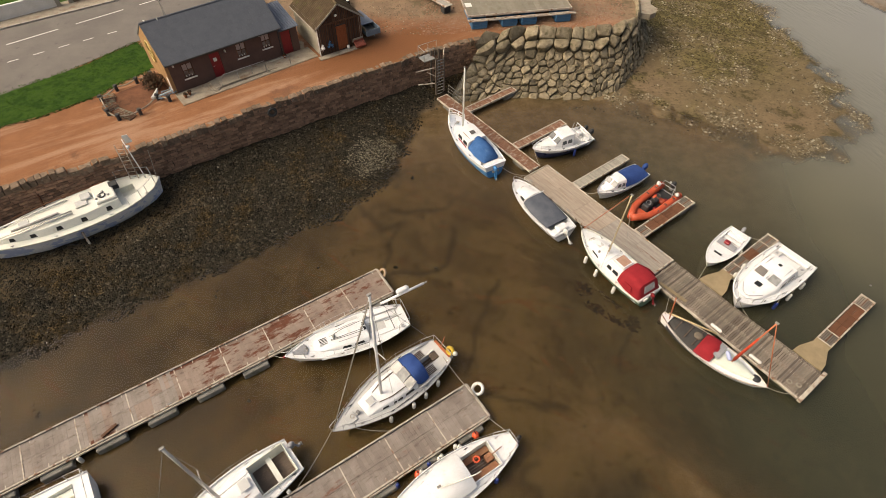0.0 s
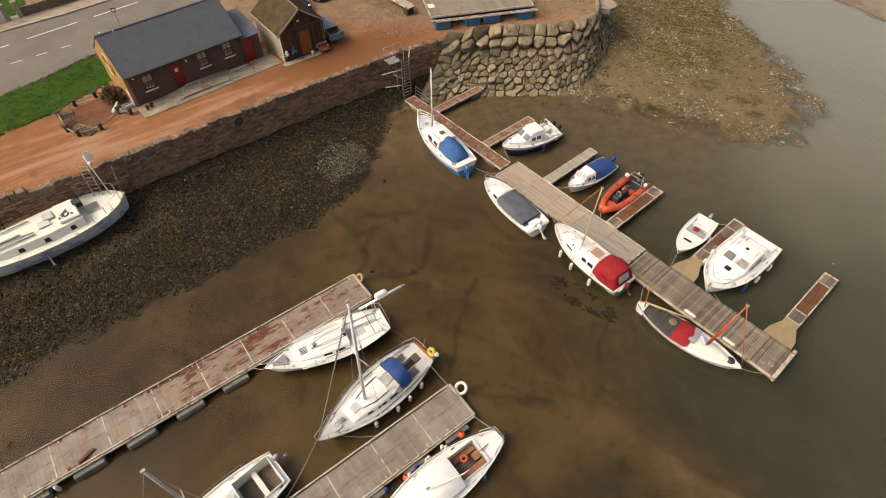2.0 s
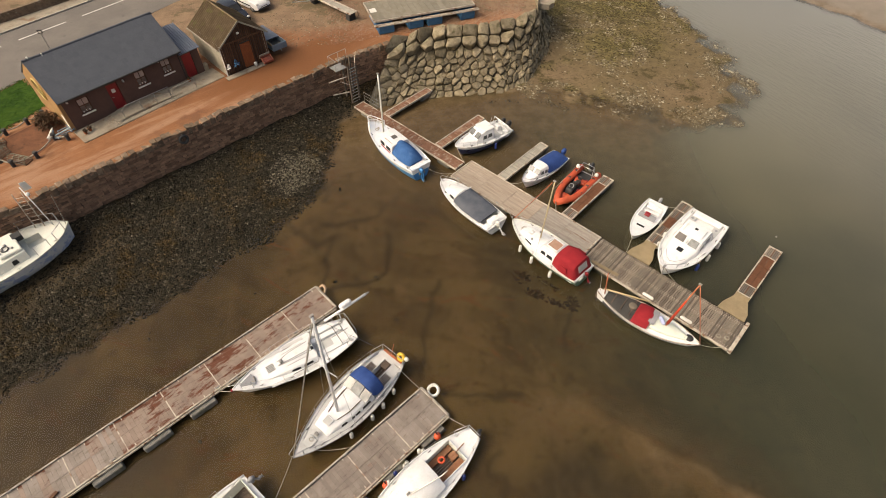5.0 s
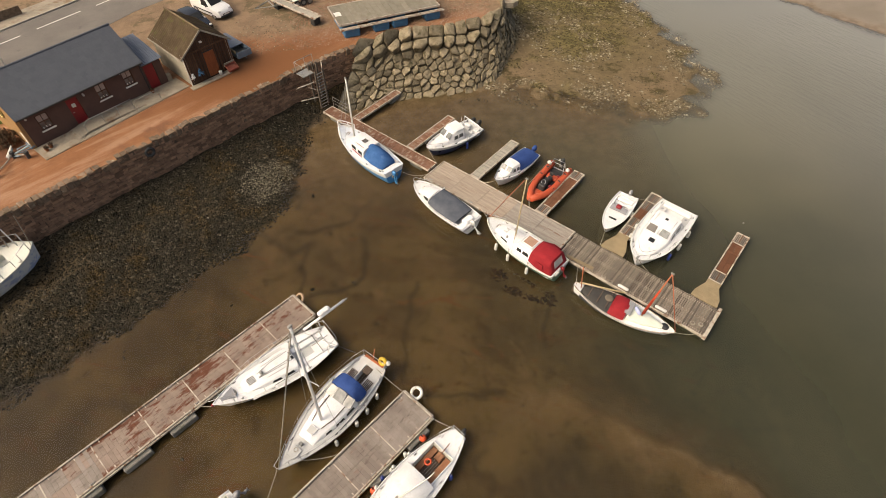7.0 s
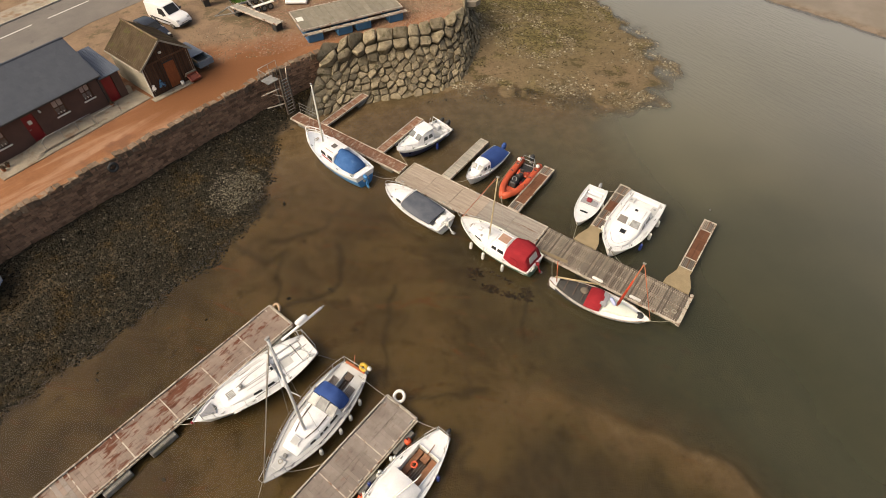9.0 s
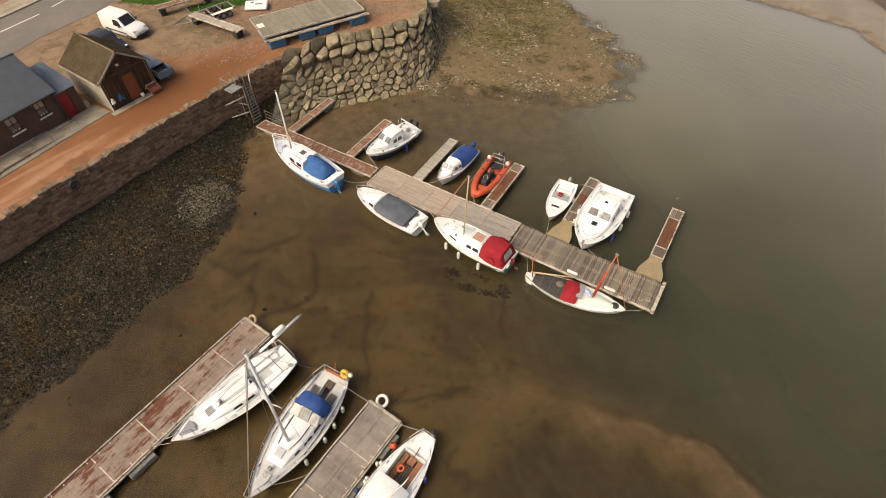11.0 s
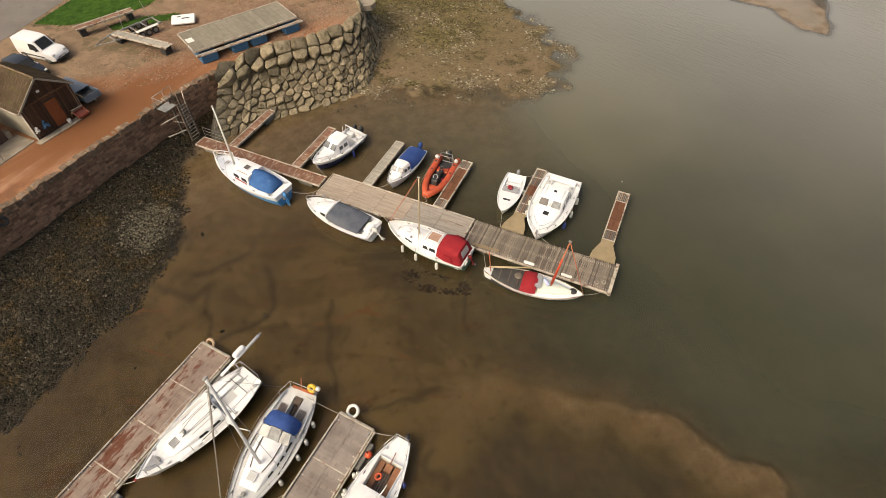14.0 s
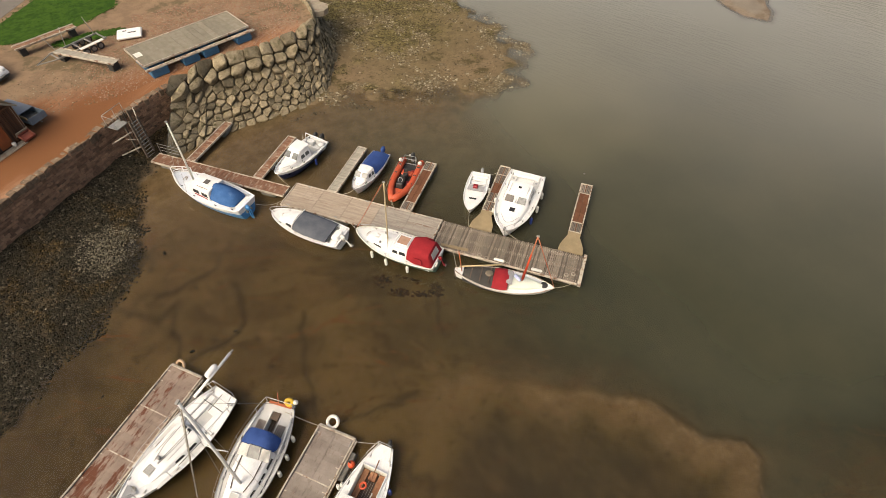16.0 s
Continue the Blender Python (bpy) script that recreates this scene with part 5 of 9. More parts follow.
def sailing_yacht_white():
    boat, L, m = boat_at("sailing_yacht", "white fibreglass sailing yacht with its mast lowered over the stern", (-8.22, 13.88), (-1.98, 16.68), "yacht", heel=3, z=0.12)
    h = Hull(L, 2.5, 0.78, 0.3, 0.60, 0.42, 1.9, 0.22, 0.02, 0.6, 0.42, -0.1)
    fittings(boat, h, 1)
    hull_parts(boat, h, [("bottom", ANTIFOUL, None, lambda u: 0.1, "dark antifouled bottom"), ("topside", GELCOAT, 0.1, None, "")], GELCOAT, 0.025)
    well = (-2.9, -1.05, 0.7)
    deck_part(boat, h, GELCOAT, well)
    well_part(boat, h, well, 0.26, GELCOAT, None, True, GELCOAT, 0.2, 0.32)
    part("cockpit_mat", new_box(-2.1, -1.1, -0.36, 0.36, h.free - 0.255, h.free - 0.235), DECKGREY, boat)
    for sd in (1, -1):
        for a, b in ((-0.8, 0.4), (0.5, 1.7)):
            q = [(a, 0.88), (b, 0.80 if b > 1 else 0.88), (b, 0.98 if b > 1 else 1.08), (a, 1.1)]
            part("nonslip_panel", plate([Vector((x, sd * y, h.top(h.u_of(x)) - 0.02)) for x, y in q], 0.008, Vector((0, 0, 1))), DECKPALE, boat)
    part("traveller", new_tube([(-2.45, -0.68, 0.84), (-2.45, 0.68, 0.84)], 0.02, 6), BLACK, boat)
    spot = trunk(boat, h, [(-1.0, 0.34), (-0.2, 0.34), (0.7, 0.28), (1.4, 0.16), (1.9, 0.02)], 0.42, GELCOAT, 0.8)
    side_windows(boat, spot, [(-0.7, -0.15), (0.0, 0.5)])
    part("companionway", plate([spot(-0.99, 1, 1.6), spot(-0.99, -1, 1.6), spot(-0.86, -1, 1.6), spot(-0.86, 1, 1.6)], 0.03, Vector((0, 0, 1))), GLASS, boat)
    part("sliding_hatch", plate([spot(-0.8, 1, 1.55), spot(-0.8, -1, 1.55), spot(-0.2, -1, 1.55), spot(-0.2, 1, 1.55)], 0.025, Vector((0, 0, 1))), DECKWHITE, boat)
    gh = part("hatch", new_box(1.1, 1.6, -0.24, 0.24, 0.98, 1.05, bevel=0.02), GELCOAT, boat)
    for i in range(5):
        part("bar", new_box(1.14, 1.56, -0.2 + 0.09 * i, -0.155 + 0.09 * i, 1.045, 1.06), BLACK, gh)
    for y in (-0.24, 0.2, 0.3):
        part("halyard", new_tube([(0.95, y * 0.5, 1.1), (0.2, y, 1.22), (-0.85, y * 1.2, 1.27)], 0.014, 5), BLACK, boat)
    part("mast_foot", new_tube([(0.75, 0, 1.1), (0.75, 0, 1.25)], 0.09, 10), GALV, boat, smooth=True)
    for y in (-0.5, 0.5):
        part("grab_rail", new_tube([spot(-0.6, math.copysign(1, y), 1.3) + Vector((0, 0, .03)), spot(0.6, math.copysign(1, y), 1.3) + Vector((0, 0, .03))], 0.016, 6), MOTORGREY, boat)
        part("track", new_tube([Vector((-0.9, y * 1.75, h.top(.35) + 0.0)), Vector((0.5, y * 1.7, h.top(.5) + 0.0))], 0.018, 5), BLACK, boat)
    part("foredeck_pad", prism(bmesh.new(), [(2.3, 0.36), (3.0, 0.06), (3.0, -0.06), (2.3, -0.36)], 0.955, 0.99), MOTORGREY, boat)
    for s in (1, -1):
        part("winch", new_tube([(-1.25, s * 0.78, 0.76), (-1.25, s * 0.78, 0.92)], 0.06, 10, 0.05), STEEL, boat, smooth=True)
        part("cleat", new_box(-3.0, -2.85, s * 0.6 - 0.02, s * 0.6 + 0.02, 0.76, 0.82), STEEL, boat)
    rails(boat, h, stanchions=(-1.4, -0.2, 1.0))
    part("tiller", new_tube([(-3.1, 0, 0.95), (-2.1, 0.1, 1.0)], 0.025, 6), GALV, boat)
    part("stowed_boom", new_tube([(-2.2, -0.92, 1.25), (-4.9, -1.0, 1.6)], 0.075, 10), GELCOAT, boat, "white boom lashed out over the quarter", smooth=True)
    part("boom_end", capsule(bmesh.new(), (-4.92, -1.0, 1.6), (-5.05, -1.0, 1.62), 0.05, 8), GALV, boat, smooth=True)
    part("crutch", new_tube([(-3.1, -0.7, 0.7), (-3.1, -0.95, 1.32)], 0.03, 6), STEEL, boat)
    part("life_raft_canister", capsule(bmesh.new(), (-3.85, -1.1, 1.58), (-3.4, -1.08, 1.54), 0.17, 12), GELCOAT, boat, "white canister on the stern", smooth=True)
    part("red_bow_guard", new_box(L / 2 - 0.03, L / 2 + 0.09, -0.07, 0.07, 0.88, 1.02, bevel=0.03), RED, boat)
    part("keel", new_box(-1.0, 0.6, -0.09, 0.09, -0.55, -0.1, bevel=0.03), ANTIFOUL, boat)


def sailing_yacht_hooded():
    boat, L, m = boat_at("sailing_yacht", "white sailing yacht with blue sprayhood and stepped mast", (-5.25, 9.98), (-0.02, 14.55), "yacht", heel=-5, z=0.12)
    h = Hull(L, 2.45, 0.82, 0.3, 0.62, 0.42, 1.9, 0.25, 0.02, 0.6, 0.42, -0.1)
    fittings(boat, h, 2)
    hull_parts(boat, h, [("bottom", ANTIFOUL, None, lambda u: 0.1, "dark antifouled bottom"), ("topside", GELCOAT, 0.1, 0.16, ""), ("stripe", NAVY, lambda u: h.top(u) - 0.16, lambda u: h.top(u) - 0.12, "thin dark stripe"), ("upper_strake", GELCOAT, lambda u: h.top(u) - 0.12, None, "")], MOTORGREY, 0.02)
    well = (-3.0, -1.15, 0.24)
    deck_part(boat, h, DECKPALE, well)
    well_part(boat, h, well, 0.42, DECKWHITE, TEAKDARK, False)
    for s in (1, -1):
        for i in range(5):
            y = s * (0.34 + 0.085 * i)
            part("seat_slat", new_box(-2.45, -1.55, y - 0.025, y + 0.025, 0.80, 0.835), TEAKDARK, boat)
        part("coaming", new_tube([(-2.95, s * 0.84, 0.86), (-1.9, s * 0.93, 0.92), (-1.1, s * 0.93, 0.95)], 0.05, 7), GELCOAT, boat, smooth=True)
    part("bridge_deck", new_box(-3.02, -2.6, -0.2, 0.2, 0.72, 0.84, bevel=0.02), TEAKDARK, boat)
    spot = trunk(boat, h, [(-1.1, 0.42), (0.2, 0.38), (1.2, 0.30), (1.75, 0.06)], 0.38, GELCOAT, 0.85)
    side_windows(boat, spot, [(-0.85, -0.3), (-0.15, 0.4), (0.65, 1.0)], material=GLASS)
    part("coach_roof_panel", plate([spot(-0.35, 1, 1.12), spot(0.5, 1, 1.2), spot(0.5, -1, 1.2), spot(-0.35, -1, 1.12)], 0.03, Vector((0, 0, 1))), DECKGREY, boat)
    hatch(boat, 1.28, 0, 1.22, 0.45, 0.45, DECKGREY)
    part("anchor_well", new_box(2.2, 2.75, -0.25, 0.25, 0.98, 1.03, bevel=0.02), DECKGREY, boat)
    for s in (1, -1):
        part("handrail", new_tube([spot(-0.75, s, 1.25) + Vector((0, 0, .05)), spot(0.3, s, 1.25) + Vector((0, 0, .05)), spot(0.95, s, 1.4) + Vector((0, 0, .05))], 0.022, 6), TEAKDARK, boat, smooth=True)
        part("toe_line", new_tube([Vector((h.x(u), s * (h.half(u) - 0.17), h.top(u) - 0.02)) for u in (.2, .35, .5, .65, .8, .9)], 0.014, 5), MOTORGREY, boat)
        part("genoa_track", new_tube([Vector((-0.9, s * 1.0, h.top(.38) + .01)), Vector((0.4, s * 0.98, h.top(.52) + .01))], 0.02, 5), BLACK, boat)
    part("windlass", new_box(1.95, 2.12, -0.1, 0.1, 1.0, 1.14, bevel=0.03), GALV, boat)
    hood(boat, [-1.75, -1.55, -1.25, -1.02], [0.86, 0.90, 0.90, 0.84], [1.12, 1.12, 1.16, 1.34], [1.74, 1.82, 1.80, 1.68], BLUECANVAS, "sprayhood", "blue canvas sprayhood")
    for y0, y1 in ((-0.78, -0.32), (-0.26, 0.26), (0.32, 0.78)):
        part("sprayhood_window", plate([(-1.0, y1 * 0.92, 1.64 - 0.12 * abs(y1 + y0)), (-1.0, y0 * 0.92, 1.64 - 0.12 * abs(y1 + y0)), (-0.52, y0, 1.26), (-0.52, y1, 1.26)], 0.015, Vector((1, 0, 1))), SCREEN, boat, "clear vinyl pane")
    for y in (-0.29, 0.29, -0.82, 0.82):
        part("window_frame", new_tube([(-1.0, y * 0.92, 1.66 - 0.1 * abs(y)), (-0.5, y, 1.26)], 0.03, 6), MOTORGREY, boat)
    rails(boat, h, stanchions=(-1.2, 0.1, 1.3))
    o, d, top = mast(boat, 0.62, 1.2, 8.9, GELCOAT, 0.075, heel=-1.5, spreaders=(0.5,), boom=0, stays=((L / 2, 0, 1.08), (-L / 2, 0, 0.85), (0.5, 1.1, 0.85), (0.5, -1.1, 0.85)))
    part("furled_genoa", new_tube([top - d * 0.3, Vector((L / 2 - 0.02, 0, 1.2))], 0.026, 7), ROPE, boat, "furled sail on the forestay", smooth=True)
    for s in (1, -1):
        part("winch", new_tube([(-1.4, s * 0.86, 0.8), (-1.4, s * 0.86, 0.98)], 0.06, 10, 0.05), STEEL, boat, smooth=True)
    part("horseshoe_buoy", ring(bmesh.new(), (0, 0, 0), 0.17, 0.10, pose(-L / 2 - 0.05, 0.45, 1.2, 0, 60, 0)), YELLOW, boat, "yellow horseshoe buoy", smooth=True)
    part("danbuoy", capsule(bmesh.new(), (-L / 2 - 0.2, 0.62, 1.0), (-L / 2 - 0.1, 0.78, 1.3), 0.13, 10), FENDER, boat, "pale float on the stern rail", smooth=True)
    part("flagstaff", new_tube([(-L / 2 + 0.1, -0.1, 0.85), (-L / 2 - 0.2, -0.2, 1.6)], 0.022, 6), WOODORANGE, boat)
    part("stern_seat", new_box(-L / 2 + 0.02, -L / 2 + 0.16, -0.6, 0.6, 0.9, 0.94, bevel=0.01), WOODORANGE, boat)
    outboard(boat, -L / 2 - 0.05, 0.5, 0.7, DECKGREY, 0.6)
    part("keel", new_box(-1.0, 0.6, -0.09, 0.09, -0.55, -0.1, bevel=0.03), ANTIFOUL, boat)
    for x in (-2.1, -1.2, -0.4, 0.9):
        fender(x, h.half(h.u_of(x)) + 0.09, 0.45, m=m)


def motor_sailer():
    boat, L, m = boat_at("motor_sailer", "white motor sailer with dark open cockpit beside the jetty", (-11.9, 4.8), (-6.95, 9.0), "yacht", heel=-3, z=0.08)
    h = Hull(L, 2.35, 0.8, 0.3, 0.72, 0.42, 2.0, 0.3, 0.03, 0.5)
    fittings(boat, h, 3)
    hull_parts(boat, h, [("bottom", ANTIFOUL, None, lambda u: 0.1, "dark bottom"), ("topside", CREAM, 0.1, None, "")], GELCOAT, 0.05)
    well = (-3.0, -1.25, 0.72)
    deck_part(boat, h, GELCOAT, well)
    well_part(boat, h, well, 0.55, CREAM, TEAKDARK, False)
    part("thwart", new_box(-2.3, -2.05, -0.7, 0.7, 0.55, 0.6), CREAM, boat)
    part("coaming", ring_rect(-3.05, -1.2, 0.78, 0.8, 0.98, 0.05), CREAM, boat)
    spot = trunk(boat, h, [(-1.25, 0.5), (-0.4, 0.46), (0.4, 0.36), (1.0, 0.3), (1.6, 0.04)], 0.36, GELCOAT, 0.82)
    side_windows(boat, spot, [(-1.0, -0.45), (-0.25, 0.3)])
    hatch(boat, -0.85, 0, 1.42, 0.5, 0.55, DECKGREY)
    part("grab_rail", new_tube([spot(-0.9, 1, 1.3) + Vector((0, 0, .03)), spot(0.4, 1, 1.3) + Vector((0, 0, .03))], 0.02, 6), TEAK, boat)
    mast(boat, 0.15, 1.3, 7.0, r=0.075, spreaders=(0.42,), stays=((L / 2, 0, 1.1), (0, -1.1, 0.8), (0, 1.1, 0.8)))
    part("stowed_boom", new_tube([(0.2, -0.06, 1.9), (-1.3, 0.3, 3.0)], 0.04, 7), GELCOAT, boat)
    rails(boat, h, pushpit=False, stanchions=(-2.0, -0.7, 0.6))
    outboard(boat, -L / 2 - 0.05, -0.4, 0.75, MOTORGREY, 0.75, 25)
    fender(-2.2, 1.22, 0.4, m=m)


def ring_rect(x0, x1, w, z0, z1, t):
    bm = bmesh.new()
    for a in ((x0, x1, w - t, w), (x0, x1, -w, -w + t), (x0, x0 + t, -w + t + .003, w - t - .003), (x1 - t, x1, -w + t + .003, w - t - .003)):
        box(bm, a[0], a[1], a[2], a[3], z0, z1, bevel=0.015)
    return bm


def sloop_by_jetty():
    boat, L, m = boat_at("sailing_boat", "white sailing boat with wooden cockpit moored outside the jetty", (-2.9, 5.6), (3.35, 9.72), "yacht", heel=-2, z=0.06)
    h = Hull(L, 2.2, 0.72, 0.3, 0.32, 0.5, 2.0, 0.25, 0.06, 0.7)
    fittings(boat, h, 4)
    hull_parts(boat, h, [("bottom", ANTIFOUL, None, lambda u: 0.08, "dark bottom"), ("topside", GELCOAT, 0.08, None, "")], GELCOAT, 0.03)
    well = (-2.55, -0.6, 0.6)
    deck_part(boat, h, GELCOAT, well)
    well_part(boat, h, well, 0.5, CREAM, TEAKDARK, True, TEAK, 0.26, 0.3)
    part("engine_box", new_box(-2.5, -2.1, -0.18, 0.18, 0.3, 0.56, bevel=0.02), TEAK, boat)
    part("coaming", ring_rect(-2.62, -0.6, 0.66, 0.70, 0.84, 0.05), GELCOAT, boat)
    spot = trunk(boat, h, [(-0.7, 0.45), (0.2, 0.45), (1.2, 0.36), (2.1, 0.05)], 0.30, GELCOAT, 0.9)
    side_windows(boat, spot, [(-0.3, 0.3), (0.5, 1.0)])
    hood(boat, [-1.0, -0.55, 0.2, 0.9], [0.85, 0.88, 0.86, 0.7], [0.92, 0.95, 1.0, 1.0], [1.22, 1.38, 1.36, 1.24], GELCOAT, "cover", "white cover over the cabin")
    part("lifebuoy", ring(bmesh.new(), (0, 0, 0), 0.14, 0.05, pose(-1.7, -0.18, 0.78, 10, 0, 0)), BUOYORANGE, boat, "orange lifebuoy", smooth=True)
    mast(boat, 0.5, 1.0, 0.35, WOODPALE, r=0.05)
    part("boom", new_tube([(0.5, 0.1, 1.45), (-1.1, 0.5, 1.55), (-1.35, 0.55, 1.75)], 0.03, 8), ALU, boat, smooth=True)
    part("tiller", new_tube([(-3.0, 0, 0.85), (-2.1, 0.08, 0.95)], 0.025, 6), TEAK, boat)
    rails(boat, h, stanchions=(-1.9, -0.4))
    outboard(boat, -L / 2 - 0.1, 0.1, 0.7, BLACK, 0.6)
    part("keel", new_box(-1.2, 0.6, -0.08, 0.08, -0.5, -0.1, bevel=0.03), ANTIFOUL, boat)
    for x, y, k in ((-2.0, 1, FENDERBLUE), (-0.3, -1, FENDER), (-1.4, -1, FENDERBLUE), (0.7, -1, FENDER)):
        fender(x, y * (h.half(h.u_of(x)) + 0.1), 0.42, k if y > 0 else FENDER, m=m, label="white and blue fender hanging on a boat's side")


def cushioned_boat():
    boat, L, m = boat_at("sailing_boat", "cream-decked boat moored close under the inshore jetty", (-21.6, 3.3), (-15.7, 7.45), "yacht", heel=0, z=0.05)
    h = Hull(L, 2.3, 0.8, 0.3, 0.78, 0.45, 2.0, 0.25, 0.05, 0.5)
    hull_parts(boat, h, [("bottom", ANTIFOUL, None, lambda u: 0.1, "dark bottom"), ("topside", GELCOAT, 0.1, None, "")], GELCOAT, 0.04)
    well = (-2.9, -0.9, 0.7)
    deck_part(boat, h, GELCOAT, well)
    well_part(boat, h, well, 0.5, CREAM, None, True, CREAM, 0.3, 0.38)
    spot = trunk(boat, h, [(-0.9, 0.45), (0.8, 0.4), (1.9, 0.05)], 0.36, CREAM, 0.85)
    side_windows(boat, spot, [(-0.6, 0.0), (0.2, 0.7)])
    hatch(boat, 0.3, 0, 1.28, 0.5, 0.5)
    rails(boat, h, stanchions=(-1.0, 0.4))
    mast(boat, 0.9, 1.15, 6.5, stays=((L / 2, 0, 1.0),))


def aground_hulk():
    boat, L, m = boat_at("old_yacht", "large old white yacht aground, hull paint flaked to patchy blue", (-27.9, 20.3), (-19.15, 26.75), "yacht", heel=-3, z=0.32, group="")
    h = Hull(L, 3.35, 1.5, 0.5, 0.20, 0.46, 2.2, 0.25, 0.14, 1.2, 0.36, 0.3, canoe=True)
    fittings(boat, h, 9)
    hull_parts(boat, h, [("bottom", ANTIFOUL, None, lambda u: 0.05, "dark weedy bottom"), ("topside", OLDPAINT, 0.05, 0.12, "flaking blue and white topsides"), ("bulwark", CREAM, lambda u: h.top(u) - 0.12, None, "")], CREAM, 0.04)
    well = (-4.1, -3.25, 0.45)
    deck_part(boat, h, CREAM, well)
    well_part(boat, h, well, 0.4, CREAM, None, False)
    spot = trunk(boat, h, [(-3.0, 0.55), (-1.0, 0.55), (1.5, 0.48), (3.6, 0.40), (4.2, 0.04)], 0.45, CREAM, 1.25, 0.12, 0.1)
    side_windows(boat, spot, [(-2.45, -2.1), (-0.95, -0.6), (0.45, 0.8), (1.85, 2.2), (2.95, 3.25)], 0.25, 0.9, GLASS)
    part("doghouse", new_box(-3.0, -1.8, -0.85, 0.85, 2.0, 2.23, bevel=0.06), CREAM, boat)
    part("doghouse_window", new_box(-3.02, -2.99, -0.5, 0.5, 1.98, 2.16), GLASS, boat)
    hatch(boat, -1.0, 0.2, 2.12, 0.7, 0.6, DECKGREY, rim=CREAM)
    part("life_raft", new_box(-1.7, -1.1, -0.5, 0.1, 2.11, 2.27, bevel=0.05), DECKGREY, boat)
    hatch(boat, 2.2, 0, 2.08, 0.6, 0.6, DECKGREY, rim=CREAM)
    hatch(boat, 4.6, 0.1, 1.62, 0.6, 0.5, DECKGREY, rim=CREAM)
    for y, z in ((0.55, 2.15), (-0.55, 2.15), (0.75, 2.11)):
        part("spar", new_tube([(-0.4, y, z), (3.6, y * 0.8, z - 0.02)], 0.045, 7), ALU, boat, "bare spar lashed on the cabin roof", smooth=True)
    part("deck_plank", new_box(0.3, 2.9, 0.2, 0.32, 2.11, 2.17), GALV, boat)
    part("companionway", new_box(-3.35, -2.85, -0.62, -0.12, 1.9, 2.25, bevel=0.02), BLACK, boat, "dark open companionway")
    part("teak_rail", new_tube([(-2.6, -1.05, 2.08), (0.8, -1.1, 2.04), (2.6, -0.98, 2.02)], 0.03, 6), TEAK, boat)
    for x, y, r in ((-2.1, 0.3, 0.12), (-2.35, 0.05, 0.1), (-1.9, 0.5, 0.09), (-2.6, 0.5, 0.08)):
        part("deck_gear", ball(bmesh.new(), (x, y, 2.26), r, 2, 0.7), GALV, boat, smooth=True)
    part("coiled_hose", ring(bmesh.new(), (-2.25, 0.35, 2.27), 0.2, 0.03), BLACK, boat, smooth=True)
    rails(boat, h, pulpit=False, stanchions=(-4.2, -3.4), hgt=0.7, r=0.022)
    lad = part("ladder", new_tube([(-4.6, -0.75, 1.55), (-4.75, -1.35, 3.95)], 0.03, 6), FRAMEWOOD, boat, "leaning metal ladder")
    part("stile", new_tube([(-4.15, -0.95, 1.55), (-4.3, -1.55, 3.95)], 0.03, 6), FRAMEWOOD, lad)
    for i in range(8):
        f = 0.1 + i * 0.11
        part("rung", new_tube([(-4.6 - .15 * f, -0.75 - .6 * f, 1.55 + 2.4 * f), (-4.15 - .15 * f, -0.95 - .6 * f, 1.55 + 2.4 * f)], 0.02, 5), FRAMEWOOD, lad)
    part("radar_pole", new_tube([(-5.0, -0.45, 1.55), (-4.85, -0.95, 4.6)], 0.035, 7), GELCOAT, boat, smooth=True)
    part("radar_dome", new_tube([(-4.95, -0.8, 4.0), (-4.95, -0.8, 4.12)], 0.12, 12), GELCOAT, boat, smooth=True)
    part("vane", plate([(-5.35, -0.95, 4.2), (-4.95, -1.05, 4.15), (-4.92, -1.1, 4.75), (-5.25, -1.0, 4.77)], 0.015), WHITE, boat, "white wind vane blade")
    part("legs_prop", new_tube([(-0.3, 1.60, 1.2), (-0.3, 2.2, -0.5)], 0.07, 7), FRAMEWOOD, boat, "timber leg propping the hull")
    part("legs_prop", new_tube([(1.0, -1.55, 1.5), (0.9, -1.75, 2.4)], 0.06, 7), RUST, boat, "rusty iron prop")
    part("outrigger", new_tube([(-5.2, 1.0, 0.2), (-5.7, 1.9, 0.1)], 0.03, 6), GALV, boat)


sailing_yacht_white()
sailing_yacht_hooded()
motor_sailer()
sloop_by_jetty()
cushioned_boat()
aground_hulk()


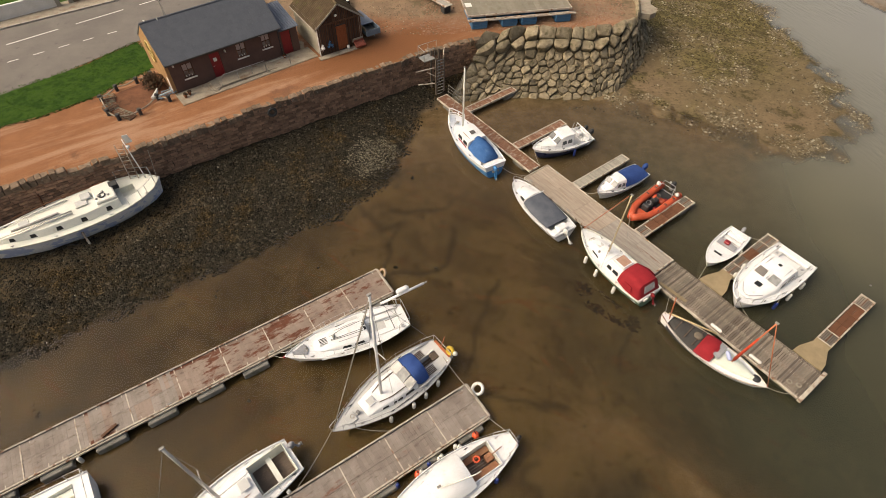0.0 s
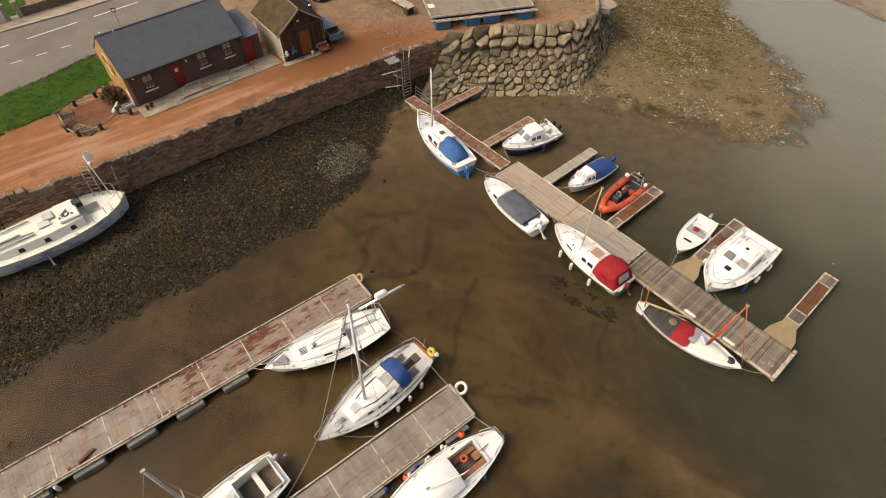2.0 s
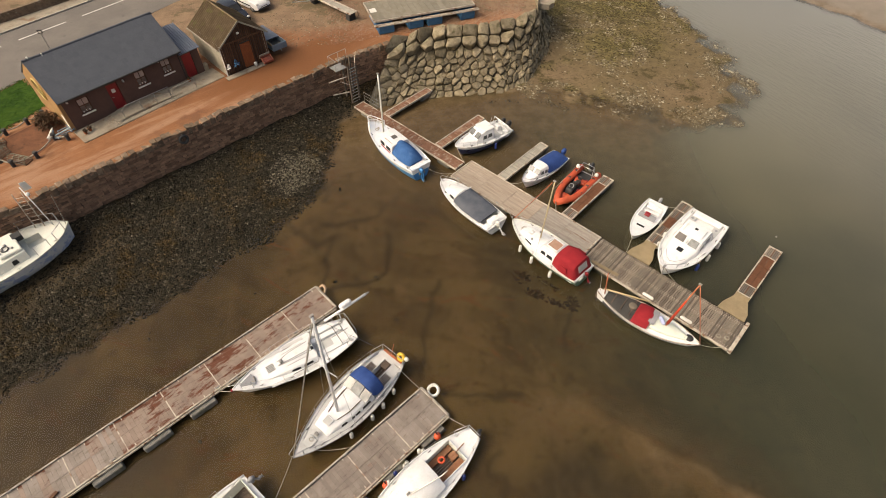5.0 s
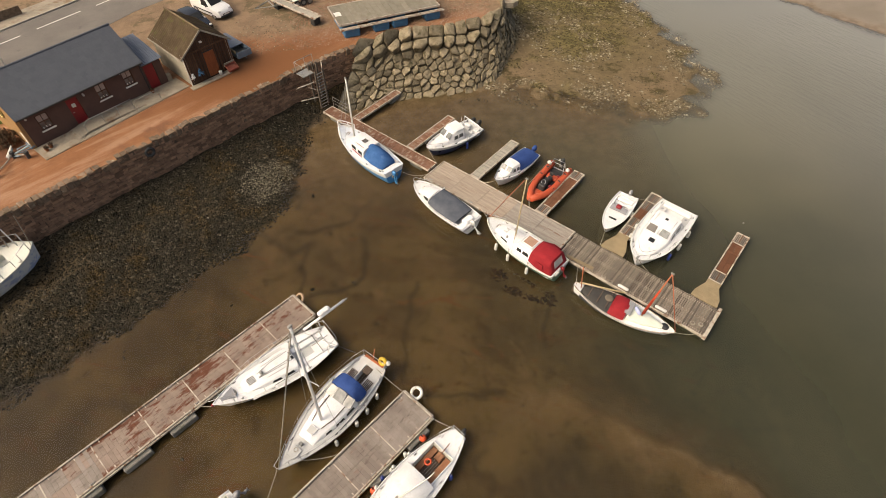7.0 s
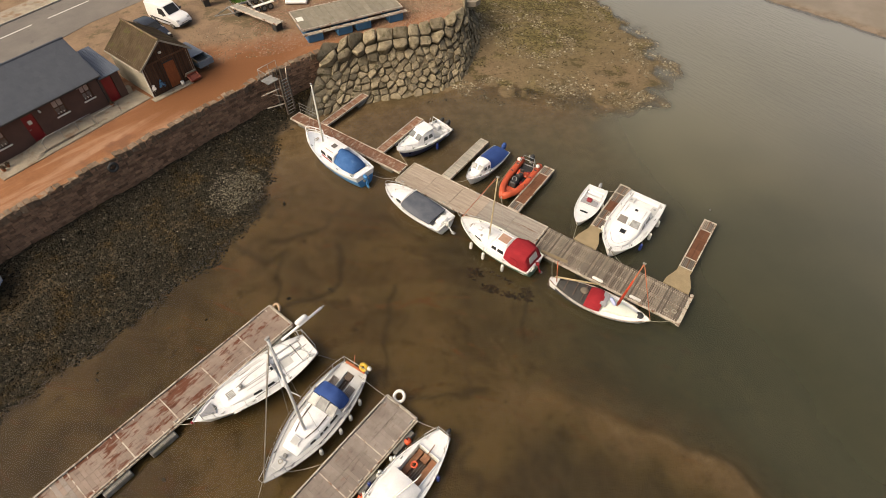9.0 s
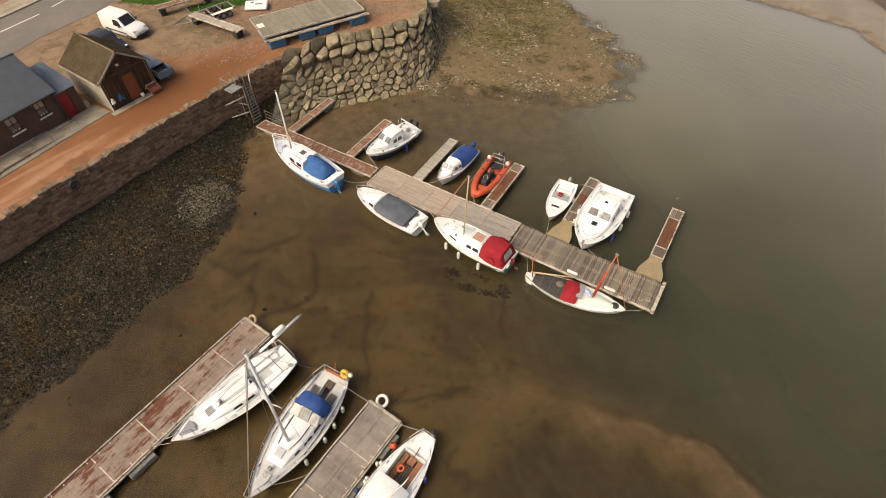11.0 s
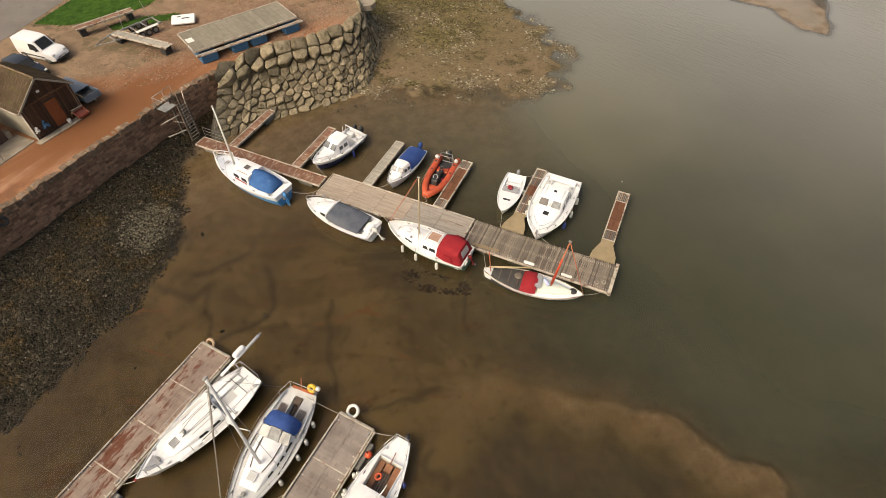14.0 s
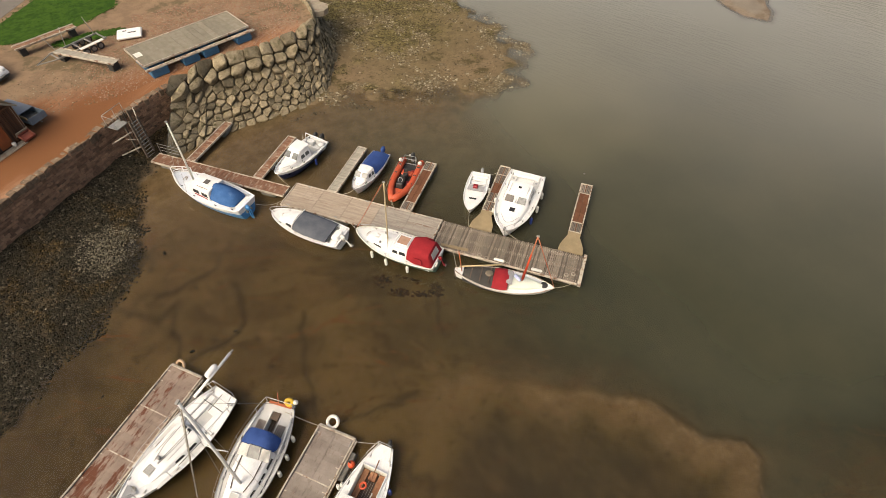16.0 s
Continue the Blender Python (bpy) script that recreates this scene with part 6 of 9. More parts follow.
def blue_cabin_boat():
    boat, L, m = boat_at("cabin_boat", "blue-hulled wooden cabin boat with blue cockpit cover and pale mast", (0.62, 34.5), (3.72, 29.1))
    h = Hull(L, 2.3, 1.0, 0.35, 0.74, 0.42, 2.2, 0.45, 0.08, 0.55, 0.25, blunt=0.6)
    fittings(boat, h, 5)
    hull_parts(boat, h, [("bottom", BLUEHULL, None, lambda u: h.top(u) - 0.42, "bright blue lower hull"), ("topside", GELCOAT, lambda u: h.top(u) - 0.42, None, "white upper strakes")], GELCOAT, 0.045)
    well = (-2.75, -0.6, 0.78)
    deck_part(boat, h, mat("deck_pale_blue", (0.60, 0.66, 0.74), (0.70, 0.73, 0.77), 0.6), well)
    well_part(boat, h, well, 0.5, GELCOAT, TEAK, True, GELCOAT)
    spot = trunk(boat, h, [(-0.7, 0.75), (0.95, 0.70), (1.15, 0.04)], 0.28, GELCOAT, 0.82, 0.08)
    side_windows(boat, spot, [(-0.55, 0.0), (0.2, 0.75)], 0.42, 0.9)
    side_windows(boat, spot, [(-0.5, 0.7)], 0.08, 0.30, RED)
    for y in (0.55, -0.55):
        part("porthole", new_box(1.75, 2.2, y - 0.13, y + 0.13, 1.10, 1.14, bevel=0.01), GLASS, boat)
    part("fore_hatch", new_box(1.6, 2.1, -0.25, 0.25, 1.15, 1.21, bevel=0.02), GELCOAT, boat)
    part("windscreen", plate([(1.12, 0.5, 1.28), (1.12, -0.5, 1.28), (1.02, -0.45, 1.62), (1.02, 0.45, 1.62)], 0.02, Vector((1, 0, 0.2))), GLASS, boat)
    hatch(boat, 0.0, 0, 1.775, 0.5, 0.5, SMOKE)
    part("roof_rail", new_tube([(-0.5, 0.55, 1.78), (0.4, 0.55, 1.77)], 0.02, 5), TEAK, boat)
    hood(boat, [-2.55, -2.3, -1.6, -0.6], [0.58, 0.72, 0.84, 0.80], [1.02, 1.04, 1.08, 1.2], [1.2, 1.58, 1.82, 1.86], BLUECANVAS2, "cockpit_cover", "blue canvas cockpit cover", boxy=1.7, sag=0.06)
    part("stern_locker", new_box(-2.95, -2.62, -0.62, 0.62, 0.85, 1.08, bevel=0.03), GELCOAT, boat)
    rails(boat, h, pushpit=False, hgt=0.45, r=0.035, material=GELCOAT)
    part("lower_rail", new_tube([(2.1, 0.66, 1.5), (2.9, 0.34, 1.6), (3.12, 0.0, 1.62), (2.9, -0.34, 1.6), (2.1, -0.66, 1.5)], 0.03, 6), GELCOAT, boat, smooth=True)
    mast(boat, 1.35, 1.0, 5.3, CREAM, 0.07, rake=0, heel=0, stays=((L / 2, 0, 1.3), (1.2, 1.0, 1.0), (1.2, -1.0, 1.0)))
    outboard(boat, -L / 2 - 0.02, 0.1, 0.62, BLUEHULL, 0.85, 10)
    part("rudder", new_box(-L / 2 - 0.3, -L / 2 + 0.02, -0.03, 0.03, -0.3, 0.7, bevel=0.01), BLUEHULL, boat)
    part("transom_bracket", new_box(-L / 2 - 0.16, -L / 2 + 0.02, -0.25, 0.25, 0.45, 0.62, bevel=0.02), GALV, boat)


def grey_cover_boat():
    boat, L, m = boat_at("day_boat", "white fibreglass day boat under a taut grey cover", (4.95, 27.55), (7.8, 23.0))
    h = Hull(L, 2.05, 0.75, 0.3, 0.86, 0.4, 2.3, 0.28, 0.0, 0.5, blunt=0.54)
    fittings(boat, h, 10)
    hull_parts(boat, h, [("bottom", ANTIFOUL, None, lambda u: 0.06, "dark bottom"), ("topside", GELCOAT, 0.06, 0.2, ""), ("stripe", NAVY, lambda u: h.top(u) - 0.20, lambda u: h.top(u) - 0.16, "thin dark stripe"), ("upper_strake", GELCOAT, lambda u: h.top(u) - 0.16, None, "")], GELCOAT, 0.035)
    well = (-2.2, 0.6, 0.75)
    deck_part(boat, h, GELCOAT, well)
    well_part(boat, h, well, 0.45, GELCOAT, None, False)
    spot = trunk(boat, h, [(0.7, 0.46), (1.0, 0.40), (1.6, 0.14), (1.95, 0.02)], 0.26, GELCOAT, 0.8)
    side_windows(boat, spot, [(0.76, 1.3)], 0.15, 0.9)
    part("screen_frame", plate([(0.74, 0.78, 0.85), (0.74, -0.78, 0.85), (0.56, -0.76, 1.36), (0.56, 0.76, 1.36)], 0.02), GELCOAT, boat)
    hood(boat, [-1.9, -1.3, -0.3, 0.62], [0.88, 0.93, 0.95, 0.84], [0.84, 0.86, 0.88, 0.95], [0.96, 1.06, 1.2, 1.36], GREYCANVAS, "boat_cover", "dark grey fitted cover", sag=0.01, boxy=5)
    part("engine_cover", new_box(-2.55, -2.02, -0.4, 0.4, 0.6, 0.95, bevel=0.08), GELCOAT, boat)
    for y in (0.62, -0.62):
        part("transom_seat", new_box(-2.6, -2.1, y - 0.25, y + 0.25, 0.62, 0.8, bevel=0.05), GELCOAT, boat)
    outboard(boat, -L / 2 - 0.06, 0, 0.6, DECKGREY, 0.8, 40, "grey tilted outdrive motor")
    part("roller", new_box(L / 2 - 0.2, L / 2 + 0.1, -0.06, 0.06, 0.98, 1.06, bevel=0.02), STEEL, boat)
    rails(boat, h, pulpit=True, pushpit=False, hgt=0.25)


def red_canopy_boat():
    boat, L, m = boat_at("cabin_boat", "white cabin boat with green lower hull and red cockpit canopy", (8.80, 22.85), (11.9, 18.0))
    h = Hull(L, 2.25, 0.85, 0.35, 0.82, 0.42, 2.1, 0.32, 0.02, 0.45, blunt=0.66)
    fittings(boat, h, 6)
    hull_parts(boat, h, [("bottom", GREENHULL, None, lambda u: 0.64, "faded green lower hull"), ("topside", GELCOAT, lambda u: 0.64, None, "")], CREAM, 0.045)
    well = (-2.6, -0.75, 0.82)
    deck_part(boat, h, GELCOAT, well)
    well_part(boat, h, well, 0.5, GELCOAT, TEAK, True, GELCOAT)
    spot = trunk(boat, h, [(-1.1, 0.62), (0.0, 0.6), (0.2, 0.26), (1.5, 0.22), (2.0, 0.02)], 0.3, GELCOAT, 0.75, 0.09)
    side_windows(boat, spot, [(-0.95, -0.5), (-0.42, -0.05)], 0.40, 0.92)
    part("roof_rim", ring_rect(-1.0, -0.05, 0.48, 1.44, 1.53, 0.04), GELCOAT, boat)
    side_windows(boat, spot, [(0.75, 1.35)], 0.25, 0.85)
    hatch(boat, -0.55, 0, 1.52, 0.78, 0.74, mat("hatch_amber", (0.42, 0.26, 0.18), (0.36, 0.22, 0.15), 0.2, bump=0))
    cn, rows = hood(boat, [-2.78, -2.5, -1.7, -1.08], [0.84, 0.93, 0.98, 0.88], [0.84, 0.86, 0.88, 0.94], [1.0, 1.74, 1.84, 1.62], REDCANVAS, "canopy", "red canvas cockpit canopy", boxy=4.5, sag=0.015)
    part("rear_window", plate([(-2.72, 0.42, 1.12), (-2.72, -0.42, 1.12), (-2.55, -0.38, 1.55), (-2.55, 0.38, 1.55)], 0.03, Vector((-1, 0, 0.3))), CLEAR, cn, "clear vinyl window")
    for s in (1, -1):
        part("side_window", plate([(-2.2, s * 1.0, 1.08), (-1.55, s * 1.02, 1.1), (-1.6, s * 0.93, 1.42), (-2.15, s * 0.92, 1.4)], 0.02, Vector((0, s, 0.3))), REDCANVAS, cn)
    mast(boat, 0.62, 1.2, 4.9, WOODPALE, 0.05, heel=0, rake=2, stays=((L / 2, 0, 1.2), (0.1, 1.0, 0.9), (0.1, -1.0, 0.9)))
    part("mast_step", new_box(0.5, 0.76, -0.14, 0.14, 1.1, 1.24, bevel=0.02), GELCOAT, boat)
    for y in (0.42, -0.42):
        part("deck_vent", new_tube([(0.95, y, 1.1), (0.95, y, 1.24)], 0.07, 10), GALV, boat, smooth=True)
    part("fore_hatch", new_box(1.15, 1.5, -0.2, 0.2, 1.16, 1.21, bevel=0.02), DECKGREY, boat)
    part("mast_strut", new_tube([(0.45, 0.35, 1.15), (0.5, 0.05, 3.2)], 0.02, 6), WOODPALE, boat)
    part("furled_jib", new_tube([(0.6, 0, 5.9), (L / 2 - 0.05, 0, 1.3)], 0.022, 6), WOODORANGE, boat, "furled orange-edged sail")
    rails(boat, h, pushpit=False, hgt=0.25)
    outboard(boat, -L / 2 - 0.05, -0.15, 0.65, RED, 0.62, 25, "red tilted outboard motor")
    part("lifebuoy", ring(bmesh.new(), (0, 0, 0), 0.15, 0.05, pose(-L / 2 - 0.06, 0.35, 0.75, 0, 80, 0)), FENDER, boat, smooth=True)
    for x in (-1.3, 0.2, 1.3):
        fender(x, h.half(h.u_of(x)) + 0.1, 0.42, m=m)


def folkboat():
    boat, L, m = boat_at("sailing_dinghy", "white half-decked wooden sailing boat with red sail cover", (16.5, 12.33), (12.48, 16.75), heel=-2)
    h = Hull(L, 1.85, 0.5, 0.35, 0.12, 0.5, 2.2, 0.22, 0.2, 0.5, 0.45, 0.15)
    hull_parts(boat, h, [("bottom", ANTIFOUL, None, lambda u: 0.05, "dark bottom"), ("topside", GELCOAT, 0.05, None, "")], FRAMEWOOD, 0.03)
    well = (-2.6, 0.0, 0.72)
    deck_part(boat, h, GELCOAT, well)
    well_part(boat, h, well, 0.42, BLACK, TEAKDARK, True, TEAKDARK, 0.2, 0.24)
    hood(boat, [-2.55, -1.9, -1.0, -0.35], [0.26, 0.58, 0.80, 0.84], [0.64, 0.58, 0.54, 0.53], [0.72, 0.7, 0.68, 0.68], mat("mesh_dark", (0.05, 0.048, 0.045), (0.07, 0.066, 0.06), 0.9), "cockpit_cover", "dark mesh cockpit cover", sag=0.02)
    hood(boat, [-0.72, -0.45, -0.05, 0.22], [0.80, 0.86, 0.86, 0.80], [0.56, 0.58, 0.58, 0.6], [0.74, 1.02, 1.08, 0.96], REDCANVAS, "sail_cover", "red canvas hood")
    part("hood_window", plate([(0.10, 0.5, 0.96), (0.10, -0.5, 0.96), (0.45, -0.52, 0.86), (0.45, 0.52, 0.86)], 0.02, Vector((1, 0, 1))), CLEAR, boat)
    spot = trunk(boat, h, [(0.3, 0.26), (1.3, 0.24), (2.0, 0.18), (2.25, 0.12)], 0.32, mat("cabin_pale_green", (0.62, 0.65, 0.57), (0.55, 0.58, 0.50), 0.5), 0.62, 0.05, 0.06)
    part("cabin_front", plate([spot(2.2, 1, 0.1), spot(2.2, -1, 0.1), spot(2.1, -1, 1.1), spot(2.1, 1, 1.1)], 0.03), GREENHULL, boat)
    part("cabin_slot", plate([spot(1.0, -1, 0.3), spot(1.6, -1, 0.3), spot(1.6, -1, 0.7), spot(1.0, -1, 0.7)], 0.012, Vector((0, -1, 0))), CREAM, boat)
    part("sail_bag", capsule(bmesh.new(), (0.6, 0.2, 0.9), (0.85, -0.05, 0.9), 0.11), mat("sailcloth_blue", (0.35, 0.40, 0.62), (0.5, 0.52, 0.66), 0.8), boat, "pale blue sail bag", smooth=True)
    part("rope_heap", ball(bmesh.new(), (2.35, 0.1, 0.66), 0.24, 2, 0.4), BLACK, boat, smooth=True)
    o, d, top = mast(boat, 1.0, 0.7, 4.1, WOODORANGE, 0.045, rake=-6, heel=0)
    part("furled_sail", new_tube([o + d * 0.3, o + d * 1.6, o + d * 2.6], 0.085, 8, 0.05), mat("sail_orange", (0.50, 0.07, 0.03), (0.4, 0.05, 0.025), 0.8), boat, "orange-red sail furled on the mast", smooth=True)
    part("forestay", new_tube([top, (L / 2 - 0.03, 0, 0.75)], 0.025, 6), WOODORANGE, boat, smooth=True)
    part("mizzen", new_tube([(-2.7, 0.0, 0.65), (-2.95, 0.05, 2.3)], 0.035, 7), WOODORANGE, boat, "short orange mizzen post", smooth=True)
    for i, x in enumerate((-2.1, -1.5, -0.95)):
        part("cockpit_beam", new_box(x - 0.03, x + 0.03, -0.62 + 0.1 * (2 - i), 0.62 - 0.1 * (2 - i), 0.69, 0.735), TEAKDARK, boat)
    part("loose_gear", ball(bmesh.new(), (-1.0, 0.15, 0.72), 0.26, 2, 0.35), mat("net_brown", (0.12, 0.10, 0.075), (0.2, 0.17, 0.13), 0.9), boat, smooth=True)
    part("boomkin", new_tube([(-2.9, 0.25, 0.72), (-0.4, 1.0, 0.75)], 0.05, 7), WOODPALE, boat, "pale spar lying along the gunwale", smooth=True)
    part("rudder", new_box(-L / 2 - 0.2, -L / 2 + 0.02, -0.025, 0.025, -0.3, 0.5, bevel=0.01), TEAKDARK, boat)
    part("keel", new_box(-1.6, 1.0, -0.06, 0.06, -0.7, -0.2, bevel=0.02), ANTIFOUL, boat)


def navy_cuddy():
    boat, L, m = boat_at("fishing_boat", "navy-hulled sport fishing boat with white wheelhouse", (6.55, 30.8), (10.95, 33.0))
    h = Hull(L, 1.95, 0.85, 0.3, 0.86, 0.4, 2.3, 0.28, 0.0, 0.55, blunt=0.66)
    fittings(boat, h, 7)
    hull_parts(boat, h, [("bottom", NAVY, None, lambda u: h.top(u) - 0.30, "navy blue hull"), ("topside", GELCOAT, lambda u: h.top(u) - 0.30, None, "")], GELCOAT, 0.04)
    well = (-2.25, -0.5, 0.74)
    deck_part(boat, h, GELCOAT, well)
    well_part(boat, h, well, 0.5, DECKWHITE, None, False)
    spot = trunk(boat, h, [(-0.62, 0.84), (0.30, 0.82), (0.85, 0.30), (1.6, 0.24), (2.1, 0.02)], 0.24, GELCOAT, 0.72, 0.12)
    side_windows(boat, spot, [(-0.5, -0.1), (-0.02, 0.36)], 0.48, 0.92, SCREEN)
    for y in (0.32, -0.32):
        part("windscreen", plate([(0.80, y + 0.22, 1.31), (0.80, y - 0.22, 1.31), (0.46, y - 0.19, 1.63), (0.46, y + 0.19, 1.63)], 0.025, Vector((1, 0, 0.6))), SCREEN, boat)
    hatch(boat, 1.35, 0, 1.18, 0.4, 0.4, GLASS)
    part("roof_lip", new_box(-0.78, 0.2, -0.56, 0.56, 1.70, 1.745, bevel=0.02), GELCOAT, boat)
    part("aerial", new_tube([(-0.3, 0.4, 1.72), (-0.5, 0.45, 2.7)], 0.012, 5), GELCOAT, boat)
    for y in (0.5, -0.5):
        part("rear_seat", new_box(-2.2, -1.85, y - 0.28, y + 0.28, 0.4, 0.78, bevel=0.04), DECKWHITE, boat)
    part("stern_arch", new_tube([(-1.9, 0.85, 0.85), (-1.95, 0.8, 1.4), (-1.95, -0.8, 1.4), (-1.9, -0.85, 0.85)], 0.04, 7), GELCOAT, boat, smooth=True)
    part("cockpit_mat", new_box(-1.8, -0.7, -0.6, 0.6, 0.36, 0.38), DECKGREY, boat)
    part("fish_box", new_box(-1.35, -0.95, -0.55, -0.15, 0.38, 0.62, bevel=0.03), MOTORGREY, boat)
    rails(boat, h, pushpit=False, stanchions=(0.5, 1.0), hgt=0.38, r=0.018)
    outboard(boat, -L / 2 - 0.04, 0.18, 0.75, BLACK, 1.0, 18, "black outboard motor")
    outboard(boat, -L / 2 - 0.04, -0.42, 0.75, BLACK, 0.85, 24)
    fender(-0.6, h.half(h.u_of(-0.6)) + 0.06, 0.35, FENDERBLUE, m=m, label="blue fender hanging on a boat's side")


def small_blue_cover():
    boat, L, m = boat_at("small_cabin_boat", "small white cabin boat with dark blue cockpit cover", (10.5, 26.5), (14.2, 29.1))
    h = Hull(L, 1.7, 0.65, 0.25, 0.82, 0.4, 2.1, 0.22, 0.0, 0.4, blunt=0.66)
    fittings(boat, h, 11)
    hull_parts(boat, h, [("bottom", GELCOAT, None, lambda u: 0.3, "white lower hull"), ("topside", GELCOAT, lambda u: 0.3, None, "")], MOTORGREY, 0.03)
    well = (-2.0, 0.2, 0.62)
    deck_part(boat, h, GELCOAT, well)
    well_part(boat, h, well, 0.4, GELCOAT, None, False)
    spot = trunk(boat, h, [(0.15, 0.70), (0.85, 0.66), (1.25, 0.2), (1.7, 0.02)], 0.2, GELCOAT, 0.64, 0.1)
    side_windows(boat, spot, [(0.22, 0.5), (0.56, 0.85)], 0.42, 0.9, SCREEN)
    for y in (0.27, -0.27):
        part("windscreen", plate([(1.18, y + 0.2, 1.07), (1.18, y - 0.2, 1.07), (0.93, y - 0.2, 1.35), (0.93, y + 0.2, 1.35)], 0.02, Vector((1, 0, 0.3))), SCREEN, boat)
    hood(boat, [-2.15, -1.7, -0.9, 0.18], [0.68, 0.74, 0.78, 0.70], [0.66, 0.68, 0.7, 0.78], [0.8, 0.95, 1.12, 1.38], BLUECANVAS, "boat_cover", "dark blue fitted cover")
    outboard(boat, -L / 2 - 0.02, 0.05, 0.6, BLUECANVAS, 1.0, 12, "outboard motor under a blue cover")
    rails(boat, h, pushpit=False, hgt=0.2)


def rescue_inflatable():
    boat, L, m = boat_at("inflatable_boat", "orange rigid inflatable rescue boat with steel arch", (12.2, 24.25), (15.7, 27.15))
    for s in (1, -1):
        pts = [(-L / 2, s * 0.70, 0.45), (-L / 2 + 0.4, s * 0.72, 0.45), (0.1, s * 0.70, 0.46), (1.0, s * 0.54, 0.52), (1.65, s * 0.28, 0.62), (L / 2 - 0.1, 0.02 * s, 0.72)]
        bm = new_tube(pts, 0.235, 12)
        bmesh.ops.create_cone(bm, cap_ends=True, segments=12, radius1=0.255, radius2=0.08, depth=0.25, matrix=Matrix.Translation((-L / 2 - 0.12, s * 0.70, 0.45)) @ Matrix.Rotation(radians(-90), 4, "Y"))
        t = part("inflatable_tube", bm, ORANGE, boat, "orange rubber tube", smooth=True)
        for x in (-1.6, -0.7, 0.2):
            part("black_patch", new_box(x + 0.02, x + 0.18, s * 0.71 - 0.10, s * 0.71 + 0.10, 0.655, 0.69, bevel=0.015), BLACK, t)
    part("floor", new_box(-L / 2 + 0.1, 1.3, -0.55, 0.55, 0.16, 0.24, bevel=0.02), BLACK, boat)
    for x in (-1.0, 0.95):
        part("locker", new_box(x - 0.22, x + 0.22, -0.42, 0.42, 0.242, 0.46, bevel=0.05), ORANGE, boat)
    h = Hull(L - 0.3, 1.5, 0.35, 0.3, 0.9, 0.4, 2.2, 0.2, 0.0, 0.4)
    hull_parts(boat, h, [("hull", MOTORGREY, None, None, "grey rigid hull")])
    for x in (-0.5, 0.15):
        part("jockey_seat", new_box(x - 0.28, x + 0.25, -0.16, 0.16, 0.25, 0.68, bevel=0.06), BLACK, boat)
        part("seat_back", new_box(x - 0.32, x - 0.25, -0.15, 0.15, 0.66, 0.98, bevel=0.03), BLACK, boat)
    part("console", new_box(0.42, 0.72, -0.24, 0.24, 0.25, 0.85, bevel=0.06), BLACK, boat)
    part("fuel_box", new_box(0.95, 1.35, -0.3, 0.3, 0.24, 0.55, bevel=0.08), ORANGE, boat)
    part("bow_locker", new_box(1.4, 1.7, -0.22, 0.22, 0.3, 0.52, bevel=0.05), BLACK, boat)
    part("steering_wheel", ring(bmesh.new(), (0, 0, 0), 0.16, 0.018, pose(0.4, 0, 0.95, 0, 60, 0)), STEEL, boat, smooth=True)
    bm = new_tube([(-1.75, 0.62, 0.6), (-1.8, 0.42, 1.35), (-1.8, -0.42, 1.35), (-1.75, -0.62, 0.6)], 0.03, 8)
    tube(bm, [(-1.3, 0.62, 0.6), (-1.8, 0.42, 1.35)], 0.02, 6)
    tube(bm, [(-1.3, -0.62, 0.6), (-1.8, -0.42, 1.35)], 0.02, 6)
    tube(bm, [(-1.78, 0.5, 1.05), (-1.78, -0.5, 1.05)], 0.025, 6)
    part("arch", bm, STEEL, boat, "steel arch", smooth=True)
    part("arch_light", new_tube([(-1.8, 0, 1.36), (-1.8, 0, 1.5)], 0.05, 8), WHITE, boat)
    for s in (1, -1):
        part("arch_buoy", ball(bmesh.new(), (-1.78, s * 0.74, 0.85), 0.15, 2, 1.1), FENDER, boat, "pale round buoy tied to the arch", smooth=True)
    for x, y, r in ((-1.25, 0.35, 0.17), (-1.2, -0.32, 0.16), (0.62, 0.42, 0.15), (1.1, 0.1, 0.18), (1.22, -0.22, 0.15)):
        part("life_jacket", ball(bmesh.new(), (x, y, 0.36), r, 2, 0.7), RED if r > 0.155 else ORANGE, boat, smooth=True)
    part("spare_can", new_box(-0.05, 0.2, 0.3, 0.5, 0.25, 0.55, bevel=0.03), RED, boat, "red fuel can")
    outboard(boat, -L / 2 - 0.02, 0, 0.6, BLACK, 1.0, 8, "black outboard motor")
    for s in (1, -1):
        part("grab_line", new_tube(sagging((-1.9, s * 1.03, 0.5), (1.0, s * 0.93, 0.55), 0.06, 10), 0.012, 5), ROPE, boat)


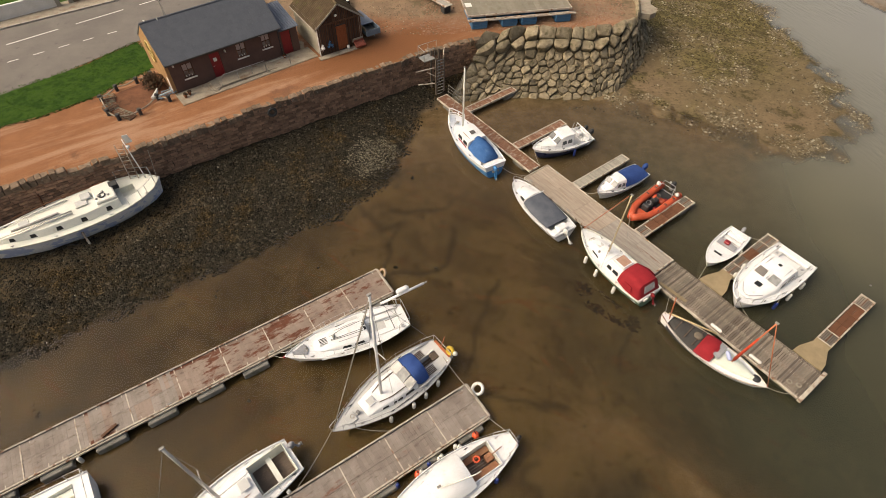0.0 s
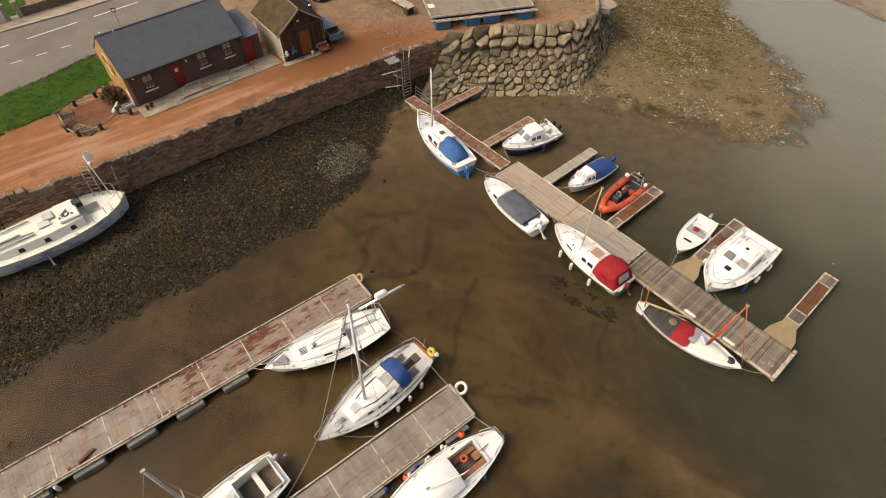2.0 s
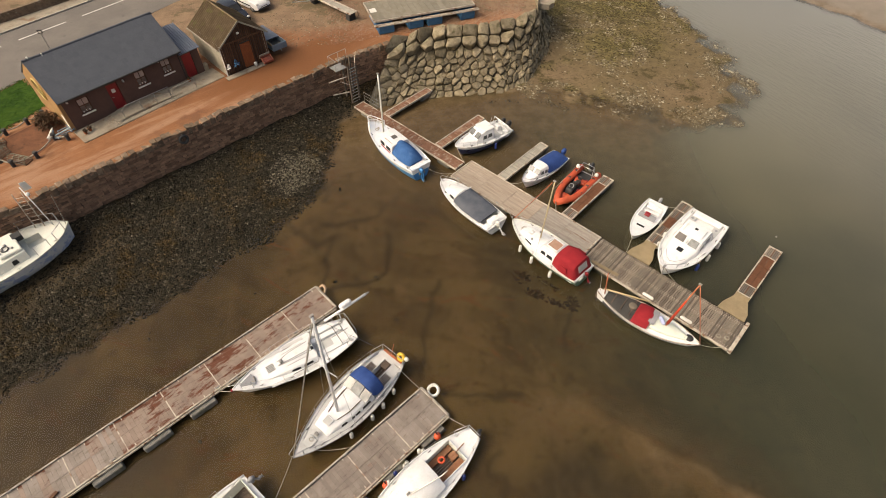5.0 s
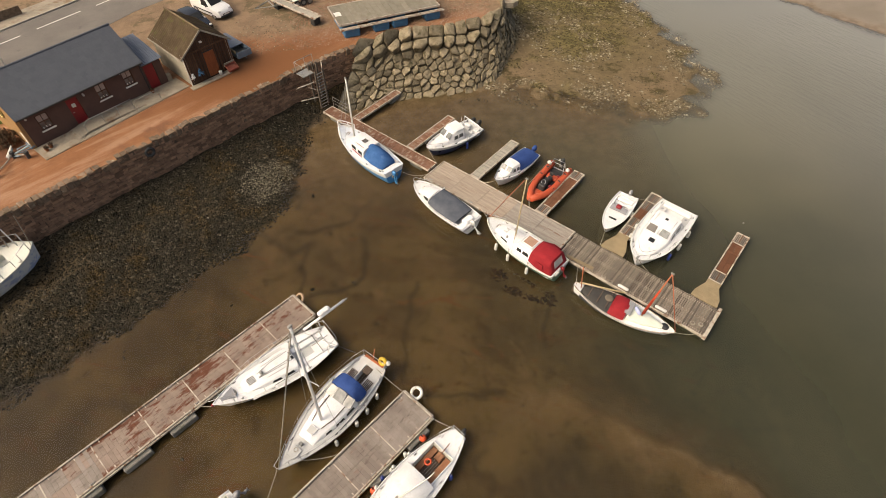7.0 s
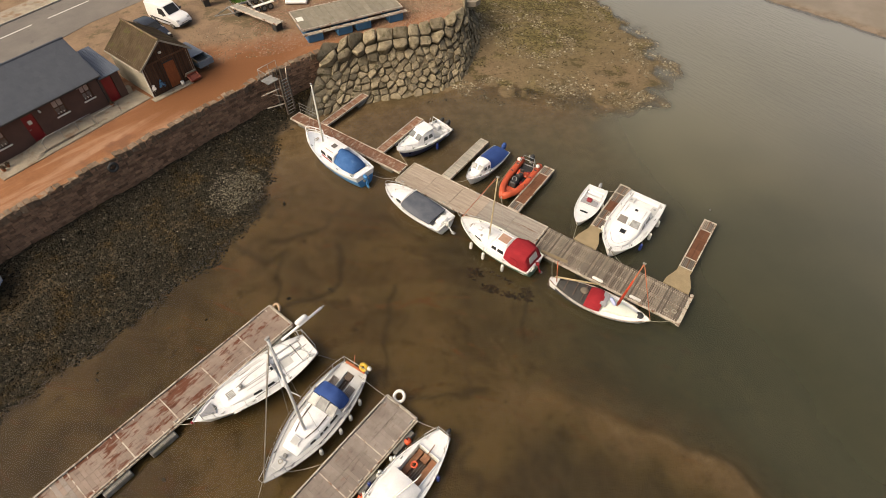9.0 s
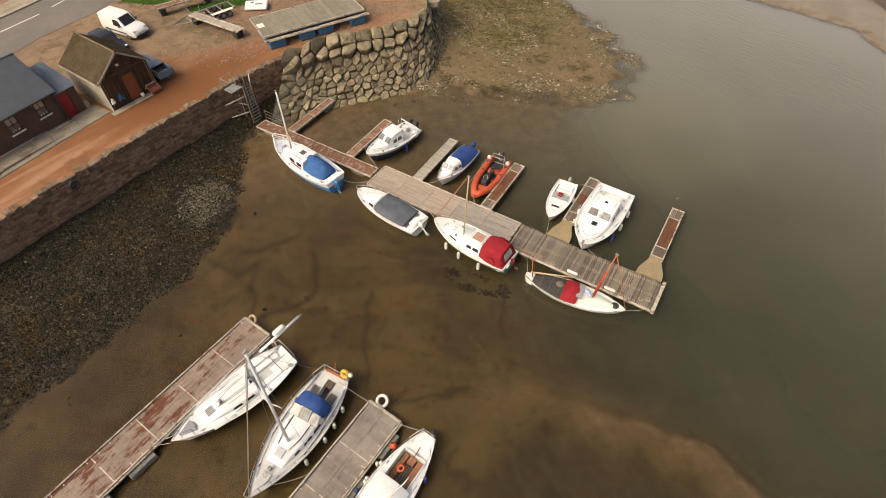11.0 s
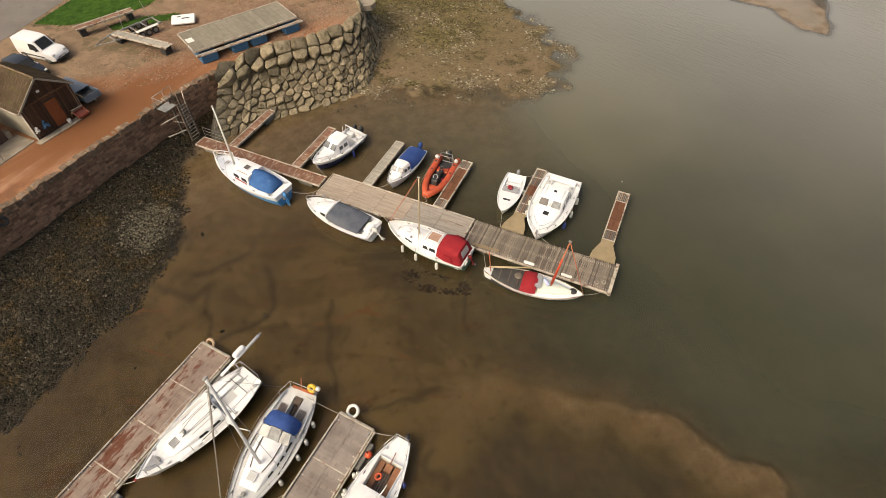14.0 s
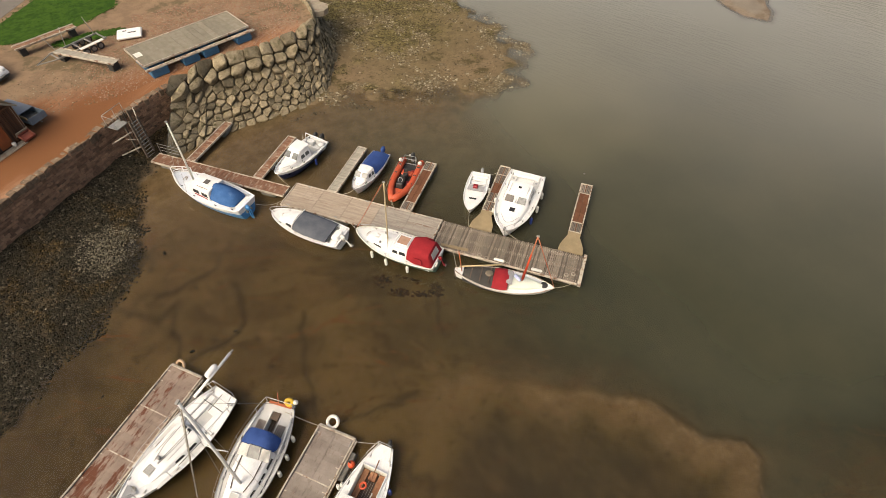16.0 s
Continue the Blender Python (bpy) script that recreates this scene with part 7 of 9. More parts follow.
def open_dinghy():
    boat, L, m = boat_at("open_boat", "small white open boat with dark foredeck slot and outboard", (16.05, 20.5), (19.1, 23.15))
    h = Hull(L, 1.55, 0.6, 0.22, 0.85, 0.4, 2.1, 0.18, 0.0, 0.35, blunt=0.66)
    hull_parts(boat, h, [("bottom", NAVY, None, lambda u: 0.12, "dark boot line"), ("topside", GELCOAT, lambda u: 0.12, None, "")], GELCOAT, 0.04)
    well = (-1.6, -0.05, 0.56)
    deck_part(boat, h, GELCOAT, well, camber=0.08)
    well_part(boat, h, well, 0.42, GELCOAT, None, True, GELCOAT, 0.2, 0.2)
    part("thwart", new_box(-1.2, -0.95, -0.56, 0.56, 0.4, 0.45, bevel=0.01), GELCOAT, boat)
    part("dash", plate([(0.02, 0.58, 0.68), (0.02, -0.58, 0.68), (-0.42, -0.56, 0.76), (-0.42, 0.56, 0.76)], 0.015), MOTORGREY, boat)
    part("fuel_tank", new_box(-0.42, -0.12, -0.22, 0.12, 0.74, 0.92, bevel=0.03), RED, boat, "red plastic fuel tank")
    part("foredeck_slot", new_box(0.78, 0.93, -0.26, 0.26, 0.715, 0.745, bevel=0.01), GLASS, boat)
    part("stern_bench", new_box(-1.75, -1.3, -0.52, 0.52, 0.35, 0.52, bevel=0.03), GELCOAT, boat)
    outboard(boat, -L / 2 - 0.03, 0.05, 0.55, MOTORGREY, 0.75, 20, "grey outboard motor")
    fender(-0.6, h.half(h.u_of(-0.6)) + 0.08, 0.35, FENDER, 0.3, 0.08, m=m)


def white_cruiser():
    boat, L, m = boat_at("cabin_cruiser", "broad white cabin cruiser with large dark hatches", (16.7, 17.5), (21.65, 20.98), "motor boat")
    h = Hull(L, 2.7, 0.9, 0.35, 0.90, 0.40, 2.4, 0.18, 0.0, 0.3, blunt=0.60)
    fittings(boat, h, 8)
    hull_parts(boat, h, [("bottom", NAVY, None, lambda u: 0.12, "dark boot line"), ("topside", GELCOAT, lambda u: 0.12, None, "")], GELCOAT, 0.05)
    well = (-2.8, -1.15, 1.02)
    deck_part(boat, h, GELCOAT, well)
    well_part(boat, h, well, 0.22, GELCOAT, None, True, GELCOAT, 0.16, 0.34)
    spot = trunk(boat, h, [(-1.2, 0.66), (0.1, 0.72), (0.75, 0.30), (1.9, 0.24), (2.45, 0.02)], 0.28, GELCOAT, 0.95, 0.12)
    side_windows(boat, spot, [(-1.0, -0.3), (-0.15, 0.3)], 0.35, 0.9, GLASS)
    for y in (0.42, -0.42):
        part("windscreen", plate([(0.66, y + 0.30, 1.32), (0.66, y - 0.30, 1.32), (0.28, y - 0.26, 1.585), (0.28, y + 0.26, 1.585)], 0.02, Vector((1, 0, 1))), SCREEN if y > 0 else SMOKE, boat)
    part("wiper_box", new_box(0.15, 0.75, -0.05, 0.05, 1.36, 1.5, bevel=0.02), GELCOAT, boat)
    part("cockpit_sole", new_box(-2.2, -1.25, -0.6, 0.6, 0.685, 0.70), DECKWHITE, boat, "scuffed pale cockpit sole")
    for y in (0.82, -0.82):
        part("side_locker", new_box(-2.35, -1.5, y - 0.22, y + 0.22, 0.905, 0.93, bevel=0.01), DECKGREY, boat)
        part("filler_cap", new_tube([(-2.1, y, 0.925), (-2.1, y, 0.945)], 0.09, 12), MOTORGREY, boat)
    part("bow_cushion_line", new_tube([(1.75, 0.62, 1.22), (2.35, 0.25, 1.25), (2.5, 0, 1.26), (2.35, -0.25, 1.25), (1.75, -0.62, 1.22)], 0.014, 5), MOTORGREY, boat)
    hatch(boat, 1.25, 0, 1.20, 0.46, 0.46, GLASS)
    hatch(boat, -0.6, 0.0, 1.58, 0.3, 0.3, GLASS)
    part("transom_bench", new_box(-2.85, -2.5, -0.95, 0.95, 0.72, 0.96, bevel=0.05), GELCOAT, boat)
    for y in (0.6, -0.6):
        part("grab_rail", new_tube([(-0.9, y, 1.60), (0.0, y, 1.58)], 0.018, 5), STEEL, boat)
    rails(boat, h, pushpit=False, stanchions=(0.4, 1.1), hgt=0.4)
    part("anchor_roller", new_box(L / 2 - 0.15, L / 2 + 0.16, -0.07, 0.07, 1.12, 1.2, bevel=0.02), GALV, boat)
    for x in (-1.6, -0.2, 1.0):
        fender(x, h.half(h.u_of(x)) + 0.1, 0.4, FENDER if x < 0.5 else FENDERBLUE, m=m)
    for x in (0.2, 1.2):
        fender(x, -h.half(h.u_of(x)) - 0.1, 0.55, FENDER, m=m)


blue_cabin_boat()
grey_cover_boat()
red_canopy_boat()
folkboat()
navy_cuddy()
small_blue_cover()
rescue_inflatable()
open_dinghy()
white_cruiser()


# ---- ashore ----
def sash_window(p, x0, x1, z0, z1, y=0.0):
    w = part("window", ring_upright(x0, x1, z0, z1, y - 0.02, y + 0.10, 0.06), DARKWOOD, p, "dark framed sash window")
    part("sill", new_box(x0 - 0.08, x1 + 0.08, y - 0.12, y + 0.03, z0 - 0.10, z0 - 0.004, bevel=0.01), WHITE, w, "white sill")
    zm = (z0 + z1) / 2
    part("meeting_rail", new_box(x0 + 0.06, x1 - 0.06, y, y + 0.08, zm - 0.025, zm + 0.025), DARKWOOD, w)
    part("glazing_bar", new_box((x0 + x1) / 2 - 0.02, (x0 + x1) / 2 + 0.02, y + 0.01, y + 0.07, z0 + 0.06, z1 - 0.06), DARKWOOD, w)
    for a, b in ((x0 + 0.06, (x0 + x1) / 2 - 0.02), ((x0 + x1) / 2 + 0.02, x1 - 0.06)):
        part("pane", new_box(a, b, y + 0.045, y + 0.055, zm + 0.025, z1 - 0.06), CURTAIN, w, "pane with a pale blind behind it")
        part("pane", new_box(a, b, y + 0.045, y + 0.055, z0 + 0.06, zm - 0.025), PANE, w)
    for k in range(3):
        xx = x0 + 0.16 + k * 0.2
        part("ornament", new_tube([(xx, y + 0.03, z0 + 0.06), (xx, y + 0.03, z0 + 0.16 + 0.05 * (k % 2))], 0.03, 7), WHITE, w)


def ring_upright(x0, x1, z0, z1, y0, y1, t):
    bm = bmesh.new()
    for a in ((x0, x1, z0, z0 + t), (x0, x1, z1 - t, z1), (x0, x0 + t, z0 + t + .002, z1 - t - .002), (x1 - t, x1, z0 + t + .002, z1 - t - .002)):
        box(bm, a[0], a[1], y0, y1, a[2], a[3])
    return bm


CURTAIN = mat("blind_pale", (0.42, 0.36, 0.33), (0.34, 0.29, 0.27), 0.15, bump=0.0, scale=4, coat=0.5)
ARROW = mat("sign_gold", (0.55, 0.42, 0.14), (0.48, 0.36, 0.12), 0.5)


def wall_with_holes(x0, x1, z0, z1, y0, y1, holes):
    """A wall pierced by openings (xa, xb, za, zb)."""
    xs = sorted({x0, x1, *[v for h in holes for v in h[:2]]})
    bm = bmesh.new()
    for a, b in zip(xs, xs[1:]):
        cuts = sorted((h[2], h[3]) for h in holes if h[0] <= a + 1e-6 and h[1] >= b - 1e-6)
        z = z0
        for lo, hi in cuts:
            if lo > z:
                box(bm, a, b, y0, y1, z, lo)
            z = hi
        if z < z1:
            box(bm, a, b, y0, y1, z, z1)
    bmesh.ops.remove_doubles(bm, verts=bm.verts, dist=0.0005)
    return bm


def club_house():
    m = frame_at(-19.3, 34.15, 0.79, 0.613, QUAY)
    b = thing("club_house", "low brown rendered harbour building with slate roof and red door", "building", m=m)
    L, D, H, R = 8.45, 5.2, 2.42, 4.22
    wins = [(0.86, 1.64, 0.88, 1.98), (4.98, 5.76, 1.02, 2.12), (7.0, 7.74, 1.08, 2.18)]
    part("front_wall", wall_with_holes(0, L, 0, H, 0.0, 0.3, wins + [(2.95, 3.72, 0.0, 2.04)]), RENDER, b, "brown rendered front wall")
    part("back_wall", new_box(0, L, D - 0.3, D, 0, H), RENDER, b)
    for x0, x1, k, lab in ((-0.22, 0.0, OCHRE, "ochre rendered gable"), (L - 0.3, L - 0.003, RENDER, "")):
        bm = bmesh.new()
        e = 0.0 if k is OCHRE else 0.303
        prof = [(e, 0), (D - e, 0), (D - e, H + e * 0.66 - 0.05), (D / 2, R - 0.03), (e, H + e * 0.66 - 0.05)]
        skin(bm, [[Vector((x0, y, z)) for y, z in prof], [Vector((x1, y, z)) for y, z in prof]], close=True, caps=True)
        part("gable_wall", bm, k, b, lab)
    for a in wins:
        sash_window(b, *a, y=0.06)
    d = part("door", new_box(2.99, 3.68, 0.10, 0.16, 0.12, 2.0, bevel=0.01), RED, b, "red painted door")
    part("door_frame", ring_upright(2.95, 3.72, 0.10, 2.04, 0.06, 0.2, 0.045), RED, b)
    part("notice", new_box(3.2, 3.45, 0.085, 0.098, 1.35, 1.62), WHITE, d)
    part("door_handle", new_tube([(3.06, 0.1, 1.05), (3.06, 0.04, 1.05), (3.16, 0.04, 1.05)], 0.014, 6), STEEL, d)
    # roof: boarding, and slates in courses
    for s, (ya, yb) in enumerate(((-0.22, D / 2), (D + 0.22, D / 2))):
        za = H - 0.12
        rows = [[Vector((x, ya, za)), Vector((x, yb, R)), Vector((x, yb, R + 0.06)), Vector((x, ya, za + 0.06))] for x in (-0.22, L + 0.22)]
        sl = part("roof_slope", skin(bmesh.new(), rows, close=True, caps=True), SLATE, b, "blue-grey slate roof")
        if s == 0:
            n = Vector((0, yb - ya, R - za))
            ln = n.length
            n.normalize()
            up = Vector((1, 0, 0)).cross(n)
            rot = Matrix(((1, 0, 0, 0), (0, n.y, up.y, 0), (0, n.z, up.z, 0), (0, 0, 0, 1)))
            me = mesh_of(new_box(-0.205, 0.205, 0, 0.40, 0, 0.012), "slate", SLATE)
            for r in range(10):
                for c in range(22):
                    x = -0.02 + c * 0.42 + (0.21 if r % 2 else 0)
                    if x > L + 0.02:
                        continue
                    o = Vector((x, ya, za + 0.064)) + n * (r * (ln - 0.1) / 10) + up * 0.004
                    piece("slate", me, sl, Matrix.Translation(o) @ rot @ Matrix.Rotation(radians(1.4 + random.uniform(-0.2, 0.2)), 4, "X"))
    part("ridge_cap", new_tube([(-0.24, D / 2, R + 0.05), (L + 0.24, D / 2, R + 0.05)], 0.09, 8), SLATE, b)
    part("gutter", new_tube([(-0.2, -0.27, H - 0.10), (L + 0.2, -0.27, H - 0.10)], 0.055, 8), BLACK, b, "black gutter")
    for x in (L - 0.05,):
        part("downpipe", new_tube([(x, -0.26, H - 0.12), (x, -0.06, H - 0.35), (x, -0.06, 0.05)], 0.035, 7), BLACK, b)
    part("bargeboard", new_tube([(-0.22, -0.24, H - 0.06), (-0.22, D / 2, R + 0.05)], 0.03, 6), SLATE, b, "pale verge board")
    part("bargeboard", new_tube([(-0.22, D + 0.24, H - 0.06), (-0.22, D / 2, R + 0.05)], 0.03, 6), SLATE, b)
    # round emblem on the gable, as plain shapes
    e = part("emblem", ring(bmesh.new(), (0, 0, 0), 0.74, 0.05, pose(-0.26, D / 2, 2.25, 0, 90, 0), 28, 6), ARROW, b, "round gold emblem")
    part("emblem_disc", new_tube([(-0.225, D / 2, 2.25), (-0.24, D / 2, 2.25)], 0.66, 24), DARKWOOD, e)
    part("emblem_shape", new_box(-0.27, -0.245, D / 2 - 0.08, D / 2 + 0.08, 1.75, 2.75, bevel=0.01), ARROW, e)
    part("emblem_shape", new_box(-0.27, -0.245, D / 2 - 0.45, D / 2 + 0.45, 2.0, 2.14, bevel=0.01), ARROW, e)
    for x, z in ((0.35, 2.12), (4.15, 1.95), (6.9, 2.25)):
        lm = part("wall_lamp", new_box(x - 0.06, x + 0.06, -0.06, -0.002, z - 0.08, z + 0.08, bevel=0.01), WHITE, b, "white wall lamp")
        part("lamp_shade", ball(bmesh.new(), (x, -0.12, z - 0.02), 0.075, 2), WHITE, lm, smooth=True)
    part("roof_vent", new_tube([(0.15, D / 2, R), (0.15, D / 2, R + 0.22)], 0.05, 8), WHITE, b)
    part("roof_vent", new_tube([(1.0, D / 2 - 0.1, R), (1.0, D / 2 - 0.1, R + 0.15)], 0.04, 8), WHITE, b)
    part("white_board", new_box(-0.25, -0.224, 0.2, 0.55, 0.2, 1.2, bevel=0.005), WHITE, b)
    # lean-to at the end with its own red door
    an = thing("lean_to", "small lean-to with ribbed metal roof and red door", "shed", m=m)
    part("front_wall", wall_with_holes(L + 0.02, 10.0, 0, 1.95, 0.05, 0.25, [(8.62, 9.42, 0.0, 1.85)]), RENDER, an)
    part("end_wall", new_box(9.8, 9.997, 0.253, 3.0, 0, 1.95), RENDER, an)
    part("back_wall", new_box(L + 0.02, 9.797, 2.8, 3.0, 0, 1.95), RENDER, an)
    part("door", new_box(8.64, 9.4, 0.10, 0.16, 0.03, 1.83, bevel=0.01), RED, an, "red boarded door")
    rf = part("roof", skin(bmesh.new(), [[Vector((x, -0.12, 2.0)), Vector((x, 3.1, 2.75)), Vector((x, 3.1, 2.79)), Vector((x, -0.12, 2.04))] for x in (L + 0.03, 10.15)], close=True, caps=True), ROOFBLUE, an, "blue-grey ribbed sheet roof")
    for i in range(9):
        x = L + 0.12 + i * 0.195
        part("roof_rib", new_tube([(x, -0.13, 2.05), (x, 3.1, 2.80)], 0.03, 6), ROOFBLUE, rf)
    part("buttress", new_box(10.0, 10.35, -0.05, 0.35, 0, 0.55, bevel=0.05), CONCRETE, an)
    # apron, ramp and rails
    ap = tagged(part("apron", new_box(-0.25, 10.6, -1.75, -0.01, -0.02, 0.06, bevel=0.015), CONCRETE, m=m), "pale concrete apron along the building", "pavement", kind="structure")
    rp = thing("ramp", "concrete access ramp with galvanised handrails", "ramp", m=m)
    bm = bmesh.new()
    prof = [(2.5, 0.06), (2.9, 0.20), (4.2, 0.20), (7.6, 0.065)]
    skin(bm, [[Vector((x, -1.35, z)) for x, z in prof] + [Vector((7.6, -1.35, 0.05)), Vector((2.5, -1.35, 0.05))], [Vector((x, -0.02, z)) for x, z in prof] + [Vector((7.6, -0.02, 0.05)), Vector((2.5, -0.02, 0.05))]], close=True, caps=True)
    part("ramp_slab", bm, CONCRETE, rp)
    for i in range(3):
        part("step", new_box(2.0 + 0.17 * i, 2.5 + 0.12 * i, -1.6 + 0.1 * i, -0.1, 0.06, 0.1 + 0.04 * i, bevel=0.01), CONCRETE, rp)
    bm = new_tube([(2.9, -1.3, 0.2), (2.9, -1.3, 0.75), (3.2, -1.3, 0.98), (6.4, -1.3, 0.92), (6.4, -1.3, 0.1)], 0.025, 7)
    for x in (4.2, 5.3):
        tube(bm, [(x, -1.3, 0.1), (x, -1.3, 0.95)], 0.022, 6)
    part("handrail", bm, GALV, rp, smooth=True)
    part("handrail", new_tube([(6.5, -1.6, 0.0), (6.5, -1.6, 0.85), (8.3, -1.6, 0.85), (8.3, -1.6, 0.0)], 0.025, 7), GALV, rp, smooth=True)
    for k, (x, y) in enumerate(((0.25, -0.9), (0.6, -0.75), (8.4, -0.4))):
        pot = thing("plant_pot", "small clay plant pot on the concrete apron", "plant pot", "plant pots", m @ Matrix.Translation((x, y, 0.06)))
        part("pot", new_tube([(0, 0, 0), (0, 0, 0.22)], 0.09, 10, 0.13), REDWOOD, pot, smooth=True)
        part("plant", foliage(0.16, 0.22, 40, k), LEAF, pot)


def foliage(r, hgt, n, seed=0, leaf=0.09):
    rnd = random.Random(seed)
    bm = bmesh.new()
    for _ in range(n):
        a, b, k = rnd.uniform(0, 6.28), rnd.uniform(0.1, 1.4), rnd.uniform(0.5, 1.0)
        c = Vector((r * k * math.cos(a) * math.sin(b), r * k * math.sin(a) * math.sin(b), 0.15 + hgt * k * math.cos(b)))
        d = Vector((rnd.uniform(-1, 1), rnd.uniform(-1, 1), rnd.uniform(-0.3, 1))).normalized()
        e = d.orthogonal().normalized()
        s = leaf * rnd.uniform(0.6, 1.3)
        bm.faces.new([bm.verts.new(c + v) for v in (d * s, e * s * 0.5, -d * s, -e * s * 0.5)])
    return bm


FISHBOX = mat("fish_box_red", (0.36, 0.10, 0.065), (0.30, 0.12, 0.085), 0.7)


def net_shed():
    m = frame_at(-9.6, 39.25, 0.83, 0.55, QUAY)
    b = thing("net_shed", "old shed with mossy corrugated roof and dark boarded gable", "shed", m=m)
    W, D, H, R = 3.75, 4.6, 2.4, 3.78
    part("side_wall", new_box(0, 0.18, 0.03, D, 0, H), WALLGREY, b, "pale roughcast side wall")
    part("side_wall", new_box(W - 0.18, W, 0.03, D, 0, H), WALLGREY, b)
    part("back_wall", new_box(0.183, W - 0.183, D - 0.18, D - 0.003, 0, H), WALLGREY, b)
    bm = bmesh.new()
    prof = [(0.183, 0), (W - 0.183, 0), (W - 0.183, H), (W / 2, R - 0.12), (0.183, H)]
    skin(bm, [[Vector((x, 0.05, z)) for x, z in prof], [Vector((x, 0.12, z)) for x, z in prof]], close=True, caps=True)
    gb = part("gable_backing", bm, BLACK, b)
    n = 25
    for i in range(n):
        x = 0.02 + (W - 0.04) * (i + 0.5) / n
        top = H + (R - H) * (1 - abs(x - W / 2) / (W / 2)) - 0.12
        if 1.5 < x < 2.45:
            if top > 2.1:
                part("board", new_box(x - 0.05, x + 0.05, 0.0, 0.045, 2.1, top), DARKWOOD, b)
            continue
        part("board", new_box(x - 0.05, x + 0.05, 0.0 + 0.012 * (i % 2), 0.045, 0.05, 2.36), DARKWOOD, b)
        part("board", new_box(x - 0.05, x + 0.05, -0.02 + 0.012 * (i % 2), 0.045, 2.42, max(2.45, top)), DARKWOOD, b)
    part("tie_beam", new_box(-0.05, W + 0.05, -0.06, 0.0, 2.33, 2.45, bevel=0.01), DARKWOOD, b)
    d = part("door", new_box(1.55, 2.40, -0.03, 0.03, 0.1, 2.0, bevel=0.01), REDWOOD, b, "red-brown plank door")
    for z in (0.45, 1.1, 1.75):
        part("ledge", new_box(1.6, 2.35, -0.05, -0.032, z - 0.06, z + 0.06), REDWOOD, d)
    for s in (0, 1):
        xa, xb = (-0.2, W / 2) if s == 0 else (W + 0.2, W / 2)
        za = H - 0.14
        nn = 44
        bm = bmesh.new()
        sec = []
        for i in range(nn + 1):
            y = -0.15 + (D + 0.27) * i / nn
            wv = 0.022 * (1 if i % 2 else -1)
            sec.append([Vector((xa + (xb - xa) * k / 3, y, za + (R - za) * k / 3 + wv + (0.0 if k in (0, 3) else -0.012))) for k in range(4)])
        skin(bm, sec)
        bmesh.ops.solidify(bm, geom=bm.faces[:], thickness=0.02)
        part("roof_slope", bm, MOSSROOF, b, "brown mossy corrugated roof")
        part("bargeboard", skin(bmesh.new(), [[Vector((xa, y, za - 0.10)), Vector((xb, y, R - 0.10)), Vector((xb, y, R + 0.05)), Vector((xa, y, za + 0.05))] for y in (-0.2, -0.155)], close=True, caps=True), WALLGREY, b, "weathered verge board")
    part("ridge_cap", new_tube([(W / 2, -0.2, R + 0.02), (W / 2, D + 0.15, R + 0.02)], 0.07, 7), MOSSROOF, b)
    part("corner_post", new_tube([(-0.03, -0.02, 0), (-0.03, -0.02, H)], 0.04, 6), WHITE, b)
    lamp = part("gable_lamp", new_box(1.55, 1.75, -0.16, -0.03, 2.85, 2.98, bevel=0.02), WHITE, b, "white floodlight")
    part("gutter", new_tube([(-0.26, -0.1, H - 0.18), (-0.26, D, H - 0.18)], 0.045, 7), WALLGREY, b)
    part("plinth", new_box(-0.3, 3.0, -0.6, -0.07, -0.02, 0.06, bevel=0.02), CONCRETE, b)
    part("hung_net", foliage(0.26, 0.5, 60, 4, 0.1), FLOATBLUE, b, "hanging net and rope", m=Matrix.Translation((0.85, -0.12, 0.4)))
    part("hung_net", foliage(0.18, 0.45, 40, 5, 0.1), WHITE, b, m=Matrix.Translation((0.2, -0.15, 0.35)))
    fish = thing("fish_box", "orange-red plastic fish box leaning by the shed", "box", m=m @ pose(3.25, -0.35, 0.22, 28, 0, 0))
    part("box_shell", ring_rect(-0.42, 0.42, 0.3, 0, 0.24, 0.03), FISHBOX, fish)
    part("box_base", new_box(-0.39, 0.39, -0.27, 0.27, 0.0, 0.03), FISHBOX, fish)
    part("grey_lid", new_box(-0.5, 0.42, 0.30, 0.36, 0.0, 0.42, bevel=0.02), WALLGREY, fish)
    drum = thing("white_pail", "small white pail by the shed door", "bucket", m=m @ Matrix.Translation((2.3, -0.25, 0.06)))
    part("pail", new_tube([(0, 0, 0), (0, 0, 0.28)], 0.11, 12, 0.14), WHITE, drum, smooth=True)
    skip = thing("utility_trailer", "grey-blue box trailer parked against the shed", "trailer", m=m @ Matrix.Translation((4.1, -0.1, 0)))
    part("body", ring_rect(0.0, 1.25, 1.75, 0.45, 0.95, 0.05), SKIP, skip, m=Matrix.Translation((0, 1.75, 0)))
    part("floor", new_box(0.05, 1.2, 0.05, 3.45, 0.45, 0.5), GALV, skip)
    part("cover", new_box(0.02, 1.23, 1.0, 3.4, 0.952, 1.0, bevel=0.02), ROOFBLUE, skip, "grey-blue cover")
    part("side_board", new_box(-0.06, -0.01, 0.1, 3.4, 0.9, 1.12), PLY, skip)
    for x in (-0.05, 1.3):
        part("wheel", new_tube([(x - 0.09, 1.9, 0.3), (x + 0.09, 1.9, 0.3)], 0.3, 16), BLACK, skip, smooth=True, sharp=40)
    part("drawbar", new_tube([(0.6, 0.0, 0.48), (0.6, -0.2, 0.45)], 0.04, 6), GALV, skip)


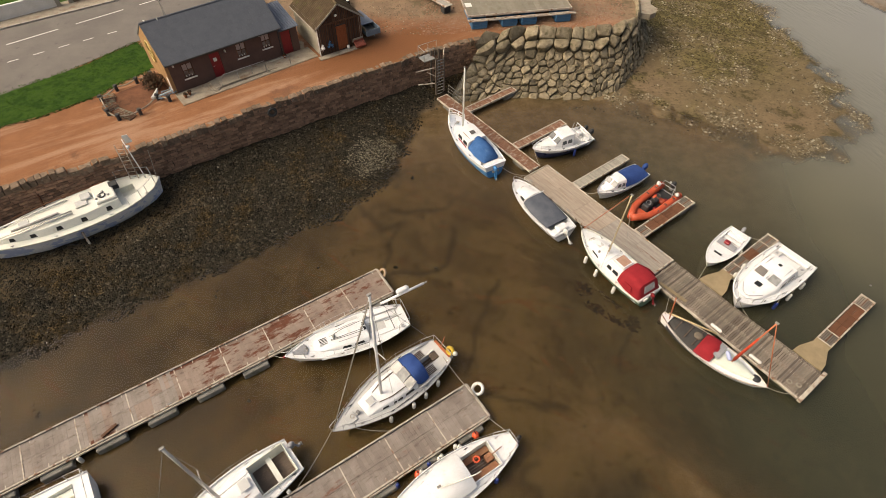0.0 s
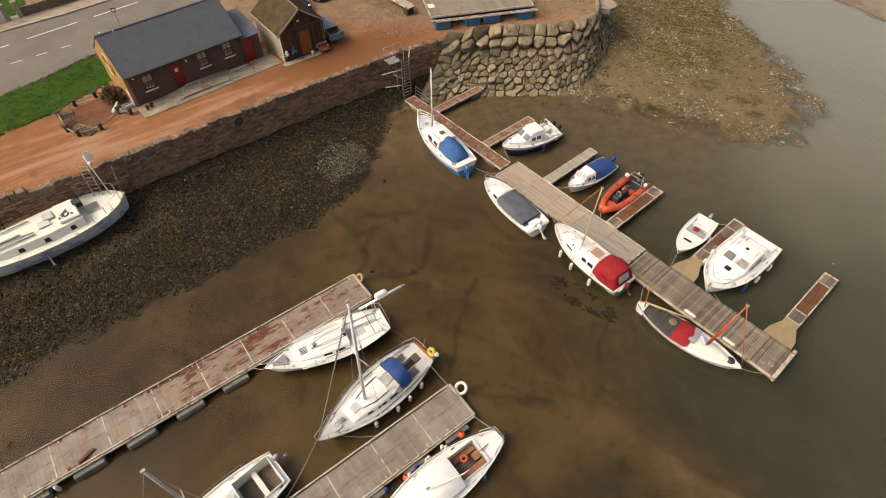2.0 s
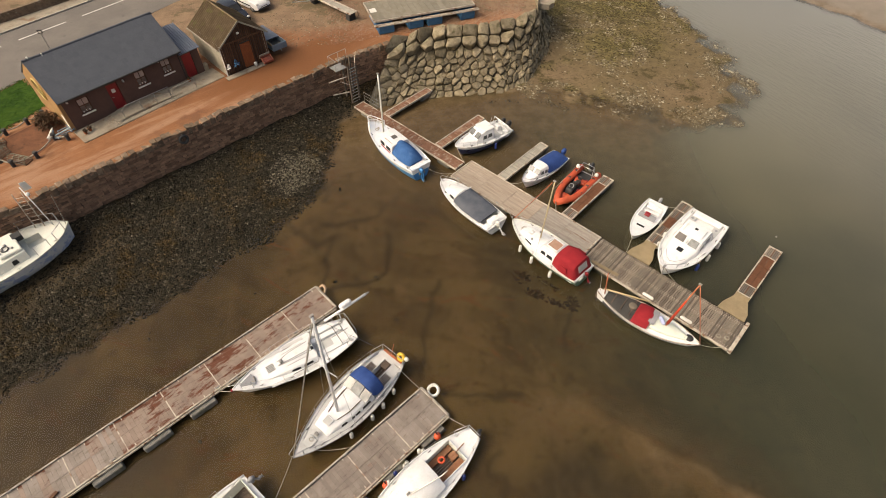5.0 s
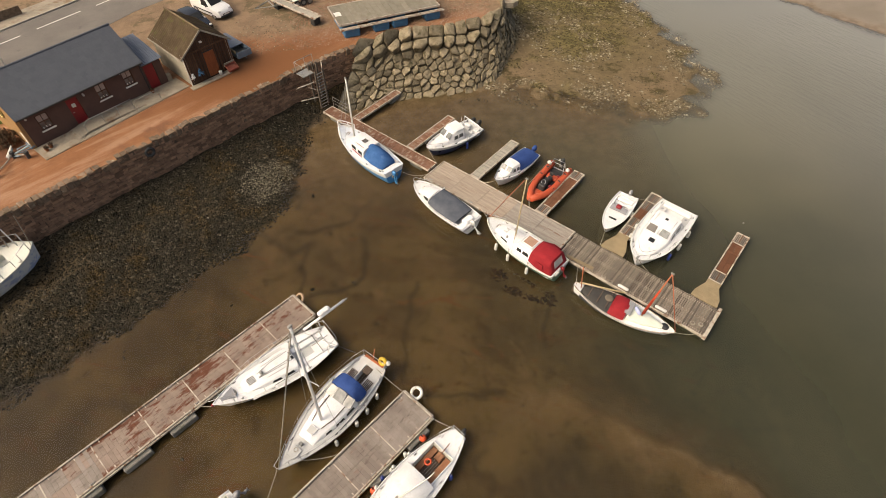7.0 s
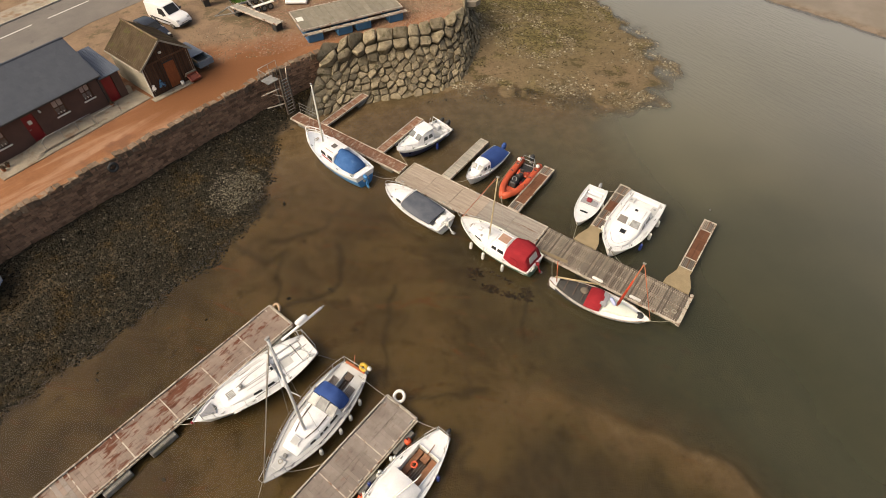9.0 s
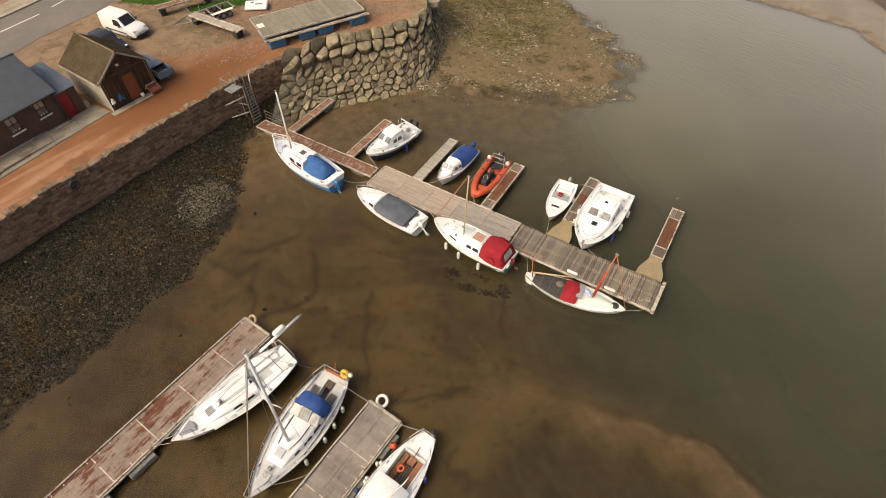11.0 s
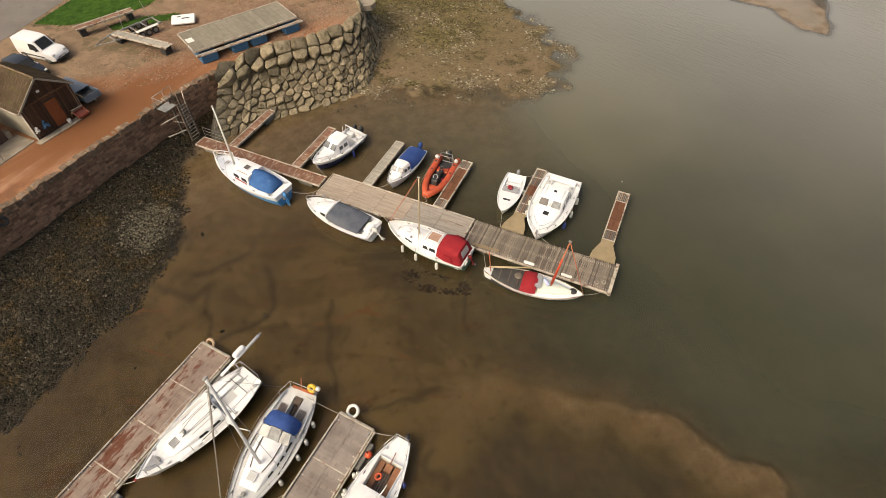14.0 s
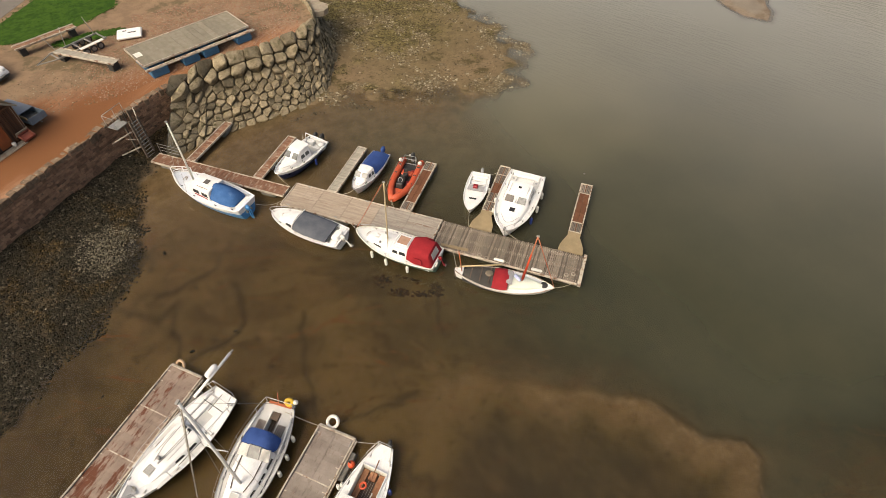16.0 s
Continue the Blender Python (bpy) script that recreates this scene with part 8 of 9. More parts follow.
def wheel(p, x, y, z, r=0.31, w=0.2, rim=None):
    t = part("wheel", new_tube([(x, y - w / 2, z), (x, y + w / 2, z)], r, 18), BLACK, p, smooth=True, sharp=40)
    part("rim", new_tube([(x, y - w / 2 - 0.01, z), (x, y + w / 2 + 0.01, z)], r * 0.62, 14), rim or GALV, t, smooth=True, sharp=40)


def car_body(secs, w, name, paint, p, label=""):
    """secs: side profile rows of (x, z of sill, z of waist, z of roof, roof half width)."""
    rows = []
    for x, zl, zw, zr, rw in secs:
        hw = w / 2 if 0.15 < (x - secs[0][0]) / (secs[-1][0] - secs[0][0]) < 0.9 else w / 2 * 0.88
        half = [Vector((x, hw * 0.94, zl)), Vector((x, hw, zl + 0.25)), Vector((x, hw * 0.98, zw)), Vector((x, max(rw, 0.02), zr - 0.03)), Vector((x, rw * 0.7, zr))]
        rows.append(half + [Vector((v.x, -v.y, v.z)) for v in half[::-1]])
    bm = skin(bmesh.new(), rows, close=True, caps=True)
    return part(name, bm, paint, p, label, smooth=True, sharp=32)


def van():
    m = frame_at(-8.45, 50.9, 0.66, -0.75, QUAY) @ Matrix.Scale(0.9, 4)
    v = thing("van", "small white panel van parked on the gravel", "van", m=m)
    car_body([(-2.15, 0.35, 0.95, 1.72, 0.72), (-2.05, 0.25, 1.0, 1.84, 0.76), (-0.3, 0.22, 1.0, 1.86, 0.76), (0.35, 0.22, 1.0, 1.80, 0.72), (1.05, 0.22, 1.02, 1.10, 0.72), (1.75, 0.25, 0.92, 0.98, 0.62), (2.1, 0.32, 0.72, 0.78, 0.52), (2.2, 0.38, 0.55, 0.6, 0.45)], 1.78, "body", CARWHITE, v)
    part("windscreen", plate([(1.02, 0.62, 1.15), (1.02, -0.62, 1.15), (0.42, -0.58, 1.74), (0.42, 0.58, 1.74)], 0.02, Vector((1, 0, 1))), GLASS, v)
    for s in (1, -1):
        part("side_window", plate([(-0.2, s * 0.87, 1.08), (0.85, s * 0.86, 1.08), (0.45, s * 0.80, 1.60), (-0.15, s * 0.80, 1.62)], 0.025, Vector((0, s, 0.2))), GLASS, v)
        part("rubbing_strip", new_box(-1.6, 1.2, s * 0.89 - 0.02, s * 0.89 + 0.02, 0.52, 0.62), BLACK, v)
        part("headlight", new_box(1.85, 2.08, s * 0.6 - 0.16, s * 0.6 + 0.16, 0.68, 0.86, bevel=0.05), STEEL, v)
        part("mirror", new_box(0.62, 0.75, s * 1.0 - 0.1, s * 1.0 + 0.1, 1.1, 1.28, bevel=0.04), BLACK, v)
        for x in (-1.35, 1.35):
            wheel(v, x, s * 0.78, 0.31)
    part("front_bumper", new_box(2.02, 2.26, -0.74, 0.74, 0.28, 0.48, bevel=0.06), BLACK, v)
    part("number_plate", new_box(2.26, 2.275, -0.25, 0.25, 0.5, 0.6), WHITE, v)
    part("grille", new_box(2.12, 2.22, -0.4, 0.4, 0.52, 0.6, bevel=0.02), BLACK, v)


def parked_car():
    m = frame_at(-9.75, 48.5, 0.56, -0.83, QUAY) @ Matrix.Scale(0.92, 4)
    v = thing("car", "black hatchback parked behind the shed", "car", m=m)
    car_body([(-1.95, 0.35, 0.8, 0.95, 0.6), (-1.7, 0.25, 0.88, 1.3, 0.58), (-0.9, 0.2, 0.9, 1.42, 0.58), (0.1, 0.2, 0.9, 1.4, 0.58), (0.85, 0.2, 0.92, 0.98, 0.66), (1.6, 0.25, 0.82, 0.86, 0.6), (1.95, 0.35, 0.62, 0.66, 0.5)], 1.68, "body", CARBLACK, v)
    part("windscreen", plate([(0.8, 0.58, 1.0), (0.8, -0.58, 1.0), (0.18, -0.5, 1.36), (0.18, 0.5, 1.36)], 0.02, Vector((1, 0, 1))), GLASS, v)
    for s in (1, -1):
        part("headlight", new_box(1.65, 1.88, s * 0.58 - 0.15, s * 0.58 + 0.15, 0.6, 0.76, bevel=0.05), WHITE, v)
        part("side_window", plate([(-1.2, s * 0.8, 0.97), (0.6, s * 0.8, 0.97), (0.15, s * 0.66, 1.32), (-1.0, s * 0.66, 1.34)], 0.02, Vector((0, s, 0.3))), GLASS, v)
        for x in (-1.2, 1.2):
            wheel(v, x, s * 0.72, 0.3)


def stored_pontoon():
    m = frame_at(2.15, 43.35, 0.985, 0.17, QUAY)
    p = thing("stored_pontoon", "grey pontoon section stored ashore on blue floats", "pontoon", m=m)
    z = 1.05
    n = 18
    me = mesh_of(new_box(0.006, 0.495, 0.06, 3.6, -0.04, 0, bevel=0.006), "plank", mat("deck_stored", (0.23, 0.21, 0.165), (0.19, 0.17, 0.13), 0.85, vary=0.12, scale=1.5, grain=30, stain=(0.14, 0.13, 0.09), stain_at=(0.55, 0.75)))
    for i in range(n):
        piece("plank", me, p, pose(0.03 + 0.5 * i, 0.3, z + random.uniform(-0.004, 0.004)))
    edge_frame(p, 0, 9.06, 0.33, 3.95, z + 0.02)
    part("waler", new_box(-0.05, 9.3, -0.12, -0.02, z - 0.32, z - 0.2, bevel=0.02), FRAMEWOOD, p, "pale timber waler")
    part("waler", new_box(-0.05, 9.3, 0.1, 0.2, z - 0.3, z - 0.2, bevel=0.02), FRAMEWOOD, p)
    for x in (0.3, 2.9, 4.6, 7.6):
        f = part("float", new_box(x, x + 1.35, 0.02, 3.4, 0.0, z - 0.32, bevel=0.08), FLOATBLUE, p, "blue plastic float")
        part("seam", new_box(x - 0.015, x + 1.365, 0.0, 3.42, 0.33, 0.37), FLOATBLUE, f)
    part("white_sheet", new_box(0.15, 0.7, 1.9, 2.6, z + 0.025, z + 0.04), WHITE, p, "white sheet on the deck")


def long_trailer(x, y, dx, dy, length, label, h=0.75):
    m = frame_at(x, y, dx, dy, QUAY)
    t = thing("finger_section", label, "pontoon", "stored finger sections", m)
    for a in (0.0, 0.72):
        part("side_beam", new_box(0, length, a, a + 0.1, h - 0.12, h + 0.03, bevel=0.015), FRAMEWOOD, t)
    k = int(length / 0.3)
    me = mesh_of(new_box(0.004, 0.29, 0.105, 0.715, -0.03, 0), "plank", PLANKRED if "brown" in label else FINGERGREY)
    for i in range(k):
        piece("plank", me, t, pose(i * length / k, 0, h - 0.02 + random.uniform(-.004, .004)))
    for a in (0.25, length - 0.7):
        part("float", new_box(a, a + 0.5, 0.05, 0.77, 0.0, h - 0.125, bevel=0.04), BLACK, t, "dark float")


def boat_trailer():
    m = frame_at(-1.9, 50.7, 0.93, 0.36, QUAY)
    t = thing("boat_trailer", "galvanised boat trailer with two axles", "trailer", m=m)
    for s in (0.65, -0.65):
        part("chassis_rail", new_box(-1.6, 2.6, s - 0.05, s + 0.05, 0.5, 0.62), GALV, t)
        for x in (0.6, 1.2, 1.8):
            wheel(t, x, s * 1.35, 0.28, 0.28, 0.16)
    for x in (-1.5, -0.6, 0.4, 1.4, 2.5):
        part("cross_member", new_box(x - 0.04, x + 0.04, -0.6, 0.6, 0.5, 0.6), GALV, t)
    part("drawbar", new_tube([(-1.6, 0.6, 0.55), (-3.0, 0, 0.5), (-1.6, -0.6, 0.55)], 0.045, 7), GALV, t)
    part("mudguard", new_box(0.2, 2.2, -1.05, -0.72, 0.62, 0.68, bevel=0.02), WHITE, t, "white mudguard")
    for x, lean in ((-1.0, 0.5), (-0.2, -0.3), (2.3, 0.2)):
        part("guide_pole", new_tube([(x, 0.6, 0.55), (x - lean, 0.75, 2.1)], 0.03, 6), GALV, t)


def upturned_tender():
    m = frame_at(2.55, 51.2, 0.9, -0.25, QUAY)
    d = thing("white_tank", "white moulded fibreglass lid lying on the gravel", "boat part", m=m @ pose(0, 0, 0.15, 6, 0, 0))
    part("shell", new_box(-1.0, 1.0, -0.65, 0.65, 0.0, 0.25, bevel=0.08), GELCOAT, d)
    part("slot", new_box(-0.1, 0.55, -0.1, 0.05, 0.252, 0.262), BLACK, d)
    part("slot", new_box(-0.5, -0.2, 0.2, 0.32, 0.252, 0.262), BLACK, d)


club_house()
net_shed()
van()
parked_car()
stored_pontoon()
long_trailer(-5.75, 52.55, 0.965, 0.26, 5.0, "old brown finger pontoon section stored on the grass")
long_trailer(-3.3, 50.45, 0.62, -0.785, 5.7, "bleached finger pontoon section stored on the gravel")
boat_trailer()
upturned_tender()


# fenced garden with fishing relics
CREELWOOD = mat("creel_wood", (0.20, 0.175, 0.13), (0.13, 0.11, 0.08), 0.85)


def garden():
    tagged(part("flower_bed", prism(bmesh.new(), [(-24.2, 33.1), (-23.7, 34.3), (-22.6, 35.3), (-21.4, 36.2), (-20.3, 34.9), (-20.4, 33.4), (-21.2, 31.9), (-22.4, 31.2), (-23.3, 31.8)], QUAY - 0.02, QUAY + 0.012), mat("bed_soil", (0.17, 0.075, 0.04), (0.115, 0.055, 0.03), 0.95, scale=1.6, grain=14, bump=0.6, dist=0.03, stain=(0.06, 0.035, 0.02), stain_at=(0.54, 0.66))), "fenced bed of dark red-brown soil", "flower bed", kind="structure")
    posts = [(-24.5, 33.2), (-23.9, 34.5), (-22.8, 35.5), (-22.0, 36.3), (-20.5, 33.4), (-21.1, 31.6), (-22.35, 30.95), (-23.3, 31.5), (-19.6, 33.2)]
    for x, y in posts:
        b = thing("mooring_post", "short black mooring post with thick rope", "bollard", "rope fence posts", Matrix.Translation((x, y, QUAY)))
        part("post", new_tube([(0, 0, -0.05), (0, 0, 0.42)], 0.13, 10, 0.11), BLACK, b, smooth=True, sharp=40)
        part("cap", new_tube([(0, 0, 0.40), (0, 0, 0.5)], 0.17, 10, 0.13), BLACK, b, smooth=True, sharp=40)
    for i, j in ((0, 1), (1, 2), (2, 3), (8, 4), (4, 5), (5, 6), (6, 7), (7, 0)):
        a, b = posts[i], posts[j]
        r = thing("fence_rope", "thick pale rope slung between posts", "rope", "fence ropes")
        part("rope", new_tube(sagging((*a, QUAY + 0.36), (*b, QUAY + 0.36), 0.14), 0.045, 7), ROPE, r, smooth=True)
    for x, y, a, lab in ((-24.0, 33.3, 20, "lobster creel with grey netting"), (-22.1, 31.45, -25, "long lobster creel of wood and net"), (-23.5, 32.3, 60, "small rusty creel frame lying on the earth")):
        c = thing("lobster_creel", lab, "creel", "lobster creels", Matrix.Translation((x, y, QUAY)) @ Matrix.Rotation(radians(a), 4, "Z"))
        ln = 1.4 if "long" in lab else 0.9
        part("base", new_box(-ln / 2, ln / 2, -0.3, 0.3, 0.0, 0.05), DARKWOOD, c)
        for k in range(4):
            xx = -ln / 2 + 0.04 + (ln - 0.08) * k / 3
            part("hoop", new_tube([(xx, 0.3 * math.cos(t), 0.05 + 0.38 * math.sin(t)) for t in (math.pi * q / 8 for q in range(9))], 0.022, 6), CREELWOOD, c)
        bm = bmesh.new()
        for q in range(9):
            t = math.pi * q / 8
            tube(bm, [(-ln / 2, 0.31 * math.cos(t), 0.05 + 0.39 * math.sin(t)), (ln / 2, 0.31 * math.cos(t), 0.05 + 0.39 * math.sin(t))], 0.012, 4)
        part("netting", bm, mat("net_grey_green", (0.18, 0.2, 0.15), (0.25, 0.25, 0.2), 0.9), c)
    sh = thing("shrub", "round brown leafless shrub in the fenced bed", "shrub", m=Matrix.Translation((-21.3, 35.0, QUAY)))
    part("stem", new_tube([(0, 0, 0), (0, 0, 0.5)], 0.06, 6, 0.03), DARKWOOD, sh)
    part("crown", foliage(0.95, 0.95, 900, 11, 0.09), LEAF, sh)
    part("crown", foliage(0.7, 0.6, 260, 12, 0.08), mat("shrub_leaf_red", (0.10, 0.04, 0.025), (0.07, 0.035, 0.02), 0.8), sh)
    an = thing("anchor", "pale blue painted anchor and white dinghy prow on the earth", "anchor", m=Matrix.Translation((-20.1, 33.85, QUAY)) @ Matrix.Rotation(radians(35), 4, "Z"))
    part("shank", new_tube([(-0.7, 0, 0.15), (0.7, 0, 0.3)], 0.06, 8), mat("paint_pale_blue", (0.35, 0.45, 0.5), (0.3, 0.4, 0.45), 0.6), an)
    part("stock", new_tube([(0.5, -0.5, 0.28), (0.5, 0.5, 0.28)], 0.05, 8), SKIP, an)
    part("arm", new_tube([(-0.35, -0.6, 0.25), (-0.7, 0, 0.12), (-0.35, 0.6, 0.25)], 0.06, 8), SKIP, an)
    part("frame_bar", ring_rect(-0.2, 0.75, 0.32, 0.2, 0.28, 0.06), SKIP, an)
    part("prow", new_tube([(-0.9, 0.1, 0.1), (-0.3, 0.75, 0.35)], 0.12, 8, 0.04), WHITE, an)
    sg = thing("road_sign", "small road sign on a thin grey post", "road sign", m=Matrix.Translation((-24.1, 45.7, QUAY)))
    part("post", new_tube([(0, 0, -0.1), (0, 0, 1.7)], 0.03, 7), GALV, sg)
    part("sign_plate", new_box(-0.18, 0.18, -0.02, 0.02, 1.45, 1.75, bevel=0.01), BLACK, sg)
    part("sign_band", new_box(-0.1, 0.1, -0.025, -0.021, 1.52, 1.66), WHITE, sg)


garden()


# beyond the road: boundary walls, gate and garden
def far_side():
    w = tagged(part("wall_boundary", new_box(-12, 4.3, 0, 0.25, -0.1, 1.25, bevel=0.02), WHITE, m=frame_at(-37.6, 44.9, 0.80, 0.60, QUAY)), "white-painted boundary wall beyond the road", "wall", kind="structure")
    w2 = tagged(part("wall_garden", new_box(5.6, 16, 0, 0.25, -0.1, 0.85, bevel=0.02), COPING, m=frame_at(-37.6, 44.9, 0.80, 0.60, QUAY)), "low stone garden wall beyond the road", "wall", kind="structure")
    for x in (4.4, 5.4):
        g = thing("gate_pillar", "stone gate pillar beside the pavement", "gate pillar", "gate pillars", frame_at(-37.6, 44.9, 0.80, 0.60, QUAY) @ Matrix.Translation((x, 0.1, 0)))
        part("shaft", new_box(-0.18, 0.18, -0.18, 0.18, -0.05, 1.35, bevel=0.02), WALLGREY, g)
        part("cap", new_box(-0.23, 0.23, -0.23, 0.23, 1.352, 1.45, bevel=0.03), CONCRETE, g)
    lawn([(-48, 38), (-36.5, 46.6), (-33.0, 49.2), (-35.5, 53), (-52, 46)], 2500)


far_side()


# ladder tower from the quay down to the gangway
def ladder_tower():
    m = frame_at(-0.52, 38.55, 0.838, 0.545)
    t = thing("ladder_tower", "weathered timber ladder tower with steel platform on the quay wall", "ladder", m=m)
    for x in (0.0, 0.72):
        for y in (0.0, 0.75):
            part("post", new_box(x - 0.07, x + 0.07, y - 0.07, y + 0.07, 0.2, 4.05 if y else 3.75, bevel=0.015), mat("post_weathered", (0.16, 0.13, 0.10), (0.11, 0.09, 0.07), 0.9) if x == 0 and y == 0 else bpy.data.materials["post_weathered"], t)
    for i in range(12):
        z = 0.55 + 0.27 * i
        part("rung", new_tube([(0.05, -0.06, z), (0.67, -0.06, z)], 0.03, 6), GALV, t)
    part("platform", new_box(-0.95, 0.05, 0.2, 1.1, 3.55, 3.62, bevel=0.01), GALV, t, "steel grid platform")
    bm = bmesh.new()
    for x in (-0.95, -0.05, 0.72):
        tube(bm, [(x, 1.1, 3.55), (x, 1.1, 4.55)], 0.022, 6)
    tube(bm, [(-0.95, 1.1, 4.55), (0.72, 1.1, 4.55)], 0.022, 6)
    tube(bm, [(-0.95, 1.1, 4.55), (-0.95, 0.2, 4.5), (-0.95, 0.2, 3.6)], 0.022, 6)
    tube(bm, [(-0.95, 0.2, 4.5), (0.0, 0.2, 4.5), (0.0, 0.2, 3.6)], 0.022, 6)
    part("guard_rail", bm, GALV, t, smooth=True)
    part("brace", new_tube([(0.0, 0.1, 2.9), (-1.7, 0.35, 2.9)], 0.05, 6), FRAMEWOOD, t)
    part("brace", new_tube([(0.0, 0.1, 1.5), (-1.4, 0.5, 1.6)], 0.05, 6), FRAMEWOOD, t)
    part("brace", new_tube([(0.72, 0.1, 3.4), (1.1, 0.5, 4.1)], 0.05, 6), FRAMEWOOD, t)
    part("brace", new_tube([(0.72, 0.1, 1.8), (1.0, 0.3, 2.2)], 0.04, 6), FRAMEWOOD, t)
    part("brace", new_tube([(-0.05, 0.0, 2.2), (-0.6, 0.4, 2.5)], 0.04, 6), FRAMEWOOD, t)
    r = thing("gangway_rail", "grey metal handrail at the head of the gangway", "handrail", m=PIER)
    bm = new_tube([(-11.2, -0.5, 0.5), (-11.2, -0.5, 1.45), (-9.3, -0.5, 1.45), (-9.3, -0.5, 0.5)], 0.022, 6)
    tube(bm, [(-11.2, -0.5, 1.15), (-9.3, -0.5, 1.15)], 0.018, 6)
    tube(bm, [(-11.2, -0.5, 0.85), (-9.3, -0.5, 0.85)], 0.018, 6)
    part("rail", bm, GALV, r, smooth=True)


ladder_tower()
tyre = thing("tyre", "black tyre hung on the face of the quay wall", "tyre", m=Matrix.Translation((-12.26, 32.6, 2.98)) @ Matrix.Rotation(radians(33), 4, "Z") @ pose(0, 0, 0, 82, 0, 0))
part("tread", ring(bmesh.new(), (0, 0, 0), 0.26, 0.1, None, 20, 8), BLACK, tyre, smooth=True)
part("lanyard", new_tube([(0, 0.34, 0), (0.02, 0.62, -0.12)], 0.02, 6), ROPE, tyre)


# ---- ropes, rings and floats about the pontoons ----
def rope(a, b, sag=0.15, r=0.018, label="pale mooring rope between boat and pontoon", material=None):
    t = thing("mooring_rope", label, "rope", "mooring ropes")
    part("line", new_tube(sagging(a, b, sag), r, 5), material or ROPE, t, smooth=True)


def on(m, x, y, z):
    return tuple(m @ Vector((x, y, z)))


rope((-0.0, 14.0, 0.95), on(JETTY_B, 0.05, 0.1, 0.55), 0.08)
rope((-5.3, 10.0, 1.0), on(JETTY_B, 9.5, 0.1, 0.55), 0.2)
rope((-4.2, 10.2, 0.9), on(JETTY_B, 4.3, 0.1, 0.55), 0.2)
rope((3.3, 9.9, 0.8), on(JETTY_B, 0.1, 2.0, 0.55), 0.08)
rope((-8.2, 13.9, 0.95), on(JETTY_A, 7.6, 2.0, 0.55), 0.05)
rope((-2.6, 17.1, 0.9), on(JETTY_A, 0.2, 2.0, 0.55), 0.05)
rope((16.45, 12.4, 0.7), on(PIER, 20.4, -2.3, 0.55), 0.15)
rope((12.5, 16.8, 0.7), on(PIER, 12.6, -2.3, 0.55), 0.1)
rope((8.85, 22.8, 1.1), on(PIER, 5.2, -2.2, 0.55), 0.12)
rope((5.0, 27.5, 1.0), on(PIER, -0.2, -2.2, 0.55), 0.1)
rope((4.2, 29.0, 0.9), on(PIER, 0.1, -1.7, 0.55), 0.35)
rope((6.6, 30.8, 1.1), on(PIER, -0.3, -0.5, 0.55), 0.12)
rope((10.5, 26.5, 0.85), on(PIER, 3.6, -0.05, 0.55), 0.1)
rope((12.2, 24.3, 0.75), on(PIER, 7.6, -0.05, 0.55), 0.12)
rope((16.1, 20.5, 0.7), on(PIER, 12.9, -0.02, 0.55), 0.1)
rope((19.3, 22.8, 0.65), on(PIER, 13.4, 5.9, 0.55), 0.15)
rope((16.75, 17.5, 1.1), on(PIER, 16.2, -0.05, 0.55), 0.1)
rope((17.6, 18.6, 1.1), on(PIER, 14.1, 1.9, 0.55), 0.1)
rope((-23.4, 21.8, 0.9), (-19.0, 23.6, 0.5), 0.5, 0.025, "dark slack rope hanging beside the old yacht", BLACK)
rope((-18.9, 26.6, 1.9), (-19.6, 28.3, 3.6), 0.1, 0.02, "rope from the old yacht up to the quay")

lb = thing("lifebuoy", "white lifebuoy hung on the end of the jetty", "lifebuoy", "", JETTY_B @ pose(-0.42, 0.55, 0.42, 0, 25, 0))
part("ring", ring(bmesh.new(), (0, 0, 0), 0.28, 0.085, None, 24, 10), FENDER, lb, smooth=True)
for k in range(4):
    a = math.pi / 4 + k * math.pi / 2
    part("band", ring(bmesh.new(), (0, 0, 0), 0.088, 0.006, Matrix.Translation((0.28 * math.cos(a), 0.28 * math.sin(a), 0)) @ Matrix.Rotation(a, 4, "Z") @ Matrix.Rotation(radians(90), 4, "X"), 12, 4), ROPE, lb)
tyre = thing("tyre_fender", "pale worn ring fender on the jetty corner", "fender", "", JETTY_A @ pose(-0.22, 0.45, 0.44, 0, 50, 0))
part("ring", ring(bmesh.new(), (0, 0, 0), 0.24, 0.08, None, 20, 8), mat("fender_tan", (0.42, 0.30, 0.20), (0.34, 0.24, 0.16), 0.7), tyre, smooth=True)
for x, y in ((1.05, 2.42), (4.35, 2.45)):
    by = thing("buoy", "orange ball buoy hanging at the jetty edge", "buoy", "orange buoys", JETTY_B @ Matrix.Translation((x, y, 0.32)))
    part("ball", ball(bmesh.new(), (0, 0, 0), 0.19, 2), BUOYORANGE, by, smooth=True)
    part("eye", new_tube([(0, 0, 0.15), (0, -0.12, 0.28)], 0.03, 6), BLACK, by)
for x, y in ((2.2, 2.35), (3.0, 2.38), (3.7, 2.35), (5.4, 2.35)):
    f = fender(0, 0, 0.32, FENDER if x < 3.2 else FENDERBLUE, 0.3, 0.1, "white fender hanging on the jetty side", JETTY_B @ Matrix.Translation((x, y, 0)), 0.1)
fender(0, 0, 0.36, FENDER, 0.34, 0.1, "white fender hanging on the jetty side", JETTY_A @ Matrix.Translation((17.1, 2.36, 0)), 0.1)
